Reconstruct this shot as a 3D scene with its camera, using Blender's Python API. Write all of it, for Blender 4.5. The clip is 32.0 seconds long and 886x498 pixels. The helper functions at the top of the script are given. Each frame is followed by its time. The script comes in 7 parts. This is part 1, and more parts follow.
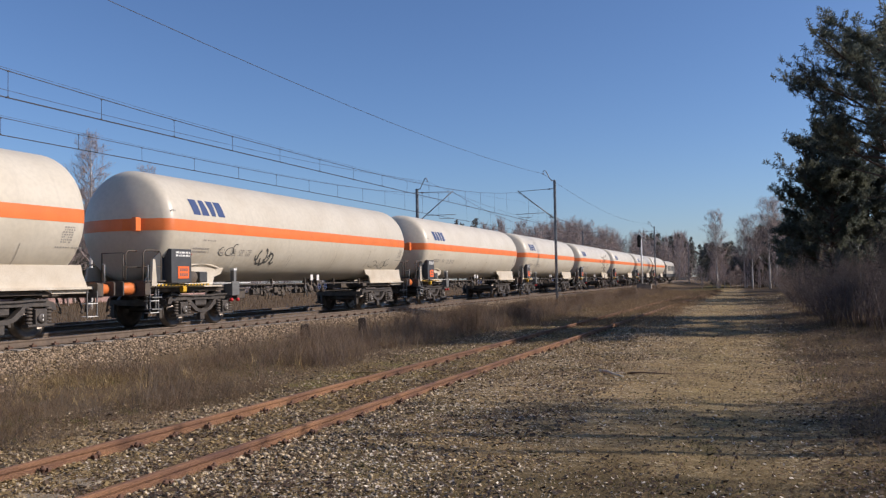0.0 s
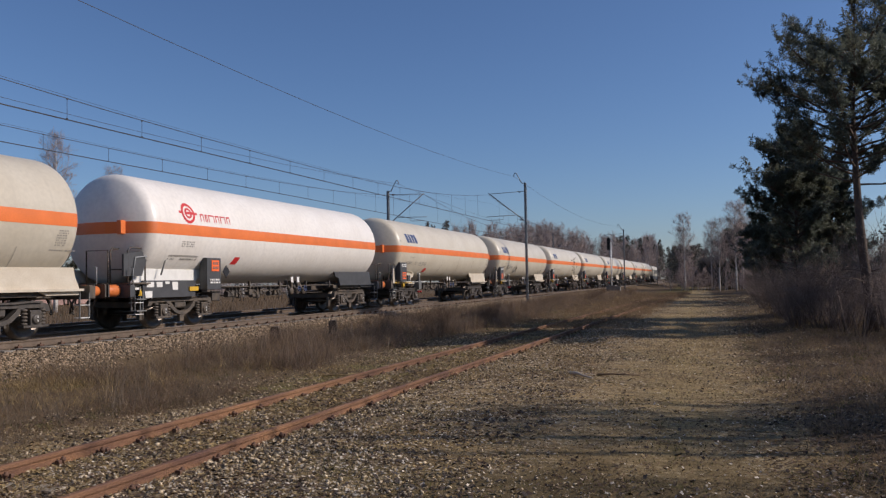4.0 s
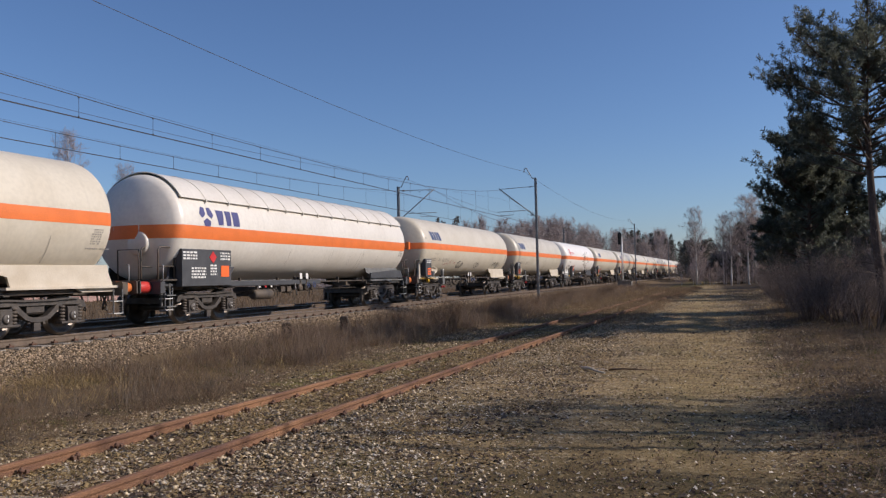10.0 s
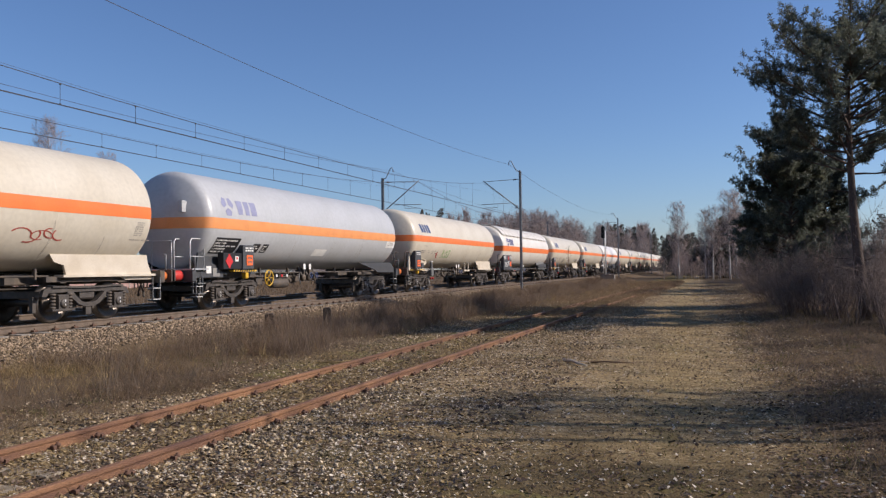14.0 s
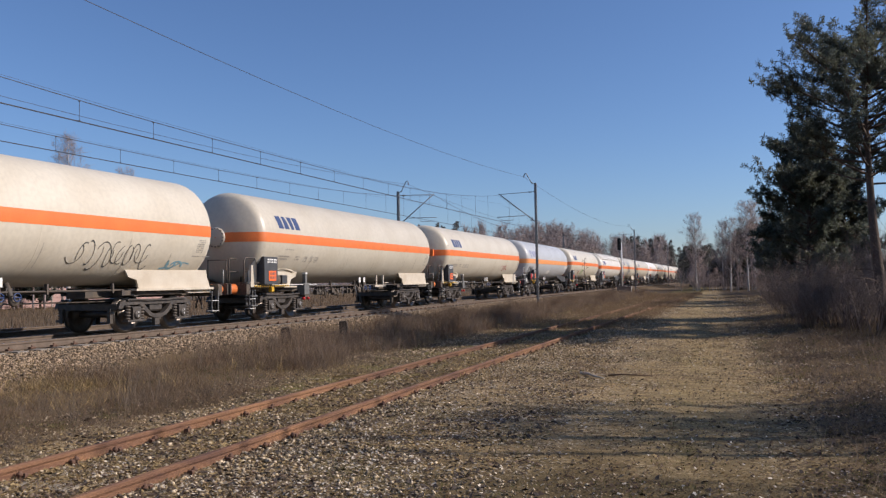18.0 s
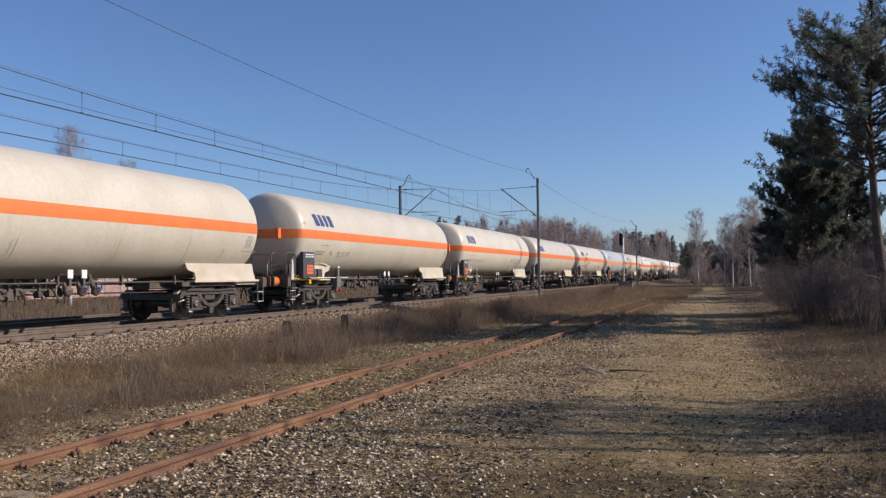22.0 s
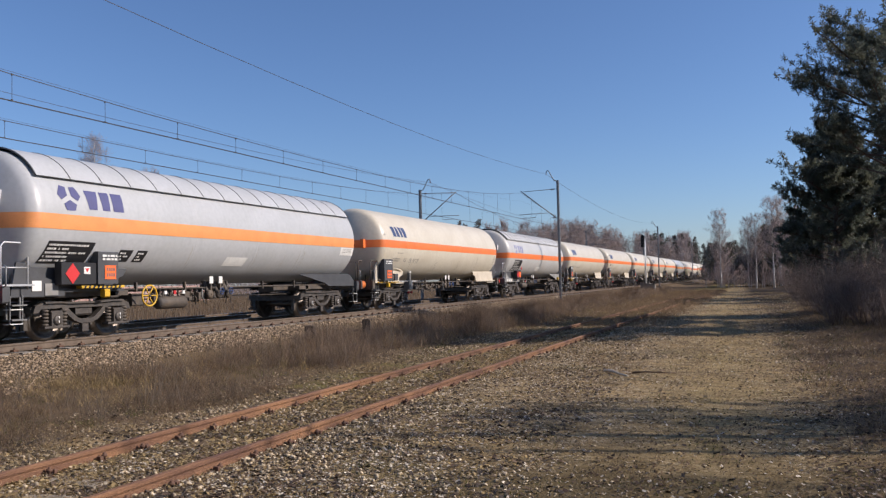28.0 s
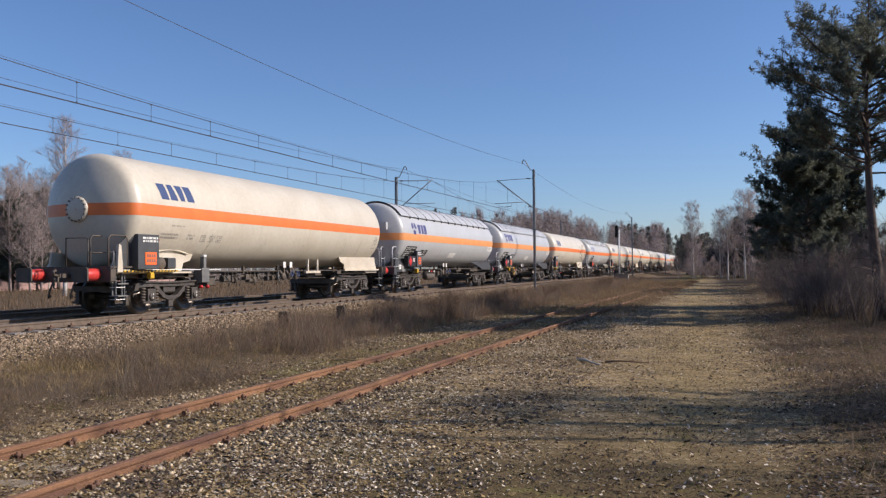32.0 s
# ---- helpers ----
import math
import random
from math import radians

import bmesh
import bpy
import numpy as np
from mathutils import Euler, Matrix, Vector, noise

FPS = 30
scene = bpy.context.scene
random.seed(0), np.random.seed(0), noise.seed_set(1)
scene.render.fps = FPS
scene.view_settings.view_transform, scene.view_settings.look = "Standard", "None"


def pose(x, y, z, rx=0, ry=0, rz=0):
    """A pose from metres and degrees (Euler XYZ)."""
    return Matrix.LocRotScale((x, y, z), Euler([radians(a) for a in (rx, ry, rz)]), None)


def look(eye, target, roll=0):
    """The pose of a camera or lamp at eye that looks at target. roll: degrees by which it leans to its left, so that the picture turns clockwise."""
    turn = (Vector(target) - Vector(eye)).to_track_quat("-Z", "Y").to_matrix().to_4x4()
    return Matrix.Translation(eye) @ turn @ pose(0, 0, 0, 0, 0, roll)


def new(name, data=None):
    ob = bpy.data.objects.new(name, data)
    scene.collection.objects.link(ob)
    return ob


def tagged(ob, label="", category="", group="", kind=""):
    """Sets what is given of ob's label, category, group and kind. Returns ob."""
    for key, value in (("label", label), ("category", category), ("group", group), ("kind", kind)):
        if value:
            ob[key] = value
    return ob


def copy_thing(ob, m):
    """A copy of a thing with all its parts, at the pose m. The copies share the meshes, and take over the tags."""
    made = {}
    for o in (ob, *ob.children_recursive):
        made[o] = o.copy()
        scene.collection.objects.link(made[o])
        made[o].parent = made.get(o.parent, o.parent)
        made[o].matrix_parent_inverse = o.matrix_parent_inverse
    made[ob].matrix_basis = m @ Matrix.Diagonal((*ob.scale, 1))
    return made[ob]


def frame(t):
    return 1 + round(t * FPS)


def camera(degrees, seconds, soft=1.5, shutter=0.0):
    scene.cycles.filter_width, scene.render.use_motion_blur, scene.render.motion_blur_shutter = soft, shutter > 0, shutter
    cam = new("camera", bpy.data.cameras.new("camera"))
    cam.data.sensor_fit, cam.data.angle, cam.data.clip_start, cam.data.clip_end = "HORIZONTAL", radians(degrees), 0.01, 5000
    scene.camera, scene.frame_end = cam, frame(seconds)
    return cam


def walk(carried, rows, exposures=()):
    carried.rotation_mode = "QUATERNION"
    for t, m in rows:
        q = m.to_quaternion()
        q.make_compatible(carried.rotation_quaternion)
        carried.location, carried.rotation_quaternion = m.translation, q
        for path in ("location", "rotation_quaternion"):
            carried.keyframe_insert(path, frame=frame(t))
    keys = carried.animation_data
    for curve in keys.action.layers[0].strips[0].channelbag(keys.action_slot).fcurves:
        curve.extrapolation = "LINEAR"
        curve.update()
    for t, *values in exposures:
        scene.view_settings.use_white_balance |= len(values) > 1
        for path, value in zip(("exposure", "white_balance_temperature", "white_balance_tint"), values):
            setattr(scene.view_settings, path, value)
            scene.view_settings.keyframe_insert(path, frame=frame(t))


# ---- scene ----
# ---- camera ----
cam = camera(58.0, 32.0, soft=1.3)
PATH = [
    (0.0, 0.013, 0.005, 1.826, 92.220, 0.977, 21.421),
    (0.5, 0.011, -0.004, 1.831, 92.402, 0.788, 21.061),
    (1.0, 0.012, -0.003, 1.826, 92.487, 0.683, 20.572),
    (1.5, 0.007, -0.006, 1.825, 92.323, 0.577, 20.160),
    (2.0, 0.004, -0.004, 1.827, 92.228, 0.680, 20.170),
    (2.5, 0.004, 0.001, 1.827, 92.322, 0.918, 20.128),
    (3.0, 0.013, -0.006, 1.826, 92.231, 0.975, 20.010),
    (3.5, 0.014, 0.000, 1.828, 92.128, 0.994, 19.704),
    (4.0, 0.019, -0.002, 1.828, 92.342, 0.983, 19.343),
    (4.5, 0.014, 0.001, 1.829, 92.185, 0.949, 18.810),
    (6.5, 0.007, 0.003, 1.823, 91.855, 0.670, 18.194),
    (7.0, 0.006, -0.000, 1.825, 91.328, 0.889, 18.472),
    (7.5, 0.002, -0.005, 1.823, 91.358, 1.113, 19.056),
    (8.0, 0.001, -0.001, 1.826, 91.504, 1.065, 19.344),
    (8.5, 0.007, -0.009, 1.823, 91.677, 1.298, 19.597),
    (9.0, 0.005, -0.003, 1.826, 92.116, 1.452, 19.779),
    (9.5, 0.013, -0.006, 1.825, 92.233, 1.374, 20.060),
    (10.0, 0.007, 0.005, 1.823, 92.051, 1.258, 20.100),
    (10.5, 0.009, -0.009, 1.823, 91.908, 1.111, 20.133),
    (11.0, 0.005, -0.001, 1.821, 92.013, 0.963, 19.705),
    (11.5, -0.001, -0.004, 1.822, 92.112, 0.679, 18.885),
    (12.0, -0.000, -0.007, 1.821, 92.288, 0.570, 18.570),
    (12.5, -0.002, 0.000, 1.824, 92.102, 0.518, 18.334),
    (13.0, 0.004, 0.000, 1.821, 92.112, 0.694, 18.343),
    (13.5, 0.004, 0.001, 1.821, 91.854, 0.613, 18.515),
    (14.0, 0.004, -0.002, 1.820, 91.461, 0.766, 18.928),
    (14.5, -0.000, 0.002, 1.825, 91.849, 0.822, 19.390),
    (15.0, 0.000, 0.003, 1.819, 92.283, 1.041, 19.663),
    (15.5, -0.004, 0.003, 1.822, 92.323, 1.065, 19.617),
    (17.5, 0.007, -0.005, 1.823, 92.717, 1.264, 20.080),
    (18.0, 0.008, -0.001, 1.822, 92.404, 1.056, 20.067),
    (18.5, 0.004, 0.000, 1.820, 92.530, 1.007, 20.323),
    (19.0, 0.003, 0.001, 1.816, 92.682, 0.824, 19.874),
    (19.5, -0.003, -0.001, 1.820, 92.791, 0.566, 19.508),
    (20.0, -0.001, -0.001, 1.819, 92.748, 0.366, 19.696),
    (20.5, -0.011, 0.004, 1.816, 92.620, 0.277, 19.865),
    (21.0, -0.012, 0.004, 1.817, 92.677, 0.439, 19.927),
    (21.5, -0.006, 0.002, 1.818, 92.494, 0.682, 19.959),
    (22.0, -0.004, 0.007, 1.823, 92.002, 0.685, 20.166),
    (22.5, -0.011, 0.002, 1.820, 91.883, 0.426, 20.047),
    (23.0, -0.017, 0.006, 1.815, 92.079, 0.223, 19.906),
    (23.5, -0.016, -0.000, 1.814, 92.309, 0.347, 20.156),
    (24.0, -0.018, 0.001, 1.815, 92.414, 0.438, 20.198),
    (24.5, -0.012, -0.005, 1.817, 92.333, 0.712, 20.038),
    (25.0, -0.011, 0.003, 1.818, 92.262, 1.002, 20.370),
    (25.5, 0.003, 0.002, 1.811, 91.716, 1.347, 21.811),
    (27.5, -0.001, 0.005, 1.814, 92.437, 1.592, 21.909),
    (28.0, 0.001, 0.002, 1.811, 92.305, 1.286, 21.666),
    (28.5, -0.001, 0.001, 1.814, 92.079, 0.941, 21.460),
    (29.0, -0.004, 0.006, 1.806, 92.073, 0.710, 21.228),
    (29.5, -0.009, -0.000, 1.810, 92.198, 0.432, 20.775),
    (30.0, -0.018, 0.007, 1.808, 92.218, 0.422, 20.452),
    (30.5, -0.015, -0.002, 1.813, 92.267, 0.536, 20.289),
    (31.0, -0.005, 0.005, 1.810, 92.049, 0.664, 20.236),
    (31.5, -0.014, 0.003, 1.812, 91.568, 0.613, 20.105),
    (32.0, -0.014, 0.005, 1.809, 91.400, 0.558, 19.861),
]
STOPS = [(0.0, 0.0), (1.0, -0.05), (2.0, -0.18), (2.5, -0.38), (3.0, -0.50), (3.5, -0.43), (4.0, -0.36), (4.5, -0.30), (6.5, -0.10), (7.0, -0.10), (8.0, -0.08), (8.5, -0.35),
         (9.0, -0.40), (9.5, -0.32), (10.0, -0.17), (11.0, -0.20), (11.5, -0.10), (12.0, 0.02), (13.0, 0.02), (22.0, 0.03), (24.0, 0.08), (30.0, 0.09), (32.0, 0.14)]
EXPOSURES = [(t, s + 0.11, 6120, 18) for t, s in STOPS]
walk(cam, [(t, pose(x, y, z, rx, ry, rz)) for t, x, y, z, rx, ry, rz in PATH], EXPOSURES)

# ---- light ----
SUN_EL, SUN_AZ = radians(31.0), radians(16.5)
SUN_DIR = Vector((math.cos(SUN_EL) * math.cos(SUN_AZ), math.cos(SUN_EL) * math.sin(SUN_AZ), math.sin(SUN_EL)))
world = bpy.data.worlds.new("world")
scene.world = world
world.use_nodes = True
wn = world.node_tree.nodes
sky = wn.new("ShaderNodeTexSky")
sky.sky_type = "NISHITA"
sky.sun_disc = False
sky.sun_elevation = SUN_EL
sky.sun_rotation = radians(90) - SUN_AZ
sky.air_density, sky.dust_density, sky.ozone_density = 1.0, 0.5, 6.0
wn["Background"].inputs["Strength"].default_value = 0.102
world.node_tree.links.new(sky.outputs["Color"], wn["Background"].inputs["Color"])
sun_data = bpy.data.lights.new("sun", "SUN")
sun_data.energy, sun_data.angle, sun_data.color = 4.7, radians(0.8), (1.0, 0.89, 0.73)
sun = new("sun", sun_data)
sun.matrix_world = look(SUN_DIR * 200, (0, 0, 0))


# ---- materials ----
def rgb(c):
    return (*c, 1.0)


def material(name, base, rough=0.7, metal=0.0, vary=0.25, scale=4.0, fine=40.0, bump=0.0, second=None, stretch=(1, 1, 1), spec=0.5, per_object=0.0, island=0.0, through_light=0.0):
    """A surface with two scales of colour variation, and a fine relief."""
    m = bpy.data.materials.new(name)
    m.use_nodes = True
    n, l = m.node_tree.nodes, m.node_tree.links
    b = n["Principled BSDF"]
    b.inputs["Roughness"].default_value = rough
    b.inputs["Metallic"].default_value = metal
    b.inputs["Specular IOR Level"].default_value = spec
    co = n.new("ShaderNodeTexCoord")
    mp = n.new("ShaderNodeMapping")
    mp.inputs["Scale"].default_value = stretch
    l.new(co.outputs["Object"], mp.inputs["Vector"])
    big = n.new("ShaderNodeTexNoise")
    big.inputs["Scale"].default_value, big.inputs["Detail"].default_value = scale, 5.0
    small = n.new("ShaderNodeTexNoise")
    small.inputs["Scale"].default_value, small.inputs["Detail"].default_value = fine, 4.0
    l.new(mp.outputs["Vector"], big.inputs["Vector"])
    l.new(mp.outputs["Vector"], small.inputs["Vector"])
    ramp = n.new("ShaderNodeValToRGB")
    ramp.color_ramp.elements[0].position, ramp.color_ramp.elements[1].position = 0.36, 0.66
    l.new(big.outputs["Fac"], ramp.inputs["Fac"])
    mix = n.new("ShaderNodeMix")
    mix.data_type = "RGBA"
    dark = second if second else tuple(c * (1 - vary) for c in base)
    mix.inputs["A"].default_value, mix.inputs["B"].default_value = rgb(base), rgb(dark)
    l.new(ramp.outputs["Color"], mix.inputs["Factor"])
    grain = n.new("ShaderNodeMix")
    grain.data_type, grain.blend_type = "RGBA", "MULTIPLY"
    grain.inputs["Factor"].default_value = min(1.0, vary * 1.6)
    g2 = n.new("ShaderNodeValToRGB")
    g2.color_ramp.elements[0].position, g2.color_ramp.elements[1].position = 0.3, 0.62
    g2.color_ramp.elements[0].color = (0.45, 0.45, 0.45, 1)
    l.new(small.outputs["Fac"], g2.inputs["Fac"])
    l.new(mix.outputs["Result"], grain.inputs["A"])
    l.new(g2.outputs["Color"], grain.inputs["B"])
    out = grain.outputs["Result"]
    for amount, node, sock in ((per_object, "ShaderNodeObjectInfo", "Random"), (island, "ShaderNodeNewGeometry", "Random Per Island")):
        if amount:
            src = n.new(node)
            mr = n.new("ShaderNodeMapRange")
            mr.inputs["To Min"].default_value, mr.inputs["To Max"].default_value = 1 - amount, 1 + amount
            l.new(src.outputs[sock], mr.inputs["Value"])
            hsv = n.new("ShaderNodeHueSaturation")
            l.new(mr.outputs["Result"], hsv.inputs["Value"])
            l.new(out, hsv.inputs["Color"])
            out = hsv.outputs["Color"]
    l.new(out, b.inputs["Base Color"])
    if bump:
        bp = n.new("ShaderNodeBump")
        bp.inputs["Strength"].default_value, bp.inputs["Distance"].default_value = bump, 0.02
        l.new(small.outputs["Fac"], bp.inputs["Height"])
        l.new(bp.outputs["Normal"], b.inputs["Normal"])
    if through_light:
        tr = n.new("ShaderNodeBsdfTranslucent")
        l.new(out, tr.inputs["Color"])
        ms = n.new("ShaderNodeMixShader")
        ms.inputs["Fac"].default_value = through_light
        l.new(b.outputs["BSDF"], ms.inputs[1])
        l.new(tr.outputs["BSDF"], ms.inputs[2])
        l.new(ms.outputs["Shader"], n["Material Output"].inputs["Surface"])
    return m


def tank_paint(name, base, stain):
    """Gloss paint with faint rain streaks running down and broad dust patches."""
    m = material(name, base, rough=0.38, vary=0.10, scale=0.8, fine=9.0, second=stain)
    n, l = m.node_tree.nodes, m.node_tree.links
    b = n["Principled BSDF"]
    src = b.inputs["Base Color"].links[0].from_socket
    co = n.new("ShaderNodeTexCoord")
    mp = n.new("ShaderNodeMapping")
    mp.inputs["Scale"].default_value = (0.6, 5.0, 0.35)
    l.new(co.outputs["Object"], mp.inputs["Vector"])
    st = n.new("ShaderNodeTexNoise")
    st.inputs["Scale"].default_value, st.inputs["Detail"].default_value = 1.6, 6.0
    l.new(mp.outputs["Vector"], st.inputs["Vector"])
    rp = n.new("ShaderNodeValToRGB")
    rp.color_ramp.elements[0].position, rp.color_ramp.elements[1].position = 0.52, 0.8
    rp.color_ramp.elements[1].color = (0.15, 0.15, 0.15, 1)
    rp.color_ramp.elements[0].color = (0, 0, 0, 1)
    l.new(st.outputs["Fac"], rp.inputs["Fac"])
    mix = n.new("ShaderNodeMix")
    mix.data_type = "RGBA"
    mix.inputs["B"].default_value = rgb(tuple(c * 0.55 for c in stain))
    l.new(rp.outputs["Color"], mix.inputs["Factor"])
    l.new(src, mix.inputs["A"])
    hs = n.new("ShaderNodeHueSaturation")
    oi = n.new("ShaderNodeObjectInfo")
    mr = n.new("ShaderNodeMapRange")
    mr.inputs["To Min"].default_value, mr.inputs["To Max"].default_value = 0.93, 1.03
    l.new(oi.outputs["Random"], mr.inputs["Value"])
    l.new(mr.outputs["Result"], hs.inputs["Value"])
    l.new(mix.outputs["Result"], hs.inputs["Color"])
    l.new(hs.outputs["Color"], b.inputs["Base Color"])
    return m


CREAM = tank_paint("cream_tank_paint", (0.61, 0.56, 0.45), (0.555, 0.50, 0.39))
WHITE = tank_paint("white_tank_paint", (0.80, 0.765, 0.70), (0.75, 0.71, 0.64))
OFFWHITE = tank_paint("offwhite_tank_paint", (0.74, 0.70, 0.615), (0.68, 0.635, 0.55))
GREY = tank_paint("grey_tank_paint", (0.475, 0.485, 0.485), (0.44, 0.45, 0.445))
PALE_GREY = tank_paint("pale_grey_tank_paint", (0.53, 0.525, 0.50), (0.485, 0.48, 0.45))
SILVER_FRAME = material("pale_grey_frame_paint", (0.30, 0.29, 0.265), 0.55, vary=0.25, scale=2)
CREAM_FRAME = material("cream_frame_paint", (0.62, 0.56, 0.45), 0.55, vary=0.2, scale=2, second=(0.52, 0.45, 0.34))
ORANGE = material("orange_band", (0.80, 0.20, 0.045), 0.45, vary=0.12, scale=2)
PALE_ORANGE = material("pale_orange_band", (0.82, 0.33, 0.11), 0.45, vary=0.12, scale=2)
BLUE = material("blue_marking", (0.03, 0.06, 0.165), 0.5, vary=0.1)
INDIGO = material("indigo_marking", (0.065, 0.068, 0.19), 0.5, vary=0.1)
FADED = material("faded_marking", (0.28, 0.29, 0.42), 0.5, vary=0.15)
RED = material("red_marking", (0.60, 0.03, 0.03), 0.5, vary=0.1)
FAINT = material("faint_marking", (0.34, 0.315, 0.275), 0.6, vary=0.15)
DIRT = material("dirt_run", (0.40, 0.36, 0.295), 0.8, vary=0.4, scale=6, second=(0.49, 0.45, 0.37))
INK = material("dark_marking", (0.14, 0.13, 0.12), 0.6, vary=0.2)
SPRAY = material("dark_spray_paint", (0.10, 0.10, 0.09), 0.7, vary=0.3)
SPRAY_RED = material("red_spray_paint", (0.45, 0.07, 0.05), 0.7, vary=0.3)
SPRAY_GREEN = material("green_spray_paint", (0.20, 0.42, 0.10), 0.7, vary=0.3)
SPRAY_CYAN = material("pale_blue_spray_paint", (0.25, 0.46, 0.55), 0.7, vary=0.3)
UNDER = material("grimy_black_steel", (0.065, 0.057, 0.05), 0.7, vary=0.4, scale=3, second=(0.13, 0.10, 0.07), bump=0.2)
BOGIE = material("dusty_bogie_steel", (0.058, 0.05, 0.043), 0.55, vary=0.4, scale=7, second=(0.095, 0.08, 0.065), bump=0.2)
DARKGREY = material("dark_grey_paint", (0.075, 0.077, 0.08), 0.5, vary=0.25, scale=3)
MIDGREY = material("grey_frame_paint", (0.20, 0.20, 0.19), 0.55, vary=0.3, scale=3)
WHEEL = material("worn_wheel_steel", (0.20, 0.17, 0.14), 0.4, 0.7, vary=0.4, scale=3)
WHITEP = material("white_plate", (0.78, 0.77, 0.72), 0.5, vary=0.12)
PLACARD = material("orange_placard", (0.95, 0.16, 0.03), 0.45, vary=0.08)
YELLOW = material("yellow_paint", (0.70, 0.42, 0.03), 0.5, vary=0.2)
BUFFER_RED = material("red_buffer_paint", (0.60, 0.05, 0.04), 0.4, vary=0.15)
BUFFER_ORANGE = material("orange_buffer_paint", (0.72, 0.20, 0.05), 0.45, vary=0.2)
RUST = material("rusty_rail_steel", (0.275, 0.14, 0.068), 0.85, 0.0, vary=0.5, scale=2.2, fine=60, second=(0.13, 0.064, 0.04), bump=0.5, stretch=(3, 0.5, 3), per_object=0.12)
RUST_DARK = material("dark_rusty_clips", (0.15, 0.08, 0.05), 0.85, vary=0.3, bump=0.3)
RAIL = material("brown_rail_side", (0.185, 0.138, 0.10), 0.65, 0.2, vary=0.3, scale=5)
RAIL_TOP = material("polished_rail_head", (0.46, 0.44, 0.42), 0.25, 0.9, vary=0.15)
CONCRETE = material("weathered_concrete", (0.30, 0.27, 0.23), 0.85, vary=0.3, scale=5, bump=0.4, per_object=0.12)
TIMBER = material("old_sleeper_timber", (0.10, 0.075, 0.055), 0.9, vary=0.4, scale=3, stretch=(1, 8, 8), bump=0.6, per_object=0.2)
GALV = material("weathered_galvanised_steel", (0.26, 0.27, 0.27), 0.55, 0.35, vary=0.25, scale=3)
BRIGHT = material("bright_galvanised_tube", (0.55, 0.56, 0.56), 0.4, 0.3, vary=0.15, scale=3)
WIRE = material("dark_copper_wire", (0.05, 0.05, 0.055), 0.5, 0.4, vary=0.1)
INSUL = material("brown_insulator", (0.10, 0.05, 0.035), 0.3, vary=0.1)
BLACK = material("black_signal_plate", (0.02, 0.02, 0.022), 0.5, vary=0.2)


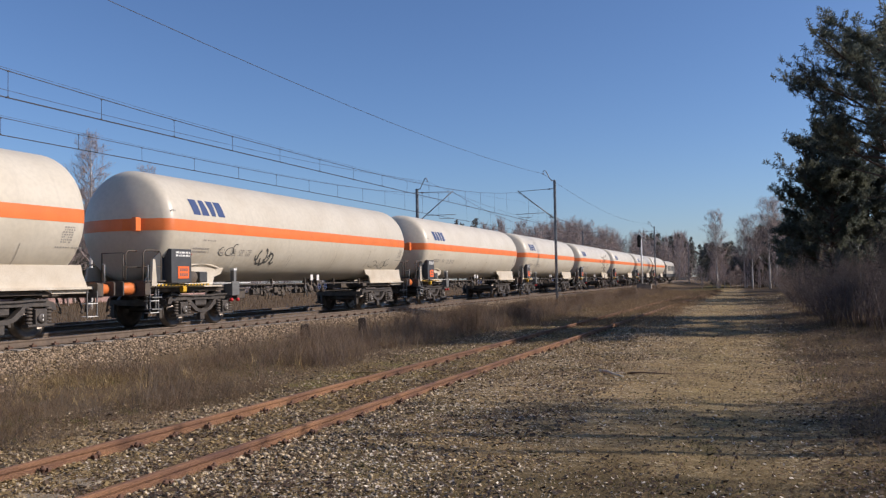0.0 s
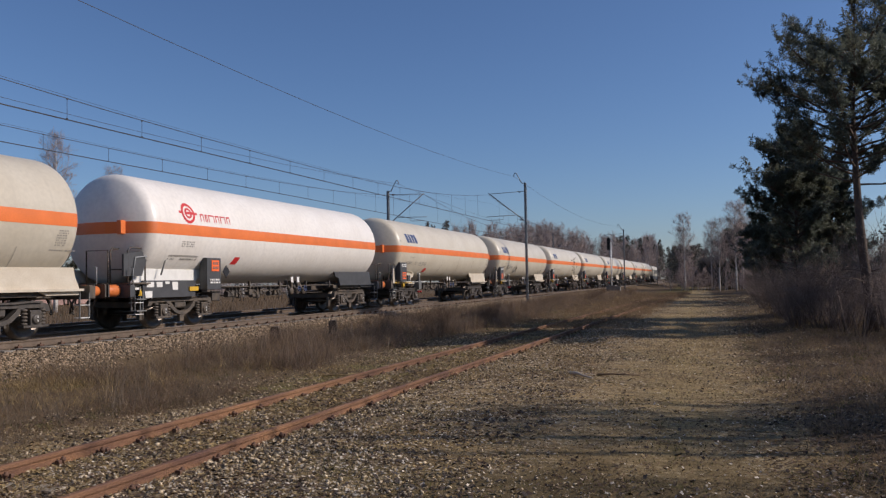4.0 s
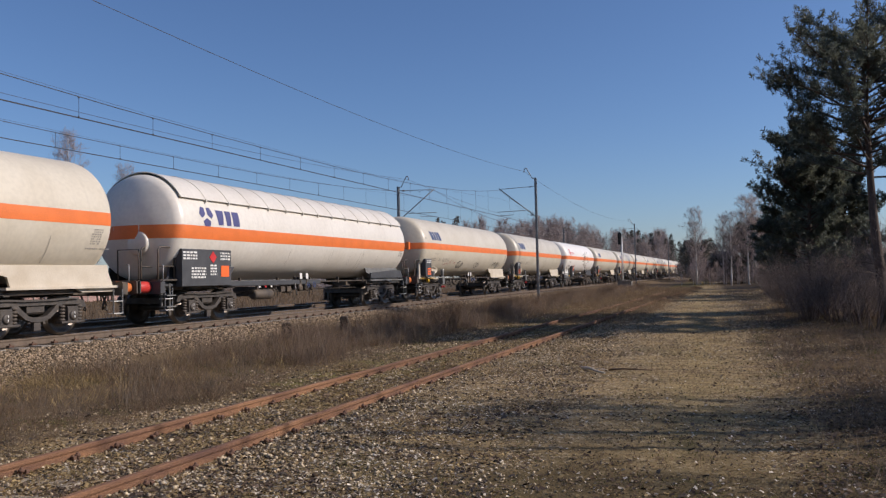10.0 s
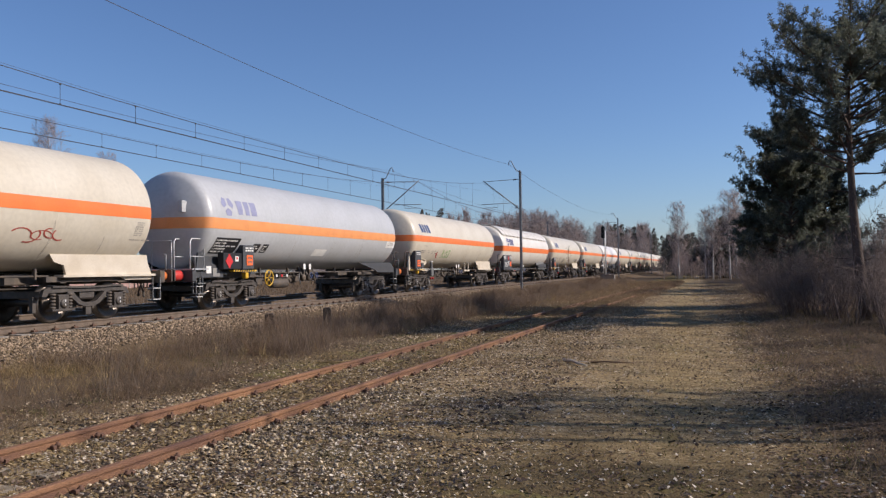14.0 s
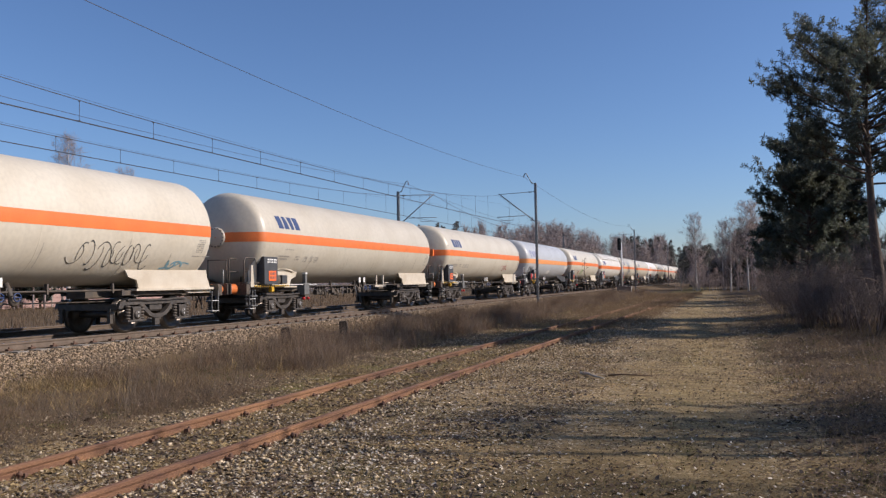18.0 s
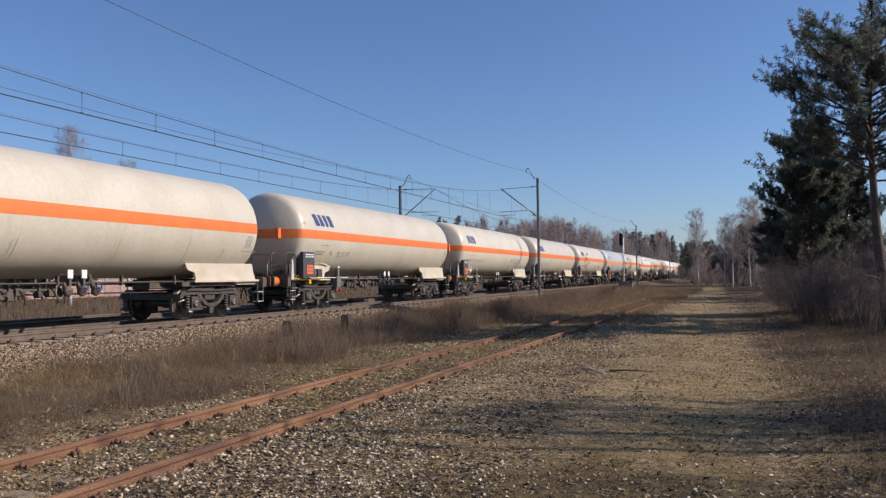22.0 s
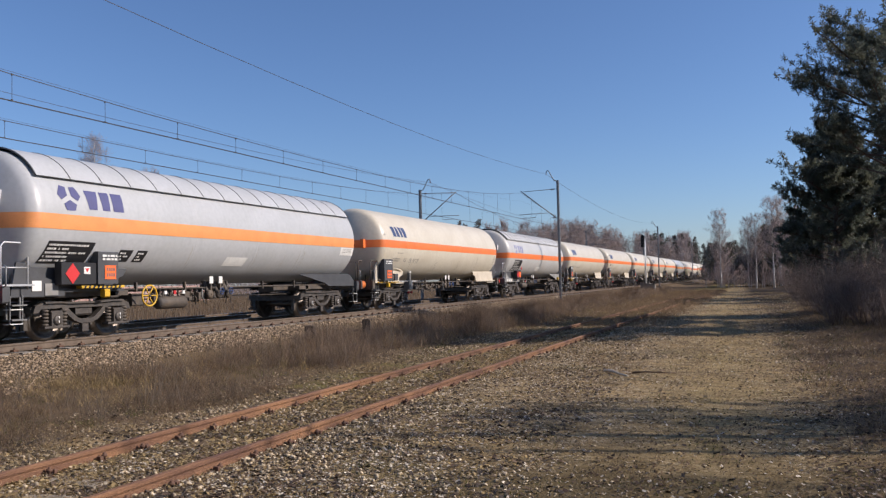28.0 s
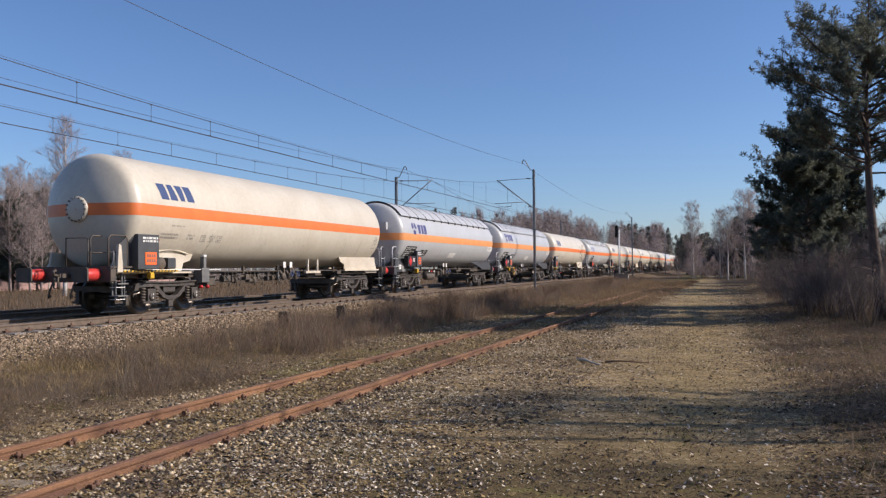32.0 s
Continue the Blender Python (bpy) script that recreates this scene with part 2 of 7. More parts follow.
# ---- mesh tools ----
class Shape:
    """Points and faces of one mesh."""

    def __init__(self):
        self.v, self.f, self.s = [], [], []

    def add(self, pts, faces, smooth=False):
        k = len(self.v)
        self.v += [tuple(p) for p in pts]
        self.f += [tuple(k + i for i in q) for q in faces]
        self.s += [smooth] * len(faces)
        return self

    def box(self, x0, x1, y0, y1, z0, z1, m=None, c=0.0):
        """A block; c bevels its upright and lengthways edges."""
        if c:
            ring = [(x0 + c, z0), (x1 - c, z0), (x1, z0 + c), (x1, z1 - c), (x1 - c, z1), (x0 + c, z1), (x0, z1 - c), (x0, z0 + c)]
            return self.prism([(a, b) for a, b in ring], y0, y1, m)
        p = [(x, y, z) for z in (z0, z1) for y in (y0, y1) for x in (x0, x1)]
        if m is not None:
            p = [m @ Vector(q) for q in p]
        return self.add(p, [(0, 2, 3, 1), (4, 5, 7, 6), (0, 1, 5, 4), (2, 6, 7, 3), (0, 4, 6, 2), (1, 3, 7, 5)])

    def prism(self, ring, y0, y1, m=None, smooth=False):
        """A ring of (x, z) drawn out along y."""
        n = len(ring)
        p = [(x, y, z) for y in (y0, y1) for x, z in ring]
        if m is not None:
            p = [m @ Vector(q) for q in p]
        self.add(p, [(i, (i + 1) % n, n + (i + 1) % n, n + i) for i in range(n)], smooth)
        k = len(self.v) - 2 * n
        self.f += [tuple(k + i for i in reversed(range(n))), tuple(k + n + i for i in range(n))]
        self.s += [False, False]
        return self

    def plate(self, ring, x0, x1):
        """A ring of (y, z) drawn out along x."""
        n = len(ring)
        p = [(x, y, z) for x in (x0, x1) for y, z in ring]
        fs = [(i, (i + 1) % n, n + (i + 1) % n, n + i) for i in range(n)]
        fs += [tuple(reversed(range(n))), tuple(range(n, 2 * n))]
        return self.add(p, fs)

    def tube(self, pts, r, n=6, closed=False, r1=None):
        """A round bar through the points, thinning to r1."""
        pts = [Vector(p) for p in pts]
        rings, last = [], None
        for i, p in enumerate(pts):
            a, b = pts[max(0, i - 1)], pts[min(len(pts) - 1, i + 1)]
            d = (b - a).normalized()
            if last is None:
                last = d.orthogonal().normalized()
            side = (last - d * last.dot(d))
            side = side.normalized() if side.length > 1e-6 else d.orthogonal().normalized()
            last = side
            up = d.cross(side)
            rr = r if r1 is None else r + (r1 - r) * i / max(1, len(pts) - 1)
            rings.append([p + (side * math.cos(k * math.tau / n) + up * math.sin(k * math.tau / n)) * rr for k in range(n)])
        v = [q for ring in rings for q in ring]
        f = [(i * n + k, i * n + (k + 1) % n, (i + 1) * n + (k + 1) % n, (i + 1) * n + k) for i in range(len(pts) - 1) for k in range(n)]
        self.add(v, f, n > 4)
        k0 = len(self.v) - len(v)
        self.f += [tuple(k0 + k for k in reversed(range(n))), tuple(k0 + len(v) - n + k for k in range(n))]
        self.s += [False, False]
        return self

    def lathe(self, prof, n=32, axis="y", at=(0, 0, 0), smooth=True):
        """A profile of (along, radius) turned about an axis through a point."""
        v = []
        for a, r in prof:
            for k in range(n):
                c, s = r * math.cos(k * math.tau / n), r * math.sin(k * math.tau / n)
                q = (c, a, s) if axis == "y" else (a, c, s) if axis == "x" else (c, s, a)
                v.append((q[0] + at[0], q[1] + at[1], q[2] + at[2]))
        f = [(i * n + k, i * n + (k + 1) % n, (i + 1) * n + (k + 1) % n, (i + 1) * n + k) for i in range(len(prof) - 1) for k in range(n)]
        return self.add(v, f, smooth)

    def grid(self, rows, smooth=True):
        w = len(rows[0])
        return self.add([p for row in rows for p in row], [(i * w + j, i * w + j + 1, (i + 1) * w + j + 1, (i + 1) * w + j) for i in range(len(rows) - 1) for j in range(w - 1)], smooth)

    def mesh(self, name, mat):
        me = bpy.data.meshes.new(name)
        me.from_pydata(self.v, [], self.f)
        me.polygons.foreach_set("use_smooth", self.s)
        me.materials.append(mat)
        return me


def outward(me):
    bm = bmesh.new()
    bm.from_mesh(me)
    bmesh.ops.recalc_face_normals(bm, faces=bm.faces)
    bm.to_mesh(me)
    bm.free()
    return me


def part(name, shape, mat, parent=None, label="", at=None, fix=True):
    """One mesh object, under a thing or a part."""
    me = shape.mesh(name, mat)
    ob = new(name, outward(me) if fix and len(me.polygons) < 20000 else me)
    if parent is not None:
        ob.parent = parent
    if at is not None:
        ob.matrix_basis = at
    if label:
        ob["label"] = label
    return ob


def again(ob, m, parent=None):
    """Another object on the same mesh."""
    o = new(ob.name.split(".")[0], ob.data)
    o.parent = parent if parent is not None else ob.parent
    o.matrix_basis = m
    for key in ("label", "kind"):
        if key in ob:
            o[key] = ob[key]
    return o


def thing(name, label, category, at=None, group="", kind=""):
    ob = new(name)
    if at is not None:
        ob.matrix_basis = at
    return tagged(ob, label, category, group, kind)


def quick(name, verts, faces, mat, smooth=False):
    """A mesh from arrays: verts (n, 3), faces (m, k)."""
    verts, faces = np.asarray(verts, dtype=np.float32), np.asarray(faces, dtype=np.int32)
    me = bpy.data.meshes.new(name)
    me.vertices.add(len(verts))
    me.vertices.foreach_set("co", verts.ravel())
    k = faces.shape[1]
    me.loops.add(faces.size)
    me.loops.foreach_set("vertex_index", faces.ravel())
    me.polygons.add(len(faces))
    me.polygons.foreach_set("loop_start", np.arange(0, faces.size, k, dtype=np.int32))
    if smooth:
        me.polygons.foreach_set("use_smooth", np.ones(len(faces), dtype=bool))
    me.update(calc_edges=True)
    me.materials.append(mat)
    return me


# ---- the lie of the land ----
TRACK_X, TRACK2_X, RAIL_Z = -15.56, -19.56, 0.69


def siding_x(y):
    return -5.93 + 0.010 * y


def lie(x, y):
    """Height of the ground."""
    d = -x
    if d < 8.3:
        z = 0.0
    elif d < 12.2:
        z = 0.12 * (d - 8.3) / 3.9
    elif d < 14.0:
        z = 0.12 + 0.36 * (d - 12.2) / 1.8
    elif d < 21.1:
        z = 0.48
    elif d < 23.0:
        z = 0.48 - 0.38 * (d - 21.1) / 1.9
    else:
        z = 0.10
    if x > 1.2:
        z += 0.10 * min(1.0, (x - 1.2) / 1.5)
    if 8.3 > d > -1.0 or x > 1.0:
        z += (1 - 0.85 * math.exp(-((x - siding_x(y)) / 1.4) ** 2)) * 0.045 * (noise.noise(Vector((x * 0.35, y * 0.35, 0.0)))) + 0.02 * noise.noise(Vector((x * 1.3, y * 1.3, 3.0)))
    rut = math.exp(-((x - (0.6 - 0.03 * y)) / 1.2) ** 2)
    return z - 0.03 * rut


def soil():
    """Sandy soil with dead grass, moss and fine gravel."""
    m = bpy.data.materials.new("dry_sandy_soil")
    m.use_nodes = True
    n, l = m.node_tree.nodes, m.node_tree.links
    b = n["Principled BSDF"]
    b.inputs["Roughness"].default_value = 0.95
    b.inputs["Specular IOR Level"].default_value = 0.15
    co = n.new("ShaderNodeTexCoord")

    def tex(scale, detail, rough=0.6):
        t = n.new("ShaderNodeTexNoise")
        t.inputs["Scale"].default_value, t.inputs["Detail"].default_value, t.inputs["Roughness"].default_value = scale, detail, rough
        l.new(co.outputs["Object"], t.inputs["Vector"])
        return t

    def blend(a, c, fac, lo, hi, mode="MIX"):
        r = n.new("ShaderNodeValToRGB")
        r.color_ramp.elements[0].position, r.color_ramp.elements[1].position = lo, hi
        l.new(fac, r.inputs["Fac"])
        x = n.new("ShaderNodeMix")
        x.data_type, x.blend_type = "RGBA", mode
        l.new(r.outputs["Color"], x.inputs["Factor"])
        if isinstance(a, tuple):
            x.inputs["A"].default_value = rgb(a)
        else:
            l.new(a, x.inputs["A"])
        if isinstance(c, tuple):
            x.inputs["B"].default_value = rgb(c)
        else:
            l.new(c, x.inputs["B"])
        return x.outputs["Result"]

    big, mid, small, tiny = tex(0.35, 6), tex(1.7, 6), tex(14, 5, 0.7), tex(70, 3, 0.7)
    c = blend((0.40, 0.284, 0.137), (0.20, 0.14, 0.068), mid.outputs["Fac"], 0.40, 0.60)
    c = blend(c, (0.17, 0.145, 0.055), big.outputs["Fac"], 0.54, 0.66)
    c = blend(c, (0.115, 0.078, 0.038), small.outputs["Fac"], 0.50, 0.66)
    c = blend(c, (0.46, 0.37, 0.24), tiny.outputs["Fac"], 0.62, 0.70)
    # trodden sandy track, paler than the rest
    xyz = n.new("ShaderNodeSeparateXYZ")
    l.new(co.outputs["Object"], xyz.inputs["Vector"])

    def calc(op, a, c2):
        q = n.new("ShaderNodeMath")
        q.operation = op
        for k, v in enumerate((a, c2)):
            if isinstance(v, (int, float)):
                q.inputs[k].default_value = v
            elif v is not None:
                l.new(v, q.inputs[k])
        return q.outputs["Value"]

    off = calc("ABSOLUTE", calc("ADD", calc("MULTIPLY", xyz.outputs["Y"], 0.034), calc("ADD", xyz.outputs["X"], 0.25)), None)
    off = calc("ADD", off, calc("MULTIPLY", mid.outputs["Fac"], 1.5))
    track = n.new("ShaderNodeValToRGB")
    track.color_ramp.elements[0].position, track.color_ramp.elements[1].position = 0.24, 0.78
    track.color_ramp.elements[0].color, track.color_ramp.elements[1].color = (0.62, 0.62, 0.62, 1), (0, 0, 0, 1)
    l.new(calc("DIVIDE", off, 3.0), track.inputs["Fac"])
    # pebbles, each with its own tone
    cells = n.new("ShaderNodeTexVoronoi")
    cells.inputs["Scale"].default_value = 34.0
    l.new(co.outputs["Object"], cells.inputs["Vector"])
    tone = n.new("ShaderNodeSeparateColor")
    l.new(cells.outputs["Color"], tone.inputs["Color"])
    c = blend(c, (0.48, 0.39, 0.25), calc("MULTIPLY", tone.outputs["Red"], calc("ADD", mid.outputs["Fac"], 0.45)), 0.74, 0.80)
    c = blend(c, (0.075, 0.055, 0.04), calc("MULTIPLY", tone.outputs["Green"], calc("ADD", big.outputs["Fac"], 0.45)), 0.80, 0.86)
    wide = n.new("ShaderNodeMapping")
    wide.inputs["Scale"].default_value = (0.9, 2.2, 1.0)
    l.new(co.outputs["Object"], wide.inputs["Vector"])
    clod = tex(1.0, 8, 0.72)
    l.new(wide.outputs["Vector"], clod.inputs["Vector"])
    c = blend(c, (0.115, 0.08, 0.042), clod.outputs["Fac"], 0.53, 0.63)
    tm = n.new("ShaderNodeMix")
    tm.data_type = "RGBA"
    tm.inputs["B"].default_value = rgb((0.335, 0.247, 0.11))
    l.new(track.outputs["Color"], tm.inputs["Factor"])
    l.new(c, tm.inputs["A"])
    c = tm.outputs["Result"]
    # thin moss where the track is damp, and painted streaks of shade across it
    damp = calc("MULTIPLY", track.outputs["Color"], calc("MULTIPLY", tex(0.75, 5).outputs["Fac"], 1.6))
    c = blend(c, (0.155, 0.122, 0.04), damp, 0.52, 0.72)
    long = n.new("ShaderNodeMapping")
    long.inputs["Scale"].default_value = (1.2, 6.5, 1.0)
    l.new(co.outputs["Object"], long.inputs["Vector"])
    shade_streak = tex(1.0, 6, 0.65)
    l.new(long.outputs["Vector"], shade_streak.inputs["Vector"])
    c = blend(c, (0.085, 0.062, 0.032), shade_streak.outputs["Fac"], 0.50, 0.72)
    c = blend(c, (0.31, 0.24, 0.135), tex(110, 2, 0.6).outputs["Fac"], 0.66, 0.72)
    # mossy, littered ground at the near end of the path, leaf mould under the trees
    reach = calc("MULTIPLY", calc("SUBTRACT", calc("ADD", 12.5, calc("MULTIPLY", mid.outputs["Fac"], -6.0)), xyz.outputs["Y"]), 0.22)
    side = calc("MULTIPLY", calc("ADD", xyz.outputs["X"], 4.2), 0.4)
    c = blend(c, (0.115, 0.083, 0.038), calc("MULTIPLY", calc("MINIMUM", reach, 1.0), calc("MINIMUM", side, 1.0)), 0.05, 0.55)
    c = blend(c, (0.185, 0.16, 0.05), calc("MULTIPLY", calc("MINIMUM", calc("MULTIPLY", reach, calc("MINIMUM", side, 1.0)), 0.8), tex(0.9, 4).outputs["Fac"]), 0.36, 0.50)
    mould = calc("ADD", calc("MULTIPLY", calc("ADD", calc("ADD", xyz.outputs["X"], calc("MULTIPLY", xyz.outputs["Y"], 0.03)), -1.0), 0.8), calc("MULTIPLY", mid.outputs["Fac"], 0.5))
    c = blend(c, (0.09, 0.063, 0.037), mould, 0.30, 0.95)
    # darker brown soil under the weed strip
    strip_soil = calc("ADD", calc("MULTIPLY", calc("ADD", xyz.outputs["X"], 7.7), -0.9), calc("MULTIPLY", mid.outputs["Fac"], 0.6))
    c = blend(c, (0.125, 0.088, 0.05), strip_soil, 0.25, 0.95)
    l.new(c, b.inputs["Base Color"])
    bp = n.new("ShaderNodeBump")
    bp.inputs["Strength"].default_value, bp.inputs["Distance"].default_value = 0.7, 0.03
    l.new(calc("SUBTRACT", small.outputs["Fac"], calc("MULTIPLY", cells.outputs["Distance"], 0.35)), bp.inputs["Height"])
    l.new(bp.outputs["Normal"], b.inputs["Normal"])
    return m


SOIL = soil()
BALLAST_BED = material("ballast_dust", (0.24, 0.20, 0.15), 0.95, vary=0.5, scale=8, fine=45, bump=1.0, second=(0.13, 0.105, 0.08))
STONE = material("tan_ballast_stone", (0.30, 0.222, 0.142), 0.9, vary=0.25, scale=8, island=0.8, bump=0.3)
STONE_GREY = material("grey_gravel_stone", (0.42, 0.335, 0.22), 0.9, vary=0.25, scale=8, island=0.9, bump=0.3)


def axis(near, far, fine, lo, hi):
    a, p = [near], near
    step = fine
    while p < far:
        p += step
        step *= hi
        a.append(p)
    return a


def build_ground():
    xs = sorted(set([-900, -500, -300, -200, -140, -100, -75, -55, -42, -34, -28, -25] + [round(-23.4 + 0.3 * i, 2) for i in range(107)] + [9.5, 11, 13, 16, 20, 26, 34, 46, 70, 110, 180, 300, 600, 900]))
    ys = [-600, -300, -150, -80, -45, -28, -18, -12, -8, -5] + [-4 + 0.4 * i for i in range(120)] + [45 + 1.5 * i for i in range(60)] + [140, 155, 175, 200, 240, 300, 380, 500, 700, 1000, 1600]
    s = Shape()
    s.grid([[(x, y, lie(x, y)) for x in xs] for y in ys])
    me = quick("ground", s.v, s.f, SOIL, True)
    ob = new("ground", me)
    tagged(ob, "dry sandy ground with dead grass, moss and gravel", "ground", kind="structure")


build_ground()


def rail_ring(x, z_top, head=0.07, height=0.165, foot=0.135):
    h, f = head / 2, foot / 2
    return [(x - f, z_top - height), (x + f, z_top - height), (x + f, z_top - height + 0.012), (x + 0.022, z_top - height + 0.032), (x + 0.022, z_top - 0.060),
            (x + h, z_top - 0.036), (x + h, z_top - 0.008), (x + h - 0.01, z_top), (x - h + 0.01, z_top), (x - h, z_top - 0.008), (x - h, z_top - 0.036), (x - 0.022, z_top - 0.060), (x - 0.022, z_top - height + 0.032), (x - f, z_top - height + 0.012)]


def build_main_track(name, cx, y0, y1, with_sleepers):
    t = thing(name, "busy railway track with brown rails on concrete sleepers", "railway track", kind="structure")
    for sx in (-0.7525, 0.7525):
        s = Shape().prism(rail_ring(cx + sx, RAIL_Z), y0, y1)
        r = part("rail", s, RAIL, t)
        top = Shape().box(cx + sx - 0.026, cx + sx + 0.026, y0, y1, RAIL_Z, RAIL_Z + 0.003)
        part("running_surface", top, RAIL_TOP, r, "polished grey rail head")
    if not with_sleepers:
        return t
    s = Shape()
    s.prism([(-1.3, 0), (1.3, 0), (1.26, 0.2), (0.9, 0.2), (0.6, 0.16), (-0.6, 0.16), (-0.9, 0.2), (-1.26, 0.2)], -0.14, 0.14)
    base = part("sleeper", s, CONCRETE, t, at=pose(cx, y0, RAIL_Z - 0.37))
    c = Shape()
    for sx in (-0.7525, 0.7525):
        for d in (-0.11, 0.11):
            c.box(sx + d - 0.05, sx + d + 0.05, -0.06, 0.06, 0.2, 0.245, c=0.012)
            c.tube([(sx + d, 0, 0.22), (sx + d, 0, 0.285)], 0.018, 6)
    clip = part("rail_clips", c, RUST_DARK, base)
    k, y = 0, -2.0
    while y < 72 and k < 300:
        if k:
            b = again(base, pose(cx, y, RAIL_Z - 0.37, 0, 0, random.uniform(-0.5, 0.5)))
            again(clip, Matrix(), b)
        else:
            base.matrix_basis = pose(cx, y, RAIL_Z - 0.37)
        y += 0.6
        k += 1
    return t


build_main_track("main_track", TRACK_X, -320, 520, True)
build_main_track("far_track", TRACK2_X, -60, 520, False)


def build_siding():
    t = thing("siding_track", "disused siding with rusty rails half sunk in gravel", "railway track", kind="structure")
    turn = -math.degrees(math.atan(0.010))
    t.matrix_basis = pose(siding_x(0), 0, 0, 0, 0, turn)
    for sx in (-0.752, 0.752):
        pieces = [(-12, 12.42), (12.43, 37.0), (37.01, 78)]
        for a, b in pieces:
            part("rail", Shape().prism(rail_ring(sx, 0.125, 0.072, 0.16, 0.13), a, b), RUST, t)
    s = Shape().prism([(-1.25, 0), (1.25, 0), (1.22, 0.13), (-1.22, 0.13)], -0.12, 0.12)
    base = part("sleeper", s, TIMBER, t, at=pose(0, -3, -0.155))
    c = Shape().box(-0.055, 0.055, -0.07, 0.07, 0, 0.025)
    c.box(-0.03, 0.03, -0.045, -0.005, 0.02, 0.075, c=0.008)
    c.tube([(0, 0.03, 0.02), (0, 0.03, 0.10)], 0.016, 6)
    c.tube([(0, 0.03, 0.055), (0, 0.03, 0.082)], 0.03, 6)
    clip = None
    y = -2.9
    while y < 60:
        b = again(base, pose(random.uniform(-0.03, 0.03), y, -0.155 + random.uniform(-0.01, 0.008), 0, 0, random.uniform(-1.5, 1.5)))
        if y < 34:
            for sx in (-0.752, 0.752):
                for d in (-0.085, 0.085):
                    m = pose(sx + d, y + random.uniform(-0.04, 0.04), -0.03 + random.uniform(-0.006, 0.006), random.uniform(-8, 8), random.uniform(-8, 8), random.choice((0, 180)) + random.uniform(-12, 12))
                    if clip is None:
                        clip = part("rail_clip", c, RUST_DARK, t, at=m)
                    else:
                        again(clip, m, t)
        y += 0.63
    base.matrix_basis = pose(0, -3.53, -0.155)


build_siding()


# ---- the train ----
R_TANK, Z_TANK = 1.50, 2.70


DOME = 0.637


def dome_profile(half, r=R_TANK):
    """Dished ends: a shallow crown and a tight knuckle. (along, radius) from end to end."""
    crown, knuckle, edge = 2.8, 0.35, math.asin(1.15 / 2.45)
    one = [(0.0, 0.02)]
    for i in range(1, 10):
        a = edge * i / 9
        one.append((crown * (1 - math.cos(a)), crown * math.sin(a)))
    for i in range(1, 9):
        a = edge + (math.pi / 2 - edge) * i / 8
        one.append((DOME - knuckle * math.cos(a), r - knuckle + knuckle * math.sin(a)))
    back = [(-half + d, q) for d, q in one]
    mid = [(-half + DOME + (2 * half - 2 * DOME) * i / 12, r) for i in range(1, 12)]
    return back + mid + [(-y, q) for y, q in reversed(back)]


def skin_x(z, off=0.004, r=R_TANK):
    return math.sqrt(max(0.0, (r + off) ** 2 - (z - Z_TANK) ** 2))


def decal(s, y0, y1, z0, z1, lean=0.0, off=0.005, n=4):
    """A patch that lies on the tank's side, its top leaning along y."""
    rows = []
    for i in range(n + 1):
        z = z0 + (z1 - z0) * i / n
        rows.append([(skin_x(z, off), y + lean * (z - z0), z) for y in (y0, y1)])
    s.grid(rows, False)
    return s


def scrawl(parent, mat, y0, y1, z0, z1, seed, strokes=9, width=0.035):
    """Loops of spray paint on the tank's side."""
    rnd = random.Random(seed)
    s = Shape()
    for k in range(strokes):
        cy, cz = y0 + (y1 - y0) * (k + 0.5) / strokes, (z0 + z1) / 2 + rnd.uniform(-0.06, 0.06)
        a0, turn = rnd.uniform(0, 6.3), rnd.choice((-1, 1)) * rnd.uniform(2.5, 5.5)
        ry, rz = (y1 - y0) / strokes * rnd.uniform(0.5, 0.95), (z1 - z0) / 2 * rnd.uniform(0.6, 1.0)
        rows = []
        for i in range(13):
            a = a0 + turn * i / 12
            drift = (i / 12 - 0.5) * ry * rnd.uniform(0.5, 0.7)
            row = []
            for w in (1 - width / (2 * ry), 1 + width / (2 * ry)):
                z = min(z1 + 0.05, max(z0 - 0.05, cz + rz * w * math.sin(a)))
                row.append((skin_x(z, 0.006), cy + drift + ry * w * math.cos(a), z))
            rows.append(row)
        s.grid(rows, False)
    return part("graffiti", s, mat, parent, "scrawled spray-paint tag", fix=False)


def tag_word(parent, mat, word, y, z, tall, stroke):
    """A sprayed word, drawn as the outline of its letters on the tank's side."""
    font = bpy.data.curves.new("tag", "FONT")
    font.body, font.size, font.space_character = word, tall * 1.35, 1.35
    font.fill_mode, font.bevel_depth, font.shear = "NONE", stroke, 0.12
    ob = bpy.data.objects.new("tag", font)
    bpy.context.scene.collection.objects.link(ob)
    bpy.context.view_layer.update()
    me = bpy.data.meshes.new_from_object(ob)
    bpy.data.objects.remove(ob)
    v = [(skin_x(z + q.co.y, 0.004 + 0.15 * max(0.0, q.co.z)), y + q.co.x, z + q.co.y) for q in me.vertices]
    s = Shape()
    s.add(v, [tuple(p.vertices) for p in me.polygons])
    bpy.data.meshes.remove(me)
    return part("graffiti", s, mat, parent, "sprayed green word", fix=False)


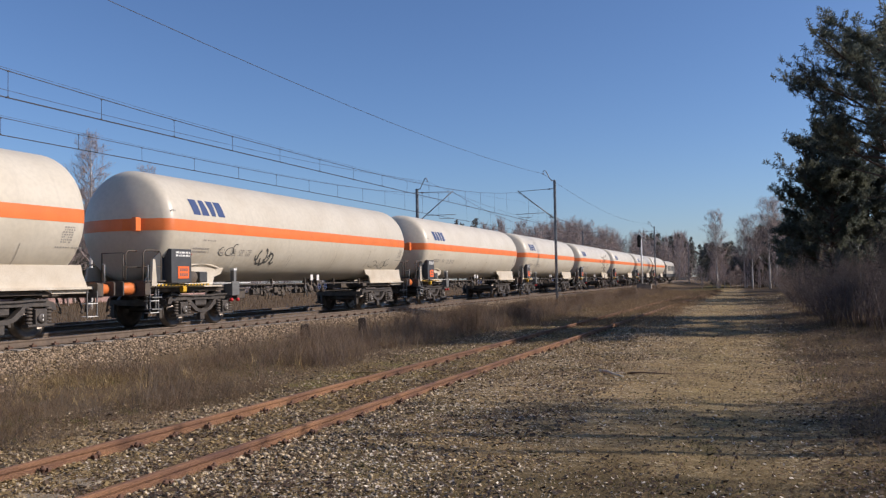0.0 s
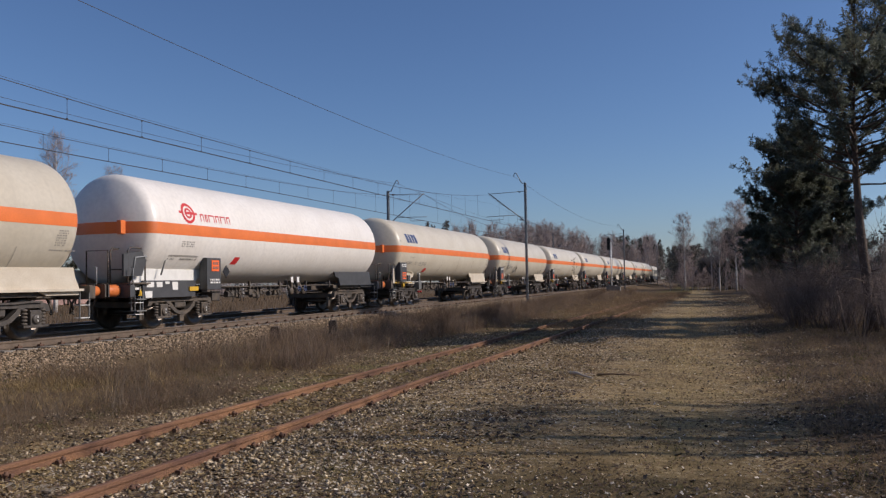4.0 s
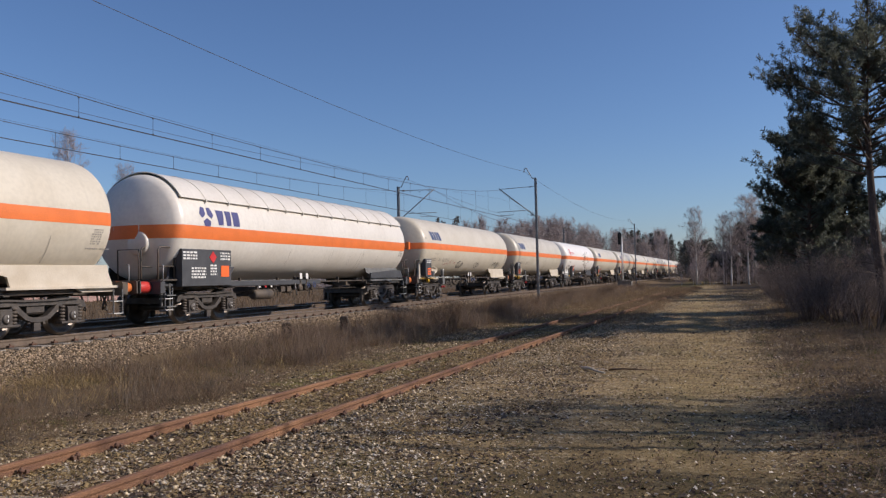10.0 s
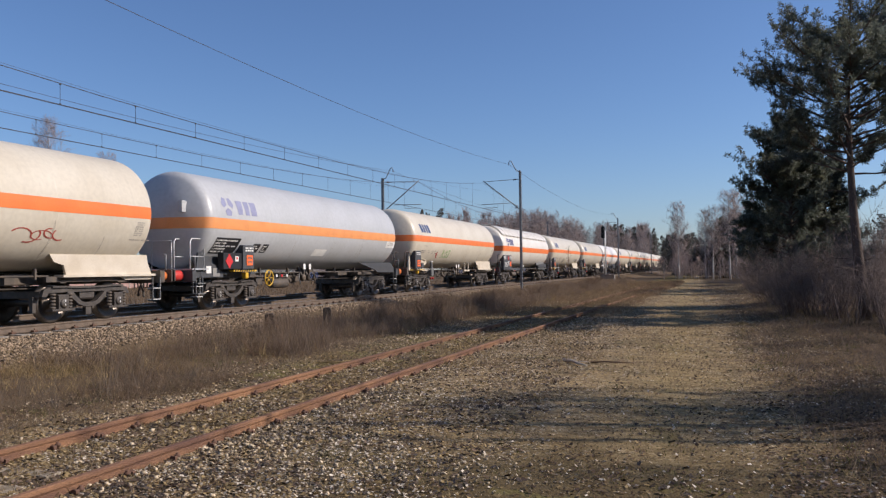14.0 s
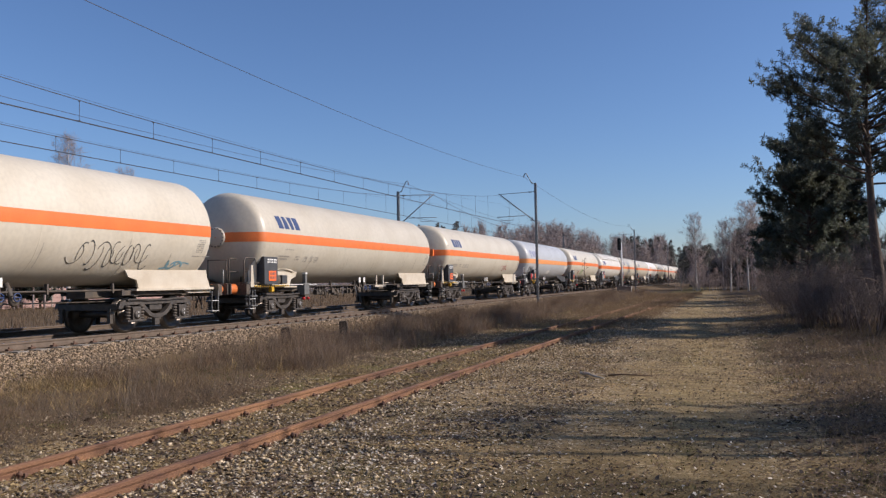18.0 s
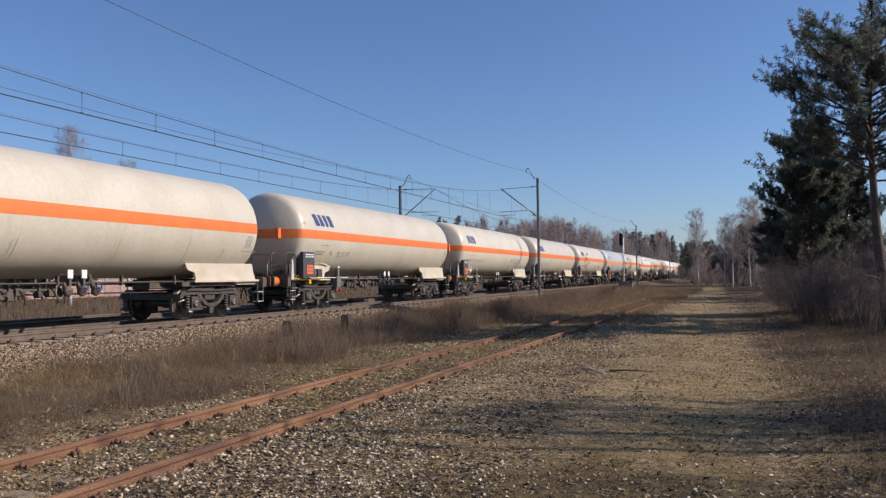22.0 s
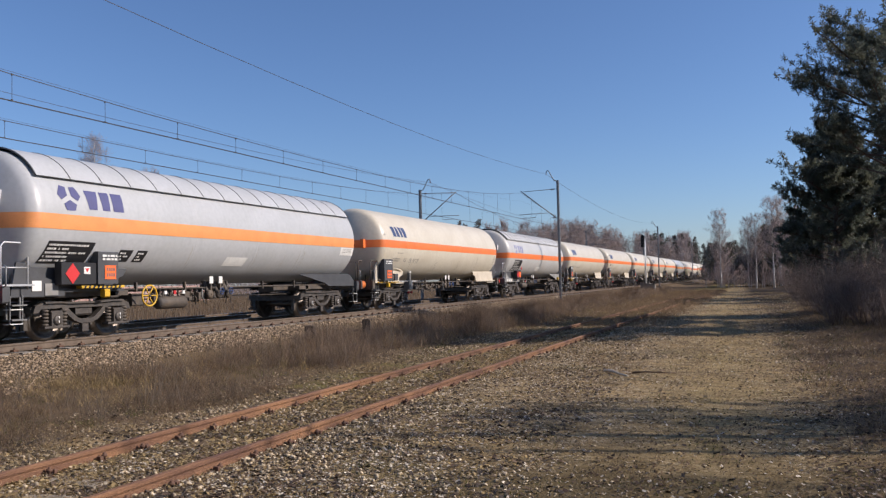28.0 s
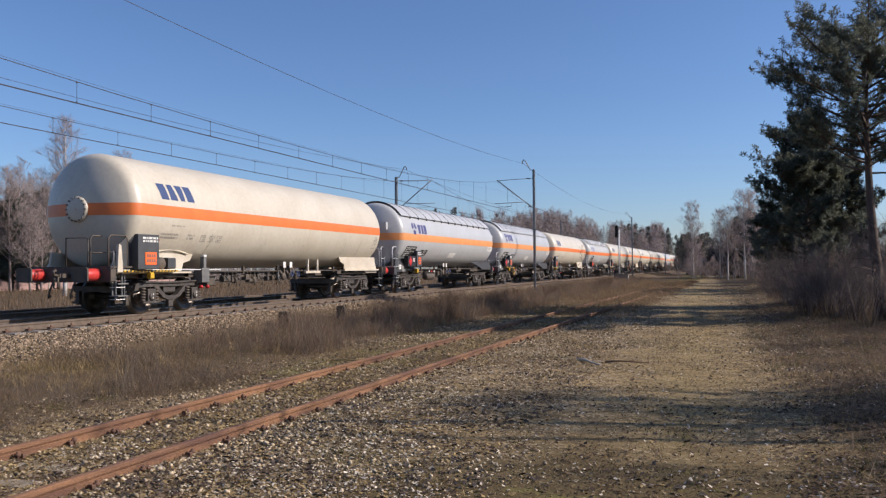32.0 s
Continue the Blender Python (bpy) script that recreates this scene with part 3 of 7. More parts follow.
def lines_of_marks(parent, mat, y0, y1, z, rows, seed, h=0.05, off=0.005, name="lettering"):
    """Rows of short dashes, as writing too small to read."""
    rnd = random.Random(seed)
    s = Shape()
    for r in range(rows):
        y = y0
        while y < y1 - 0.02:
            w = rnd.uniform(0.018, 0.06)
            if rnd.random() < 0.88:
                decal(s, y, min(y + w, y1), z - r * h * 1.7, z - r * h * 1.7 + h, 0, off, 1)
            y += w + rnd.uniform(0.012, 0.035)
    return tagged(part(name, s, mat, parent, "rows of small unreadable markings", fix=False), kind="stuff")


def wheelset_mesh():
    s = Shape()
    for sx in (-1, 1):
        prof = [(-0.07, 0.05), (-0.09, 0.14), (-0.03, 0.17), (-0.02, 0.34), (-0.066, 0.385), (-0.066, 0.46), (0.04, 0.465), (0.045, 0.487), (0.068, 0.487), (0.068, 0.385), (0.02, 0.34), (0.03, 0.17), (0.09, 0.14), (0.09, 0.05)]
        s.lathe([(sx * 0.755 - sx * a, r) for a, r in prof], 28, "x")
    s.lathe([(-1.05, 0.01), (-1.05, 0.065), (-0.65, 0.085), (0.65, 0.085), (1.05, 0.065), (1.05, 0.01)], 14, "x")
    return outward(s.mesh("wheelset", WHEEL))


WHEELSET = wheelset_mesh()


def bogie(parent, y, tone):
    s = Shape()
    for sx in (-1, 1):
        x0, x1 = sx * 1.0 - 0.045, sx * 1.0 + 0.045
        top = [(-1.42, 0.62), (-1.36, 0.78), (-1.15, 0.84), (-0.75, 0.84), (-0.42, 0.82), (0.42, 0.82), (0.75, 0.84), (1.15, 0.84), (1.36, 0.78), (1.42, 0.62)]
        low = [(1.28, 0.62), (1.22, 0.70), (0.66, 0.71), (-0.66, 0.71), (-1.22, 0.70), (-1.28, 0.62)]
        s.plate(top + low, x0, x1)
        s.plate([(p[0] * 1.0, p[1] + 0.02) for p in top[2:8]] + [(p[0], p[1] - 0.02) for p in reversed(top[2:8])], sx * 1.0 - 0.10, sx * 1.0 + 0.10)
        belly = [(-0.70, 0.72), (-0.58, 0.60), (-0.34, 0.42), (-0.16, 0.35), (0.16, 0.35), (0.34, 0.42), (0.58, 0.60), (0.70, 0.72)]
        inner = [(0.52, 0.72), (0.42, 0.62), (0.24, 0.48), (0.12, 0.45), (-0.12, 0.45), (-0.24, 0.48), (-0.42, 0.62), (-0.52, 0.72)]
        s.plate(belly + inner, x0 - 0.03, x1 + 0.03)
        s.box(sx * 1.0 - 0.05, sx * 1.0 + 0.05, -0.09, 0.09, 0.14, 0.36, c=0.02)
        s.tube([(sx * 1.05, -0.35, 0.42), (sx * 1.05, 0.35, 0.42)], 0.025, 6)
    s.box(-1.0, 1.0, -0.24, 0.24, 0.52, 0.80, c=0.04)
    s.box(-0.95, 0.95, -1.40, -1.28, 0.58, 0.74)
    s.box(-0.95, 0.95, 1.28, 1.40, 0.58, 0.74)
    s.tube([(0, 0, 0.78), (0, 0, 0.95)], 0.22, 14)
    for sy in (-1, 1):
        for sx in (-1, 1):
            s.box(sx * 0.72, sx * 0.82, sy * 1.42 - 0.05, sy * 1.42 + 0.05, 0.25, 0.62)
            s.tube([(sx * 0.75, sy * 0.36, 0.72), (sx * 0.75, sy * 0.40, 0.28)], 0.03, 6)
            s.box(sx * 0.70, sx * 0.80, sy * 0.39, sy * 0.46, 0.28, 0.55)
    b = part("bogie", s, tone, parent, "dusty two-axle bogie", at=pose(0, y, 0))
    box, spring = None, None
    for sy in (-0.9, 0.9):
        w = new("wheelset", WHEELSET)
        w.parent = b
        w.matrix_basis = pose(0, sy, 0.46)
        for sx in (-1, 1):
            m = pose(sx * 1.08, sy, 0.46)
            if box is None:
                q = Shape().box(-0.09, 0.09, -0.15, 0.15, -0.17, 0.20, c=0.03)
                q.box(-0.10, 0.10, -0.34, 0.34, -0.19, -0.13, c=0.015)
                q.lathe([(-0.12, 0.02), (-0.12, 0.11), (0.12, 0.11), (0.135, 0.08), (0.135, 0.01)], 14, "x")
                q.box(0.10, 0.14, -0.012, 0.012, -0.08, 0.08)
                box = part("axle_box", q, tone, b, at=m)
                paint = Shape()
                for dz in (-0.06, 0.03):
                    paint.box(0.136, 0.142, -0.010, 0.010, dz, dz + 0.05)
                dash = tagged(part("paint_dash", paint, WHITEP, box, "two white paint dashes"), kind="stuff")
            else:
                again(dash, Matrix(), again(box, m if sx > 0 else pose(sx * 1.08, sy, 0.46, 0, 0, 180), b))
            for d in (-0.25, 0.25):
                m = pose(sx * 1.08, sy + d, 0.33)
                if spring is None:
                    q = Shape()
                    for k in range(5):
                        q.lathe([(k * 0.075, 0.05), (k * 0.075 + 0.015, 0.078), (k * 0.075 + 0.045, 0.078), (k * 0.075 + 0.06, 0.05)], 12, "z")
                    spring = part("coil_spring", q, UNDER, b, at=m)
                else:
                    again(spring, m, b)
    return b


def buffers(parent, half, rear, front):
    for sy, mat in ((-1, rear), (1, front)):
        for sx in (-1, 1):
            s = Shape().lathe([(0, 0.05), (0, 0.15), (0.04, 0.16), (0.34, 0.145), (0.40, 0.13), (0.52, 0.115)], 18, "y")
            b = part("buffer", s, mat, parent, "", at=pose(sx * 0.875, sy * (half - 0.60), 1.05, 0, 0, 0 if sy > 0 else 180))
            p = Shape().prism([(-0.24, -0.15), (-0.18, -0.18), (0.18, -0.18), (0.24, -0.15), (0.24, 0.15), (0.18, 0.18), (-0.18, 0.18), (-0.24, 0.15)], 0.50, 0.545)
            part("buffer_plate", p, UNDER, b, "greasy black plate")


def coupling(parent, half):
    for sy in (-1, 1):
        s = Shape()
        s.box(-0.05, 0.05, 0, 0.35, 0.98, 1.08)
        s.tube([(0, 0.35, 1.03), (0, 0.47, 1.05), (0, 0.50, 1.14), (0, 0.42, 1.16)], 0.035, 6)
        s.tube([(0.06, 0.40, 1.0), (0.06, 0.42, 0.72), (-0.06, 0.42, 0.72), (-0.06, 0.40, 1.0)], 0.022, 6)
        part("coupling", s, UNDER, parent, at=pose(0, sy * (half - 0.62), 0, 0, 0, 0 if sy > 0 else 180))
        for x, d in ((0.35, 0.10), (-0.35, 0.12)):
            h = Shape().tube([(x, 0.02, 0.95), (x, 0.16, 0.86), (x + 0.02, 0.26, 0.62), (x + 0.06, 0.24, 0.48), (x + 0.12, 0.12, 0.52)], 0.026, 6)
            part("brake_hose", h, UNDER, parent, at=pose(0, sy * (half - 0.62), 0, 0, 0, 0 if sy > 0 else 180))


def stripe_bar(parent, y0, y1, z0, z1, x):
    """A yellow edge with slanted black stripes."""
    bar = part("striped_sill", Shape().box(x - 0.16, x, y0, y1, z0, z1), YELLOW, parent, "yellow and black striped edge")
    s = Shape()
    y = y0 + 0.06
    while y < y1 - 0.08:
        s.plate([(y, z0 - 0.002), (y + 0.06, z0 - 0.002), (y + 0.09, z1 + 0.002), (y + 0.03, z1 + 0.002)], x - 0.02, x + 0.004)
        y += 0.13
    tagged(part("stripe", s, BLACK, bar), kind="stuff")


def corner_steps(parent, half):
    """Shunter's steps with pale edges at the corners of the wagon."""
    for sy in (-1, 1):
        y = sy * (half - 0.95)
        hang = Shape().box(1.27, 1.30, y - 0.16, y - 0.14, 0.42, 1.02)
        hang.box(1.27, 1.30, y + 0.14, y + 0.16, 0.42, 1.02)
        st = part("corner_step", hang, MIDGREY, parent)
        for z in (0.42, 0.72):
            part("tread", Shape().box(1.10, 1.31, y - 0.15, y + 0.15, z, z + 0.016), WHITEP, st, "step tread with a white edge")
        rail = Shape().tube([(1.30, y + sy * 0.3, 1.20), (1.36, y + sy * 0.3, 1.22), (1.36, y + sy * 0.3, 1.62), (1.30, y + sy * 0.3, 1.64)], 0.016, 6)
        part("grab_rail", rail, GALV, parent)


def railing(parent, half, mat, tall=2.02):
    """Guard rails of the end platform, with a U-shaped ladder."""
    y = -half + 0.72
    for x in (1.18, 0.62):
        s = Shape().tube([(x, y - 0.05, 1.15), (x, y - 0.05, tall - 0.08), (x, y + 0.03, tall), (x, y + 0.52, tall), (x, y + 0.60, tall - 0.08), (x, y + 0.60, 1.15)], 0.022, 6)
        s.tube([(x, y - 0.05, 1.6), (x, y + 0.6, 1.6)], 0.016, 6)
        part("guard_rail", s, mat, parent)
    s = Shape().tube([(-0.2, y, 1.15), (-0.2, y, tall - 0.05), (0.5, y, tall - 0.05), (0.5, y, 1.15)], 0.02, 6)
    part("guard_rail", s, mat, parent)
    p = Shape().box(-1.28, 1.28, -half + 0.62, -half + 1.42, 1.21, 1.25)
    part("platform", p, mat, parent, "narrow steel grating platform")
    st = Shape()
    for z in (0.50, 0.80):
        st.box(1.10, 1.36, -half + 0.80, -half + 1.16, z, z + 0.03)
    for q in (-half + 0.82, -half + 1.14):
        st.box(1.14, 1.18, q - 0.015, q + 0.015, 0.5, 1.15)
    part("step", st, MIDGREY, parent)


def placard_box(parent, y, mat, wide=0.78, z0=1.17, z1=2.07, lift=0.0):
    s = Shape().box(1.18, 1.44, y, y + wide, z0, z1, c=0.015)
    b = part("placard_box", s, mat, parent, "dark panel with hazard plate")
    part("hazard_plate", Shape().box(1.44, 1.452, y + wide * 0.32, y + wide * 0.86, z0 + 0.12 + lift, z0 + 0.44 + lift), PLACARD, b, "orange hazard plate")
    n = Shape()
    for i in range(2):
        for j in range(4):
            n.box(1.452, 1.455, y + wide * (0.40 + 0.11 * j), y + wide * (0.47 + 0.11 * j), z0 + 0.18 + 0.13 * i + lift, z0 + 0.26 + 0.13 * i + lift)
    tagged(part("digit_bar", n, INK, b), kind="stuff")
    rnd = random.Random(int(wide * 100))
    t = Shape()
    for i in range(2):
        yy = y + wide * 0.22
        while yy < y + wide * 0.9:
            w = rnd.uniform(0.03, 0.13)
            t.box(1.44, 1.447, yy, min(yy + w, y + wide * 0.94), z1 - 0.12 - 0.08 * i - 1.3 * lift, z1 - 0.07 - 0.08 * i - 1.3 * lift)
            yy += w + 0.035
    tagged(part("label_bar", t, WHITEP, b, "white printed labels"), kind="stuff")
    return b


def tank_and_band(parent, half, paint, band, off=0.005, drop=0.0, wide=0.155):
    prof = dome_profile(half)
    tank = part("tank", Shape().lathe(prof, 56, "y", (0, 0, Z_TANK)), paint, parent, at=Matrix())
    s = Shape()
    rows = []
    hs = (drop - wide, drop - wide / 3, drop + wide / 3, drop + wide)
    least = abs(drop) + wide + 0.015
    loop = [(y, r, 1) for y, r in prof if r > least] + [(y, r, -1) for y, r in reversed(prof) if r > least]
    loop.append(loop[0])
    for y, r, side in loop:
        k = 1.0 if abs(y) < half - 0.3 else 0.5
        rows.append([(side * math.sqrt(max(0.0, (r + off) ** 2 - h * h)), y + math.copysign(0.02 if r < 0.35 else off * (1 - k), y), Z_TANK + h) for h in hs])
    s.grid(rows)
    # the band goes on across the crown of both dished ends
    for sy in (-1, 1):
        cap = []
        for i in range(13):
            x = (least + 0.06) * (i / 6 - 1)
            row = []
            for h in hs:
                q = min(1.0, math.hypot(x, h) / 2.8)
                row.append((x, sy * (half - 2.8 * (1 - math.sqrt(1 - q * q)) + 0.014), Z_TANK + h))
            cap.append(row)
        s.grid(cap)
    part("band", s, band, parent, "painted warning band round the tank", fix=False)
    return tank


def seams(parent, half, paint, ys):
    for y in ys:
        part("weld_seam", Shape().lathe([(y - 0.018, R_TANK - 0.004), (y - 0.008, R_TANK + 0.003), (y + 0.008, R_TANK + 0.003), (y + 0.018, R_TANK - 0.004)], 56, "y", (0, 0, Z_TANK)), paint, parent)


def streaks(parent, ys, seed):
    """Narrow dirt runs down the lower side of the tank, near the welds."""
    rnd = random.Random(seed)
    for y in ys:
        for k in range(rnd.choice((1, 1, 2))):
            top, low = rnd.uniform(1.95, 2.35), rnd.uniform(1.50, 1.75)
            wide, d = rnd.uniform(0.010, 0.022), rnd.uniform(-0.25, 0.25)
            part("dirt_run", decal(Shape(), y + d, y + d + wide, low, top, rnd.uniform(-0.06, 0.06), 0.006, 6), DIRT, parent, "thin dark dirt run", fix=False)


def saddle(parent, y0, y1, mat, front):
    """Side plates that carry the tank on the frame, flared towards the wagon's end."""
    for sx in (-1, 1):
        n = 8
        top = []
        for i in range(n + 1):
            u = i / n
            top.append((y0 + (y1 - y0) * u, 1.60))
        lo0, lo1 = (y0 + 0.45, y1) if front else (y0, y1 - 0.45)
        ring = [(lo0, 1.10), (lo1, 1.10)] + list(reversed(top))
        if front:
            ring = [(y0 + 0.5, 1.10), (y1 - 1.2, 1.10), (y1 - 0.9, 0.97), (y1 + 0.15, 0.97), (y1 + 0.05, 1.20), (y1 - 0.05, 1.40), (y1 - 0.10, 1.62), (y0, 1.60), (y0 + 0.12, 1.42), (y0 + 0.42, 1.34)]
        else:
            ring = [(y0 - 0.15, 1.10), (y1 - 0.5, 1.10), (y1 - 0.42, 1.34), (y1 - 0.12, 1.42), (y1, 1.60), (y0 + 0.10, 1.62), (y0 + 0.05, 1.35)]
        part("saddle", Shape().plate(ring, sx * 1.02 - 0.03, sx * 1.02 + 0.03), mat, parent)
        f = Shape().box(sx * 1.02 - 0.14, sx * 1.02 + 0.14, min(y0, y1) + (0.3 if front else -0.3), max(y0, y1) + (0.35 if front else -0.2), 1.06, 1.12)
        part("sill_flange", f, mat, parent)


def underframe(parent, half, mat, tone, tank=False):
    """Stub frames at both ends, thin pipes and hung gear between them; tank adds an air reservoir."""
    for sy in (-1, 1):
        y0, y1 = sorted((sy * (half - 0.7), sy * (half - 4.9)))
        spine = part("underframe", Shape().box(-0.30, 0.30, y0, y1, 0.88, 1.16, c=0.03), mat, parent)
        for sx in (-1, 1):
            part("side_sill", Shape().box(sx * 0.95 - 0.05, sx * 0.95 + 0.05, y0 if sy < 0 else y0 + 0.5, y1 - 0.5 if sy < 0 else y1, 0.95, 1.08), mat, spine)
        for d in (2.0, 3.9):
            part("cross_beam", Shape().box(-1.0, 1.0, sy * (half - d) - 0.08, sy * (half - d) + 0.08, 0.92, 1.10), mat, spine)
        y0, y1 = sorted((sy * (half - 0.62), sy * (half - 0.80)))
        part("headstock", Shape().box(-1.30, 1.30, y0, y1, 0.86, 1.20, c=0.03), tone, parent)
    p = Shape()
    p.tube([(0.95, -half + 4.3, 1.09), (0.95, half - 4.3, 1.09)], 0.024, 6)
    p.tube([(-0.7, -half + 4.3, 1.04), (-0.7, half - 4.3, 1.04)], 0.022, 6)
    p.tube([(0.55, -half + 3.0, 0.80), (0.55, -1.0, 0.84), (0.55, half - 3.0, 0.80)], 0.018, 6)
    part("brake_pipe", p, UNDER, parent)
    for y in np.linspace(-half + 4.7, half - 4.7, 5):
        part("pipe_bracket", Shape().box(0.92, 1.00, y - 0.025, y + 0.025, 1.02, 1.26), UNDER, parent)
    # a row of hung cocks and brackets under a thin bar
    rnd = random.Random(12)
    bar = part("gear_bar", Shape().box(0.74, 0.80, -2.9, 0.5, 0.92, 0.98), UNDER, parent)
    y = -2.8
    while y < 0.3:
        g = Shape()
        deep = rnd.uniform(0.02, 0.14)
        g.box(0.72, 0.84, y - 0.03, y + 0.03, 0.92 - deep, 1.06)
        wide, tall = rnd.uniform(0.05, 0.11), rnd.uniform(0.05, 0.10)
        g.box(0.70, 0.86, y - wide, y + wide, 0.92 - deep - tall, 0.94 - deep + tall, c=0.03)
        if rnd.random() < 0.5:
            g.tube([(0.86, y, 0.95), (0.92, y + 0.12, 0.80), (0.90, y + 0.10, 0.62)], 0.016, 5)
        part("brake_cock", g, UNDER, bar)
        y += rnd.choice((0.14, 0.22, 0.34, 0.55)) * rnd.uniform(0.85, 1.2)
    g = Shape().box(0.10, 0.70, -3.5, -3.1, 0.66, 0.98, c=0.03)
    g.tube([(0.4, -3.1, 0.80), (0.4, -half + 4.0, 0.76)], 0.03, 6)
    part("brake_gear", g, UNDER, parent)
    if tank:
        a = Shape().lathe([(-0.55, 0.02), (-0.55, 0.12), (-0.48, 0.17), (0.48, 0.17), (0.55, 0.12), (0.55, 0.02)], 16, "y", (0.85, -half + 6.1, 0.72))
        for d in (-0.3, 0.3):
            a.box(0.83, 0.87, -half + 6.1 + d - 0.02, -half + 6.1 + d + 0.02, 0.86, 1.12)
        part("air_reservoir", a, UNDER, parent)
        for d, m in ((5.65, WHITEP), (6.0, RED), (6.35, WHITEP)):
            part("cock_handle", Shape().box(1.02, 1.05, -half + d, -half + d + 0.09, 0.94, 1.03), m, parent, "painted cock handle")
        for d in (7.1, 7.5):
            part("hung_box", Shape().box(0.8, 0.98, -half + d, -half + d + 0.26, 0.76, 0.96, c=0.02), UNDER, parent)


def valve_station(parent, y, mat, posts):
    for d in (0.0, 0.42, 0.85):
        s = Shape()
        s.tube([(0.85, y + d, 1.28), (0.95, y + d, 1.08), (1.05, y + d, 0.86)], 0.06, 8)
        s.lathe([(-0.05, 0.02), (-0.05, 0.11), (0.0, 0.13), (0.05, 0.11), (0.05, 0.02)], 12, "x", (1.08, y + d, 0.90))
        s.box(0.8, 0.95, y + d - 0.08, y + d + 0.08, 1.02, 1.18)
        part("valve", s, mat, parent, "grimy outlet valve")
    for d in (0.05, 0.47):
        part("white_plate", Shape().box(1.10, 1.12, y + d - 0.10, y + d + 0.06, 1.20, 1.40), WHITEP, parent)
        part("plate_bracket", Shape().box(0.95, 1.10, y + d - 0.03, y + d + 0.03, 1.0, 1.26), UNDER, parent)
    for d in (0.42, 0.85):
        ring = Shape().tube([(1.18, y + d + 0.09 * math.cos(k * math.tau / 12), 0.98 + 0.09 * math.sin(k * math.tau / 12)) for k in range(13)], 0.014, 5)
        ring.box(1.17, 1.19, y + d - 0.09, y + d + 0.09, 0.97, 0.99)
        part("valve_wheel", ring, BLUE, parent, "small blue valve handwheel")
    lever = Shape().tube([(1.1, y - 0.35, 1.05), (1.14, y - 0.42, 0.86), (1.14, y - 0.30, 0.66)], 0.02, 6)
    part("brake_lever", lever, MIDGREY, parent)
    if posts:
        for d in (1.6, 2.3):
            part("bracket_post", Shape().box(1.08, 1.14, y + d, y + d + 0.07, 1.0, 1.50), posts, parent)
        part("bracket_beam", Shape().box(1.06, 1.16, y + 1.45, y + 2.5, 1.0, 1.08), posts, parent)


def handwheel(parent, y, mat):
    s = Shape()
    n = 18
    s.tube([(1.22, y + 0.26 * math.cos(k * math.tau / n), 0.92 + 0.26 * math.sin(k * math.tau / n)) for k in range(n + 1)], 0.022, 6)
    wheel = part("handwheel", s, mat, parent, "yellow brake handwheel")
    for k in range(6):
        a = k * math.tau / 6
        part("spoke", Shape().tube([(1.20, y, 0.92), (1.22, y + 0.25 * math.cos(a), 0.92 + 0.25 * math.sin(a))], 0.016, 5), mat, wheel)
    part("hub", Shape().tube([(1.0, y, 0.92), (1.25, y, 0.92)], 0.03, 8), UNDER, wheel)


def sun_shield(parent, half, paint, low, ribs, edge, strong=True):
    """A thin roof sheet over the top of the tank, with ribs."""
    a0, a1 = radians(low), radians(180 - low)
    y0, y1, r = -half + 0.62, half - 0.62, R_TANK + 0.07
    n = 18
    s = Shape()
    arc = [(r * math.cos(a0 + (a1 - a0) * i / n), Z_TANK + r * math.sin(a0 + (a1 - a0) * i / n)) for i in range(n + 1)]
    s.grid([[(x, y, z) for x, z in arc] for y in (y0, y1)])
    q = [(x * (r - 0.012) / r, Z_TANK + (z - Z_TANK) * (r - 0.012) / r) for x, z in arc]
    s.grid([[(x, y, z) for x, z in q] for y in (y0, y1)])
    sh = part("sun_shield", s, paint, parent, "curved sun shield over the tank", fix=False)
    for y in (y0, y1):
        part("shield_edge", Shape().tube([(x, y, z) for x, z in arc], 0.020, 6), edge if paint is OFFWHITE else DARKGREY, sh)
    for sx in (-1, 1):
        x, z = arc[0]
        part("shield_edge", Shape().tube([(sx * x, y0, z), (sx * x, y1, z)], 0.008 if strong else 0.006, 5), edge, sh)
    k = ribs
    base = None
    for i in range(1, k):
        y = y0 + (y1 - y0) * i / k
        if base is None:
            t = Shape().tube([(x * 1.006, 0, Z_TANK + (z - Z_TANK) * 1.006) for x, z in arc], 0.008, 5)
            if strong:
                t.box(arc[0][0] - 0.03, arc[0][0] + 0.03, -0.015, 0.015, arc[0][1] - 0.09, arc[0][1] + 0.02)
            base = part("shield_rib", t, edge, sh, at=pose(0, y, 0))
        else:
            again(base, pose(0, y, 0), sh)


def blocks_logo(parent, mat, y, z):
    """Four plain slanted blocks, as a company mark."""
    s = Shape()
    x, h = y, 0.42
    for wide, low, top in ((0.30, 0.0, 0.0), (0.30, 0.0, 0.05), (0.28, 0.05, 0.0), (0.30, 0.0, 0.0)):
        rows = []
        for i in range(5):
            u = i / 4
            cut, lean = low + (top - low) * u, 0.22 * h * (1 - u)
            rows.append([(skin_x(z + h * u, 0.005), x + lean + cut, z + h * u), (skin_x(z + h * u, 0.005), x + lean + wide - cut, z + h * u)])
        s.grid(rows, False)
        x += wide + 0.06
    tagged(part("company_mark", s, mat, parent, "blue slanted block emblem", fix=False), kind="stuff")


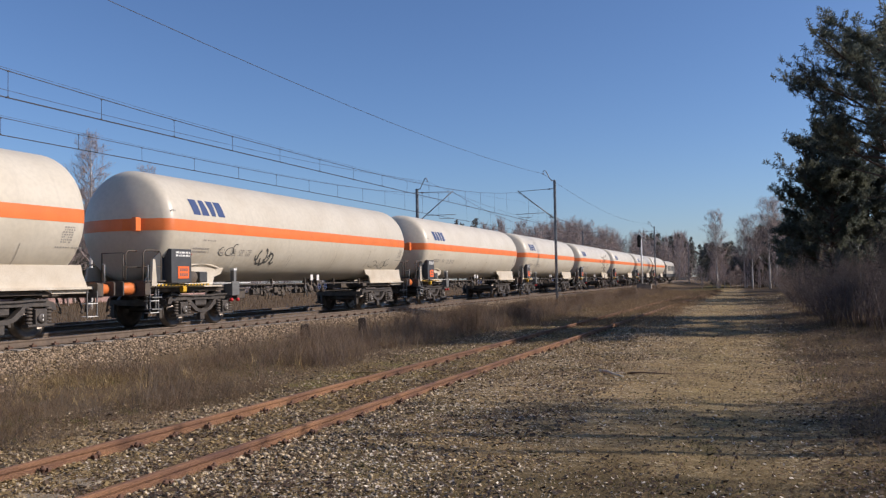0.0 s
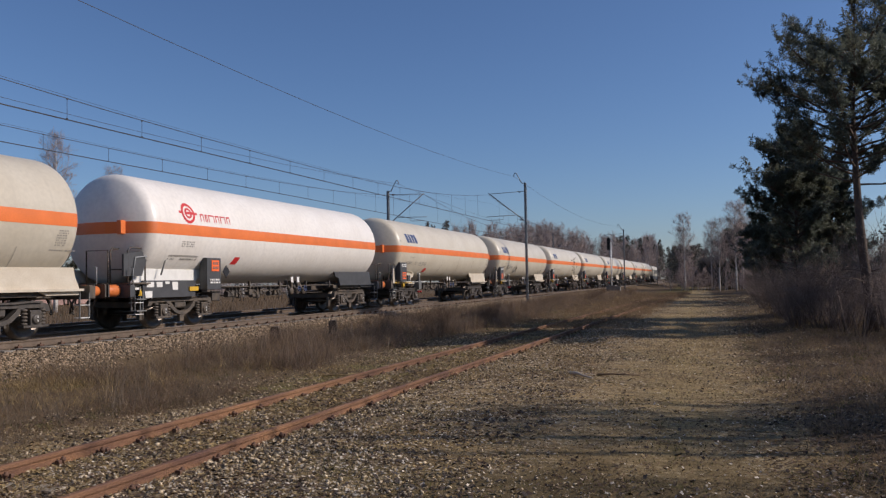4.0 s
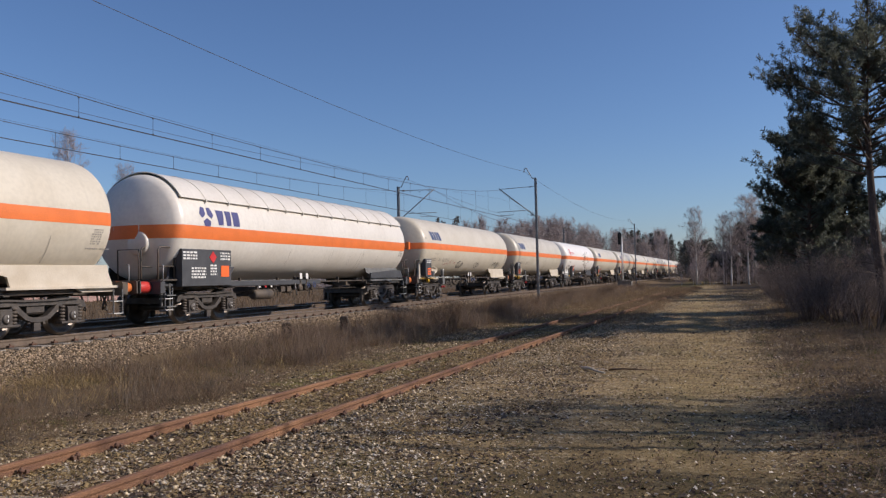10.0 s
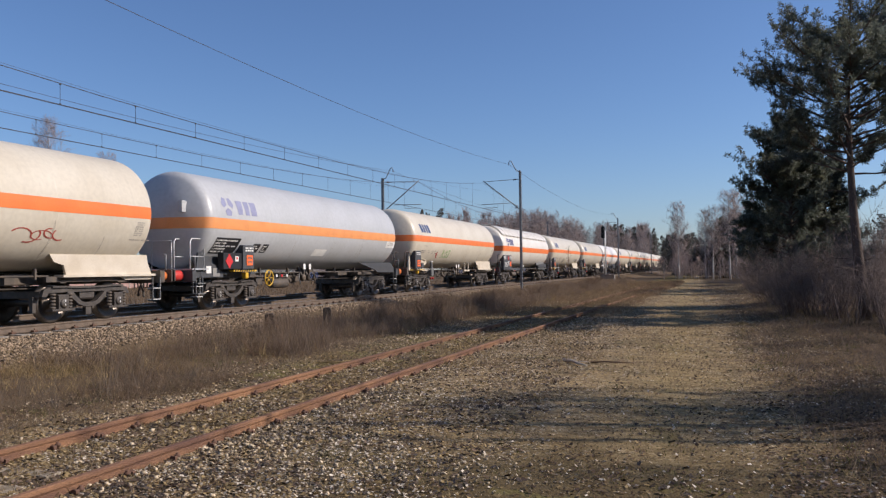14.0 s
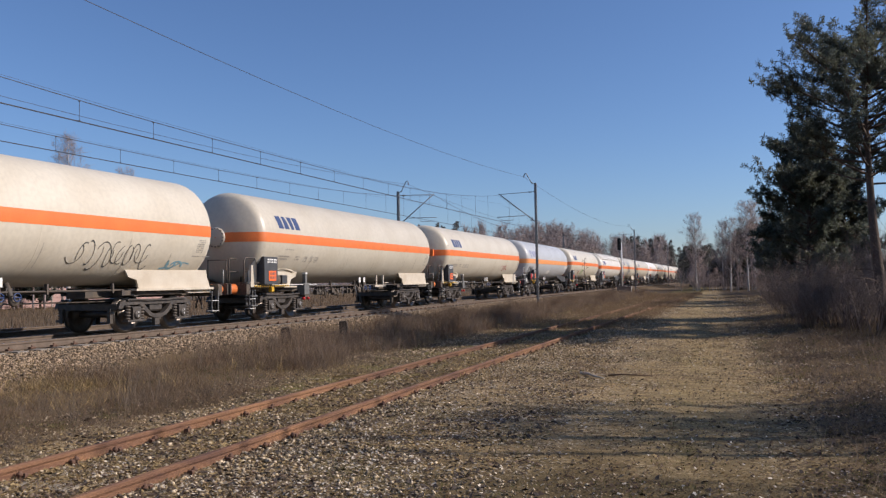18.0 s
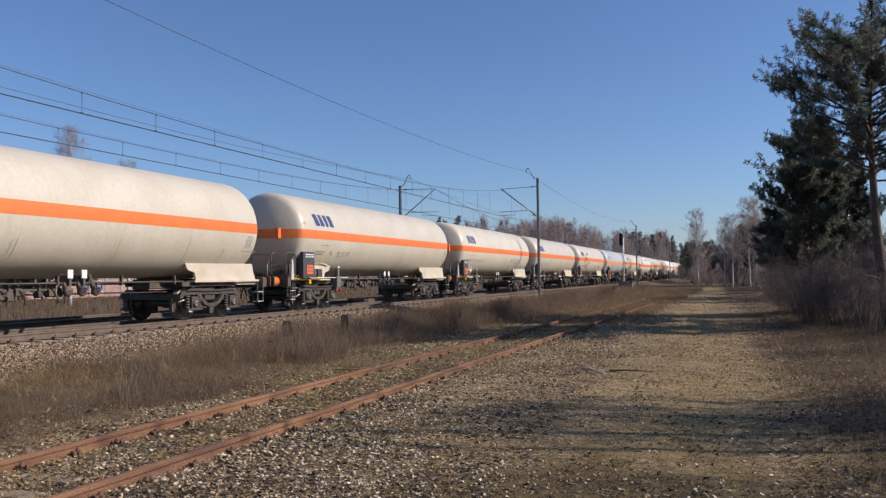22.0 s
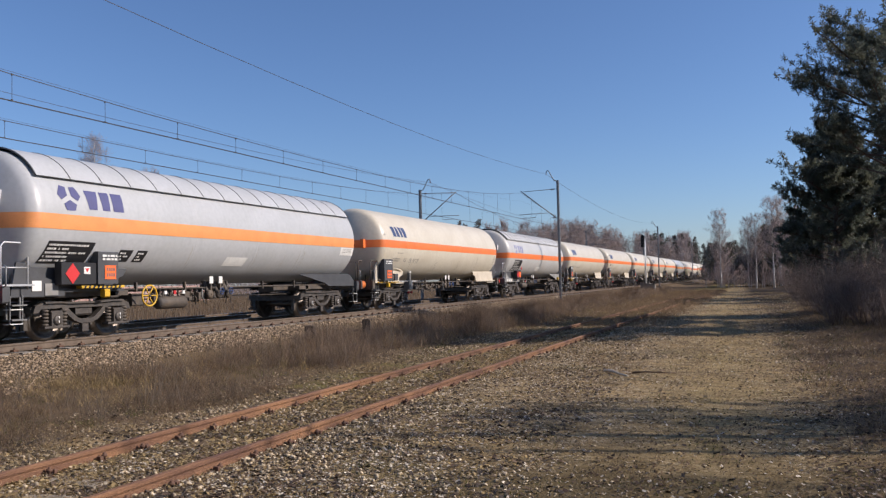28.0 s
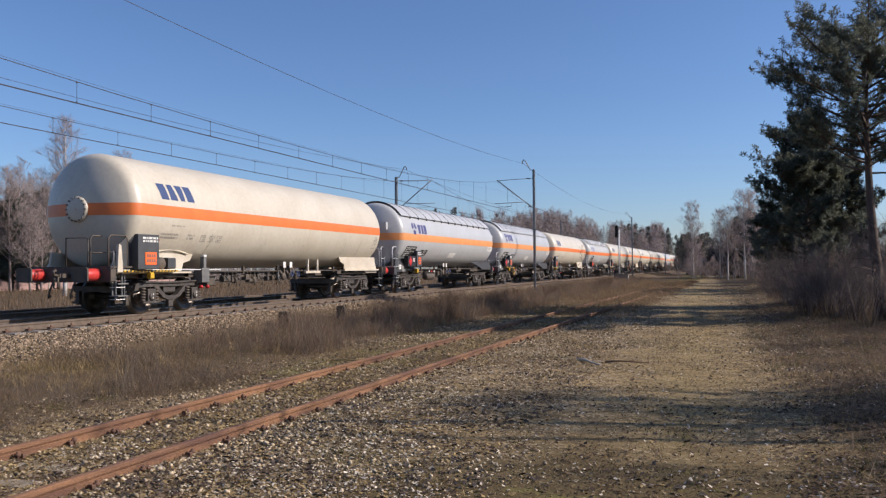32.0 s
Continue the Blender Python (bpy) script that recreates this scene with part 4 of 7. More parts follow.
def blades_logo(parent, mat, y, z, size=0.62):
    """Three broad blades and three blocks, as a company mark."""
    s = Shape()
    cy, cz, k = y + 0.36 * size, z + 0.36 * size, 0.46 * size
    for j in range(3):
        a = radians(-90 + 120 * j)
        pts = []
        for r, side in ((0.20, 0.0), (0.52, 0.72), (0.98, 0.50), (1.0, 0.0), (0.98, -0.50), (0.52, -0.72)):
            u, v = r * k, side * 0.80 * k
            pts.append((cy + u * math.cos(a) - v * math.sin(a), cz + u * math.sin(a) + v * math.cos(a)))
        s.add([(skin_x(v, 0.007), u, v) for u, v in pts], [(0, 1, 2, 3), (0, 3, 4, 5)])
    x = y + 1.05 * size
    h = 0.66 * size
    for wide, taper in ((0.56, 0.18), (0.44, 0.12), (0.52, 0.02)):
        wide *= size
        rows = []
        for i in range(6):
            z1 = z + h * i / 5
            cut = wide * taper * (1 - i / 5)
            rows.append([(skin_x(z1, 0.005), x + cut, z1), (skin_x(z1, 0.005), x + wide - cut, z1)])
        s.grid(rows, False)
        x += wide + 0.10 * size
    tagged(part("company_mark", s, mat, parent, "emblem of blades and blocks", fix=False), kind="stuff")


def ring_logo(parent, mat, y, z):
    """A red ring with a bar through it, and a row of thin blocks."""
    s = Shape()
    for r0, r1 in ((0.21, 0.29), (0.09, 0.15)):
        n = 28
        s.grid([[(skin_x(z + r * math.sin(k * math.tau / n), 0.006), y + r * math.cos(k * math.tau / n), z + r * math.sin(k * math.tau / n)) for r in (r0, r1)] for k in range(n + 1)], False)
    decal(s, y - 0.40, y - 0.27, z - 0.02, z + 0.05, n=1)
    decal(s, y - 0.13, y + 0.40, z - 0.03, z + 0.04, n=1)
    tagged(part("company_mark", s, mat, parent, "red ring emblem", fix=False), kind="stuff")
    t = Shape()
    x = y + 0.52
    for w in (0.17, 0.10, 0.28, 0.17, 0.26, 0.17):
        decal(t, x, x + 0.035, z - 0.20, z + 0.02, n=2)
        decal(t, x, x + w, z - 0.02, z + 0.02, n=1)
        decal(t, x + w - 0.03, x + w, z - 0.20, z + 0.02, n=2)
        x += w + 0.06
    tagged(part("company_mark", t, mat, parent, "row of thin red strokes", fix=False), kind="stuff")


def manhole(parent, half, mat):
    s = Shape().lathe([(-0.10, 0.02), (-0.10, 0.27), (-0.07, 0.33), (0.02, 0.33), (0.06, 0.30)], 26, "y")
    m = part("manhole", s, mat, parent, "round bolted manhole cover", at=pose(0, -half + 0.03, Z_TANK))
    b = Shape()
    for k in range(16):
        a = k * math.tau / 16
        b.box(0.30 * math.cos(a) - 0.018, 0.30 * math.cos(a) + 0.018, -0.125, -0.07, 0.30 * math.sin(a) - 0.018, 0.30 * math.sin(a) + 0.018)
    tagged(part("bolt", b, INK, m), kind="stuff")


def cream_wagon(length, ring=False, buffer_mat=None, paint=None):
    half, tank_half = length / 2, length / 2 - 0.90
    w = thing("tank_wagon", "cream gas tank wagon with an orange band and blue mark", "tank wagon", group="tank wagons of the train")
    paint = paint or CREAM
    tank_and_band(w, tank_half, paint, ORANGE)
    seams(w, tank_half, paint, (-4.2, -1.4, 1.4, 4.2))
    streaks(w, (-4.2, -1.4, 1.4, 4.2, 5.8), 3 if ring else 8)
    underframe(w, half, UNDER, UNDER)
    bogie(w, -half + 3.15, BOGIE)
    bogie(w, half - 3.15, BOGIE)
    buffers(w, half, buffer_mat or BUFFER_ORANGE, BUFFER_ORANGE)
    coupling(w, half)
    saddle(w, half - 4.35, half - 0.95, CREAM_FRAME, True)
    saddle(w, -half + 0.95, -half + 4.1, CREAM_FRAME, False)
    railing(w, half, UNDER)
    corner_steps(w, half)
    placard_box(w, -half + 1.42, DARKGREY)
    fin = Shape().plate([(-half + 0.85, 1.1), (-half + 1.05, 1.1), (-half + 1.02, 1.4), (-half + 0.98, 1.78), (-half + 0.90, 1.80)], 1.22, 1.30)
    part("end_bracket", fin, CREAM_FRAME, w)
    wing = Shape().plate([(-half + 0.98, 1.18), (-half + 1.42, 1.18), (-half + 1.42, 2.0), (-half + 1.30, 2.0), (-half + 1.02, 1.80)], 1.16, 1.19)
    part("side_plate", wing, DARKGREY, w)
    part("tie_down_hook", Shape().box(1.22, 1.34, -half + 2.0, -half + 2.14, 0.92, 1.09, c=0.03), YELLOW, w)
    part("sill_trim", Shape().box(1.21, 1.225, -half + 1.0, -half + 5.2, 1.145, 1.165), WHITEP, w, "thin white line along the frame")
    valve_station(w, 0.2, UNDER, CREAM_FRAME if ring else None)
    part("side_box", Shape().box(1.0, 1.26, -half + 2.78, -half + 3.10, 1.18, 1.48, c=0.03), DARKGREY, w)
    part("side_drum", Shape().lathe([(0.98, 0.01), (0.98, 0.17), (1.22, 0.17), (1.25, 0.14), (1.25, 0.01)], 18, "x", (0, -half + 2.56, 1.32)), UNDER, w, "round black drum on the frame")
    rim = Shape().tube([(1.09, -half + 2.3 + 1.5 * i / 12, 1.60 + 0.10 * math.sin(math.pi * i / 12)) for i in range(13)], 0.03, 6)
    part("saddle_rim", rim, CREAM_FRAME, w, "curved cream rim over the saddle")
    k = part("brake_cabinet", Shape().box(1.0, 1.26, -4.5, -4.16, 0.78, 1.20, c=0.02), MIDGREY, w, "small grey cabinet on the frame")
    part("stand", Shape().box(1.12, 1.24, -4.40, -4.28, 1.20, 1.52), MIDGREY, k)
    part("white_tip", Shape().box(1.11, 1.25, -4.41, -4.27, 1.52, 1.58), WHITEP, k)
    for d in (-4.5, -4.2):
        part("red_knob", Shape().lathe([(1.18, 0.005), (1.18, 0.05), (1.26, 0.05), (1.28, 0.005)], 10, "x", (0, d, 0.66)), RED, k, "red and white changeover knob")
    stripe_bar(w, -half + 1.05, -half + 3.1, 1.10, 1.15, 1.33)
    blocks_logo(w, BLUE, -half + 2.20, 3.02)
    y = -half + 2.7
    lines_of_marks(w, FAINT, y, y + 0.55, 2.32, 1, 3, 0.035)
    lines_of_marks(w, FAINT, y - 0.35, y + 0.35, 2.08, 2, 4)
    lines_of_marks(w, FAINT, y + 0.75, y + 1.05, 2.08, 2, 5)
    for d in (1.35, 1.75, 2.10):
        lines_of_marks(w, FAINT, y + d, y + d + 0.25, 2.10, 4, int(d * 100), 0.03)
    lines_of_marks(w, FAINT, half - 1.95, half - 1.62, 2.42, 7, 8, 0.032)
    lines_of_marks(w, FAINT, half - 2.05, half - 1.30, 1.98, 1, 9, 0.03)
    part("hazard_mark", decal(Shape(), -half + 2.22, -half + 2.36, 1.80, 1.96, 0.3), RED, w, "small red diamond mark", fix=False)
    if ring:
        manhole(w, tank_half, paint)
    else:
        part("signal_holder", Shape().box(0.66, 0.80, -tank_half - 0.06, -tank_half + 0.22, Z_TANK - 0.18, Z_TANK + 0.18, c=0.02), ORANGE, w, "orange signal holder on the tank end")
        lines_of_marks(w, FAINT, -tank_half + 0.5, -tank_half + 0.66, 3.05, 1, 11)
    return w


def data_panel(parent, y0, y1, z0, z1, lean, seed, rows, h):
    """A black panel on the tank's side with rows of white writing."""
    part("data_panel", decal(Shape(), y0, y1, z0, z1, lean), BLACK, parent, "black data panel", fix=False)
    rnd = random.Random(seed)
    s = Shape()
    step = (z1 - z0 - 0.06) / rows
    for i in range(rows):
        z = z1 - 0.04 - step * (i + 1) + step * 0.25
        y, end = y0 + 0.05 + lean * (z - z0), y0 + (y1 - y0) * rnd.uniform(0.45, 0.95) + lean * (z - z0)
        while y < end - 0.04:
            k = rnd.uniform(0.02, 0.07)
            decal(s, y, min(y + k, end), z, z + h, lean, 0.009, 1)
            y += k + 0.018 + (0.05 if rnd.random() < 0.2 else 0)
    tagged(part("lettering", s, WHITEP, parent, "rows of small unreadable white markings", fix=False), kind="stuff")


def diamond(parent, y, z, r, x, mat, label):
    return part("hazard_diamond", Shape().plate([(y - r, z), (y, z + r * 1.15), (y + r, z), (y, z - r * 1.15)], x, x + 0.012), mat, parent, label)


def grey_end(w, half, style):
    """Panels and plates over the rear bogie of a grey wagon."""
    placard_box(w, -half + 3.0, DARKGREY, 0.62, 1.22, 1.98)
    b = part("placard_box", Shape().box(1.20, 1.40, -half + 2.0, -half + 2.98, 1.22, 1.72, c=0.015), BLACK, w, "dark panel with a red diamond")
    diamond(b, -half + 2.30, 1.47, 0.20, 1.40, RED, "red hazard diamond")
    part("white_plate", Shape().box(1.40, 1.41, -half + 2.62, -half + 2.80, 1.46, 1.62), WHITEP, b)
    part("flag_mark", Shape().plate([(-half + 2.65, 1.59), (-half + 2.77, 1.59), (-half + 2.71, 1.50)], 1.41, 1.414), RED, b, "small red triangle")
    shift = 0.0 if style == "" else 0.2
    data_panel(w, -half + 1.55 + shift, -half + 2.85 + shift, 1.70, 2.18, 0.25, 15, 5, 0.04)
    data_panel(w, -half + 3.72, -half + 4.15, 1.76, 2.04, 0.25, 16, 3, 0.035)
    data_panel(w, -half + 4.3, -half + 4.65, 1.76, 2.04, 0.25, 17, 3, 0.035)
    skirt = Shape().plate([(-half + 0.9, 0.98), (-half + 2.3, 0.98), (-half + 2.3, 1.22), (-half + 1.75, 1.40), (-half + 1.35, 1.66), (-half + 1.05, 1.72)], 1.13, 1.18)
    part("end_skirt", skirt, DARKGREY, w, "curved dark end plate")
    part("cabinet_plate", Shape().box(1.18, 1.20, -half + 1.75, -half + 2.1, 1.0, 1.26), SILVER_FRAME, w, "small grey cover with a label")
    part("white_plate", Shape().box(1.185, 1.20, -half + 1.42, -half + 1.66, 1.10, 1.32), WHITEP, w, "small white label plate")
    part("tie_down_hook", Shape().box(1.20, 1.34, -half + 3.3, -half + 3.46, 0.92, 1.12, c=0.03), YELLOW, w)
    if style == "":
        handwheel(w, -half + 4.9, YELLOW)
        stripe_bar(w, -half + 2.6, -half + 3.9, 1.14, 1.20, 1.36)


def silver_end(w, half):
    """Panels over the rear bogie of the paler wagon: a tall data panel, a diamond and an orange plate."""
    data_panel(w, -half + 2.3, -half + 4.0, 1.66, 2.34, 0.20, 25, 6, 0.045)
    b = part("placard_box", Shape().box(1.20, 1.42, -half + 2.9, -half + 3.75, 1.16, 1.70, c=0.015), BLACK, w, "dark panel with two hazard plates")
    diamond(b, -half + 3.12, 1.43, 0.20, 1.42, RED, "red hazard diamond")
    part("hazard_plate", Shape().box(1.42, 1.432, -half + 3.36, -half + 3.72, 1.28, 1.60), PLACARD, b, "orange hazard plate")
    part("rear_skirt", Shape().plate([(-half + 0.95, 0.98), (-half + 4.2, 0.98), (-half + 4.2, 1.10), (-half + 2.0, 1.22), (-half + 1.4, 1.50), (-half + 1.15, 1.52)], 1.13, 1.18), SILVER_FRAME, w, "curved pale grey end plate")
    for d in (1.5, 1.9, 2.25):
        part("label_plate", Shape().box(1.18, 1.19, -half + d, -half + d + 0.24, 1.02, 1.14), WHITEP, w, "small white label")
    lines_of_marks(w, FAINT, half - 2.1, half - 1.3, 2.40, 2, 28, 0.04)
    diamond(w, -half + 4.45, 1.85, 0.12, 1.27, RED, "small red triangle mark")
    part("tie_down_hook", Shape().box(1.16, 1.30, half - 2.4, half - 2.22, 1.02, 1.24, c=0.03), YELLOW, w)


def grey_wagon(length, shield, paint, band, mark, white=False, skirt=None, style=""):
    half, tank_half = length / 2, length / 2 - 0.80
    label = "off-white gas tank wagon with a ribbed sun shield" if white else "light grey gas tank wagon with a pale orange band"
    w = thing("tank_wagon", label, "tank wagon", group="tank wagons of the train")
    tank_and_band(w, tank_half, paint, band, drop=-0.15 if white else -0.10, wide=0.185 if white else 0.165)
    seams(w, tank_half, paint, (-4.6, -1.9, 0.9, 3.6))
    streaks(w, (-1.9, 0.9, 2.4, 3.6, 5.0), 14)
    underframe(w, half, UNDER, DARKGREY, True)
    bogie(w, -half + 3.0, BOGIE)
    bogie(w, half - 3.0, BOGIE)
    buffers(w, half, BUFFER_RED, BUFFER_RED)
    coupling(w, half)
    if white:
        saddle(w, half - 4.6, half - 1.2, MIDGREY, True)
    saddle(w, -half + 1.2, -half + 4.3, DARKGREY, False)
    for sx in (-1, 1):
        ring = [(half - 4.3, 1.18), (half - 0.9, 1.18), (half - 1.15, 1.50), (half - 1.9, 1.52), (half - 4.3, 1.40)]
        if not white:
            ring = [(half - 4.7, 1.46), (half - 3.0, 1.16), (half - 2.7, 1.04), (half - 0.74, 1.02), (half - 0.74, 1.16), (half - 1.10, 1.42), (half - 1.35, 1.48)]
        part("skirt_plate", Shape().plate(ring, sx * 1.15 - 0.03, sx * 1.15 + 0.03), skirt or DARKGREY, w, "sloping grey skirt plate under the tank")
    railing(w, half, BRIGHT if not white else UNDER, 2.12)
    corner_steps(w, half)
    if shield:
        sun_shield(w, tank_half, paint, shield[0], shield[1], shield[2], white or style == "banded")
    blades_logo(w, mark, -half + (2.15 if white else 1.95 if style == "" else 2.40), 2.92 if style == "" and not white else 2.80, 0.66)
    if white:
        part("side_beam", Shape().box(0.98, 1.08, -half + 3.6, 0.6, 1.0, 1.17, c=0.02), DARKGREY, w, "long dark grey side beam")
        s = Shape().box(1.20, 1.42, -half + 1.35, -half + 3.6, 1.04, 2.08, c=0.015)
        b = part("placard_box", s, DARKGREY, w, "wide dark panel with white labels")
        part("hazard_plate", Shape().box(1.42, 1.432, -half + 3.1, -half + 3.48, 1.30, 1.62), PLACARD, b, "orange hazard plate")
        d = Shape().plate([(-half + 2.55, 1.86), (-half + 2.72, 2.03), (-half + 2.89, 1.86), (-half + 2.72, 1.69)], 1.42, 1.432)
        part("hazard_diamond", d, RED, b, "red hazard diamond")
        t = Shape()
        rnd = random.Random(5)
        for y0, y1, z0, n in ((-half + 1.4, -half + 2.0, 1.96, 3), (-half + 1.75, -half + 2.4, 1.52, 4), (-half + 2.6, -half + 2.9, 1.60, 4), (-half + 3.08, -half + 3.55, 1.96, 3)):
            for i in range(n):
                y = y0
                while y < y1:
                    q = rnd.uniform(0.04, 0.14)
                    t.box(1.42, 1.427, y, min(y + q, y1), z0 - i * 0.085, z0 - i * 0.085 + 0.05)
                    y += q + 0.04
        tagged(part("label_bar", t, WHITEP, b, "white printed labels"), kind="stuff")
        lines_of_marks(w, FAINT, half - 1.9, half - 1.5, 2.30, 3, 8, 0.05)
    else:
        if style == "silver":
            silver_end(w, half)
        else:
            grey_end(w, half, style)
            part("white_plate", decal(Shape(), half - 2.3, half - 1.35, 2.14, 2.42, 0.0), WHITEP, w, "white label plate", fix=False)
            lines_of_marks(w, FAINT, half - 2.15, half - 1.5, 2.34, 3, 18, 0.03, 0.008)
        part("white_plate", decal(Shape(), -0.45, 0.55, 1.70, 1.95, 0.25), WHITEP, w, "white label plate", fix=False)
        part("signal_holder", Shape().box(0.70, 0.84, -tank_half - 0.04, -tank_half + 0.22, Z_TANK + 0.2, Z_TANK + 0.55, c=0.02), paint, w)
        if style:
            hatch = Shape().lathe([(-0.08, 0.02), (-0.08, 0.34), (-0.05, 0.38), (0.10, 0.38)], 24, "y")
            part("manhole", hatch, DARKGREY, w, "round dark manhole cover", at=pose(-0.30, -tank_half + 0.06, 2.15))
    valve_station(w, -0.9, UNDER, None)
    if white:
        part("manhole", Shape().lathe([(-0.08, 0.02), (-0.08, 0.30), (-0.05, 0.34), (0.06, 0.34)], 24, "y"), paint, w, "round bolted manhole cover", at=pose(0.35, -tank_half + 0.10, 2.25))
    return w


def white_wagon(length):
    half, tank_half = length / 2, length / 2 - 0.85
    w = thing("tank_wagon", "clean white gas tank wagon with orange band and red mark", "tank wagon", group="tank wagons of the train")
    tank_and_band(w, tank_half, WHITE, ORANGE)
    underframe(w, half, UNDER, DARKGREY)
    bogie(w, -half + 3.0, UNDER)
    bogie(w, half - 3.0, UNDER)
    buffers(w, half, BUFFER_ORANGE, BUFFER_ORANGE)
    coupling(w, half)
    saddle(w, half - 4.4, half - 1.0, DARKGREY, True)
    saddle(w, -half + 1.0, -half + 4.1, WHITEP, False)
    railing(w, half, UNDER, 2.15)
    corner_steps(w, half)
    for sx in (-1, 1):
        side = Shape().box(sx * 1.18 - 0.03, sx * 1.18 + 0.03, -half + 1.2, -half + 3.4, 0.84, 1.30)
        part("skirt_plate", side, DARKGREY, w, "dark side plate with labels")
    for d, wide, z0, z1 in ((1.35, 0.28, 1.12, 1.26), (1.75, 0.22, 1.12, 1.26), (2.1, 0.16, 1.20, 1.27), (2.4, 0.22, 1.04, 1.26), (1.3, 0.26, 0.84, 1.02)):
        part("label_plate", Shape().plate([(-half + d, z0), (-half + d + wide, z0), (-half + d + wide, z1), (-half + d - 0.03, z1)], 1.21, 1.216), WHITEP, w, "small white label")
    part("end_cowl", Shape().plate([(-half + 0.50, 1.42), (-half + 1.17, 1.42), (-half + 1.47, 2.08), (-half + 1.40, 2.10), (-half + 0.50, 1.98)], 1.14, 1.20), DARKGREY, w, "slanted dark end plate")
    part("warning_triangle", Shape().plate([(-half + 1.02, 0.90), (-half + 1.20, 0.90), (-half + 1.11, 1.08)], 1.21, 1.218), YELLOW, w, "yellow warning triangle")
    cowl = Shape().tube([(1.22, -half + 0.8, 1.45), (1.22, -half + 0.9, 1.90), (1.22, -half + 2.15, 2.02), (1.22, -half + 1.9, 1.45)], 0.025, 6)
    part("end_rail", cowl, GALV, w)
    placard_box(w, -half + 3.65, DARKGREY, 0.66, 1.02, 1.95, 0.42)
    part("hazard_diamond", Shape().plate([(-half + 4.45, 1.55), (-half + 4.63, 1.74), (-half + 4.81, 1.55), (-half + 4.63, 1.36)], 1.40, 1.42), BLACK, w, "black diamond plate")
    part("striped_sill", Shape().box(1.20, 1.25, -half + 3.1, -half + 3.5, 1.0, 1.12), YELLOW, w)
    ring_logo(w, RED, -half + 2.8, 3.18)
    part("hazard_mark", decal(Shape(), 0 - 3.3, -3.0, 1.78, 2.0, 0.4), RED, w, "small red diamond mark", fix=False)
    y = -half + 2.5
    lines_of_marks(w, FAINT, y, y + 0.6, 2.35, 3, 3, 0.035)
    lines_of_marks(w, FAINT, y - 0.4, y + 0.9, 1.95, 2, 4, 0.05)
    part("signal_holder", Shape().box(0.70, 0.84, -tank_half - 0.04, -tank_half + 0.22, Z_TANK - 0.18, Z_TANK + 0.18, c=0.02), ORANGE, w, "orange signal holder on the tank end")
    valve_station(w, 0.6, UNDER, None)
    return w


def locomotive():
    w = thing("locomotive", "cream and dark grey goods locomotive at the head of the train", "locomotive")
    L = 16.0
    pale = material("cream_loco_paint", (0.50, 0.46, 0.38), 0.5, vary=0.25, scale=1.5)
    lower = [(-1.45, 0.95), (1.45, 0.95), (1.48, 1.2), (1.48, 1.55), (-1.48, 1.55), (-1.48, 1.2)]
    upper = [(-1.475, 1.55), (1.475, 1.55), (1.45, 3.0), (1.20, 3.55), (0.6, 3.80), (-0.6, 3.80), (-1.20, 3.55), (-1.45, 3.0)]
    part("lower_body", Shape().prism(lower, -L / 2 + 0.6, L / 2 - 0.6), DARKGREY, w, "dark grey lower body")
    part("upper_body", Shape().prism(upper, -L / 2 + 0.9, L / 2 - 0.9), pale, w, "cream upper body")
    for sy in (-1, 1):
        y0, y1 = sorted((sy * (L / 2 - 0.90), sy * (L / 2 - 0.62)))
        c = part("cab_front", Shape().box(-1.25, 1.25, y0, y1, 1.56, 3.40, c=0.06), pale, w)
        for x in (-0.62, 0.62):
            part("windscreen", Shape().box(x - 0.48, x + 0.48, sy * (L / 2 - 0.62) - 0.01, sy * (L / 2 - 0.62) + 0.01, 2.45, 3.20), BLACK, c, "dark windscreen")
    for y in (-6.6, 6.5):
        part("cab_window", Shape().box(1.44, 1.48, y - 0.4, y + 0.5, 2.35, 2.95), BLACK, w, "dark cab window")
    for y in (-3.6, -1.2, 1.2, 3.6):
        g = part("side_grille", Shape().box(1.45, 1.485, y - 0.8, y + 0.8, 2.05, 2.9), MIDGREY, w)
        for i in range(6):
            part("slat", Shape().box(1.485, 1.50, y - 0.75, y + 0.75, 2.10 + 0.13 * i, 2.16 + 0.13 * i), DARKGREY, g)
    for sy in (-1, 1):
        part("hand_rail", Shape().tube([(1.46, sy * 7.3, 1.3), (1.54, sy * 7.3, 1.35), (1.54, sy * 7.3, 2.6), (1.46, sy * 7.3, 2.65)], 0.02, 6), BRIGHT, w)
    bogie(w, -4.9, UNDER)
    bogie(w, 4.9, UNDER)
    part("fuel_tank", Shape().box(-1.3, 1.3, -2.4, 2.4, 0.45, 0.95, c=0.1), UNDER, w)
    buffers(w, L / 2, UNDER, UNDER)
    return w


# Front end of each tank along the line at the start, from the second wagon to the tail, then the first wagon
FRONTS = [119.2, 101.6, 84.0, 66.4, 49.23, 31.86, 14.22, -3.40, -20.19, -37.66, -55.13, -73.26, -90.73, -107.54, -125.02, -142.54, -159.92, -177.50, -195.03, -211.73, -229.15, -245.75, -262.71, 136.8]
LINEUP = ["cream"] * 7 + ["white"] + ["cream"] * 2 + ["ribbed", "ringed", "plain", "cream", "ringed"] + ["cream"] * 3 + ["silver", "cream", "shield", "bands", "last", "cream"]
LONG = {"cream": 17.5, "ringed": 17.5, "last": 17.5, "white": 16.83, "ribbed": 18.16, "plain": 16.83, "shield": 16.70, "silver": 16.70, "bands": 17.03}


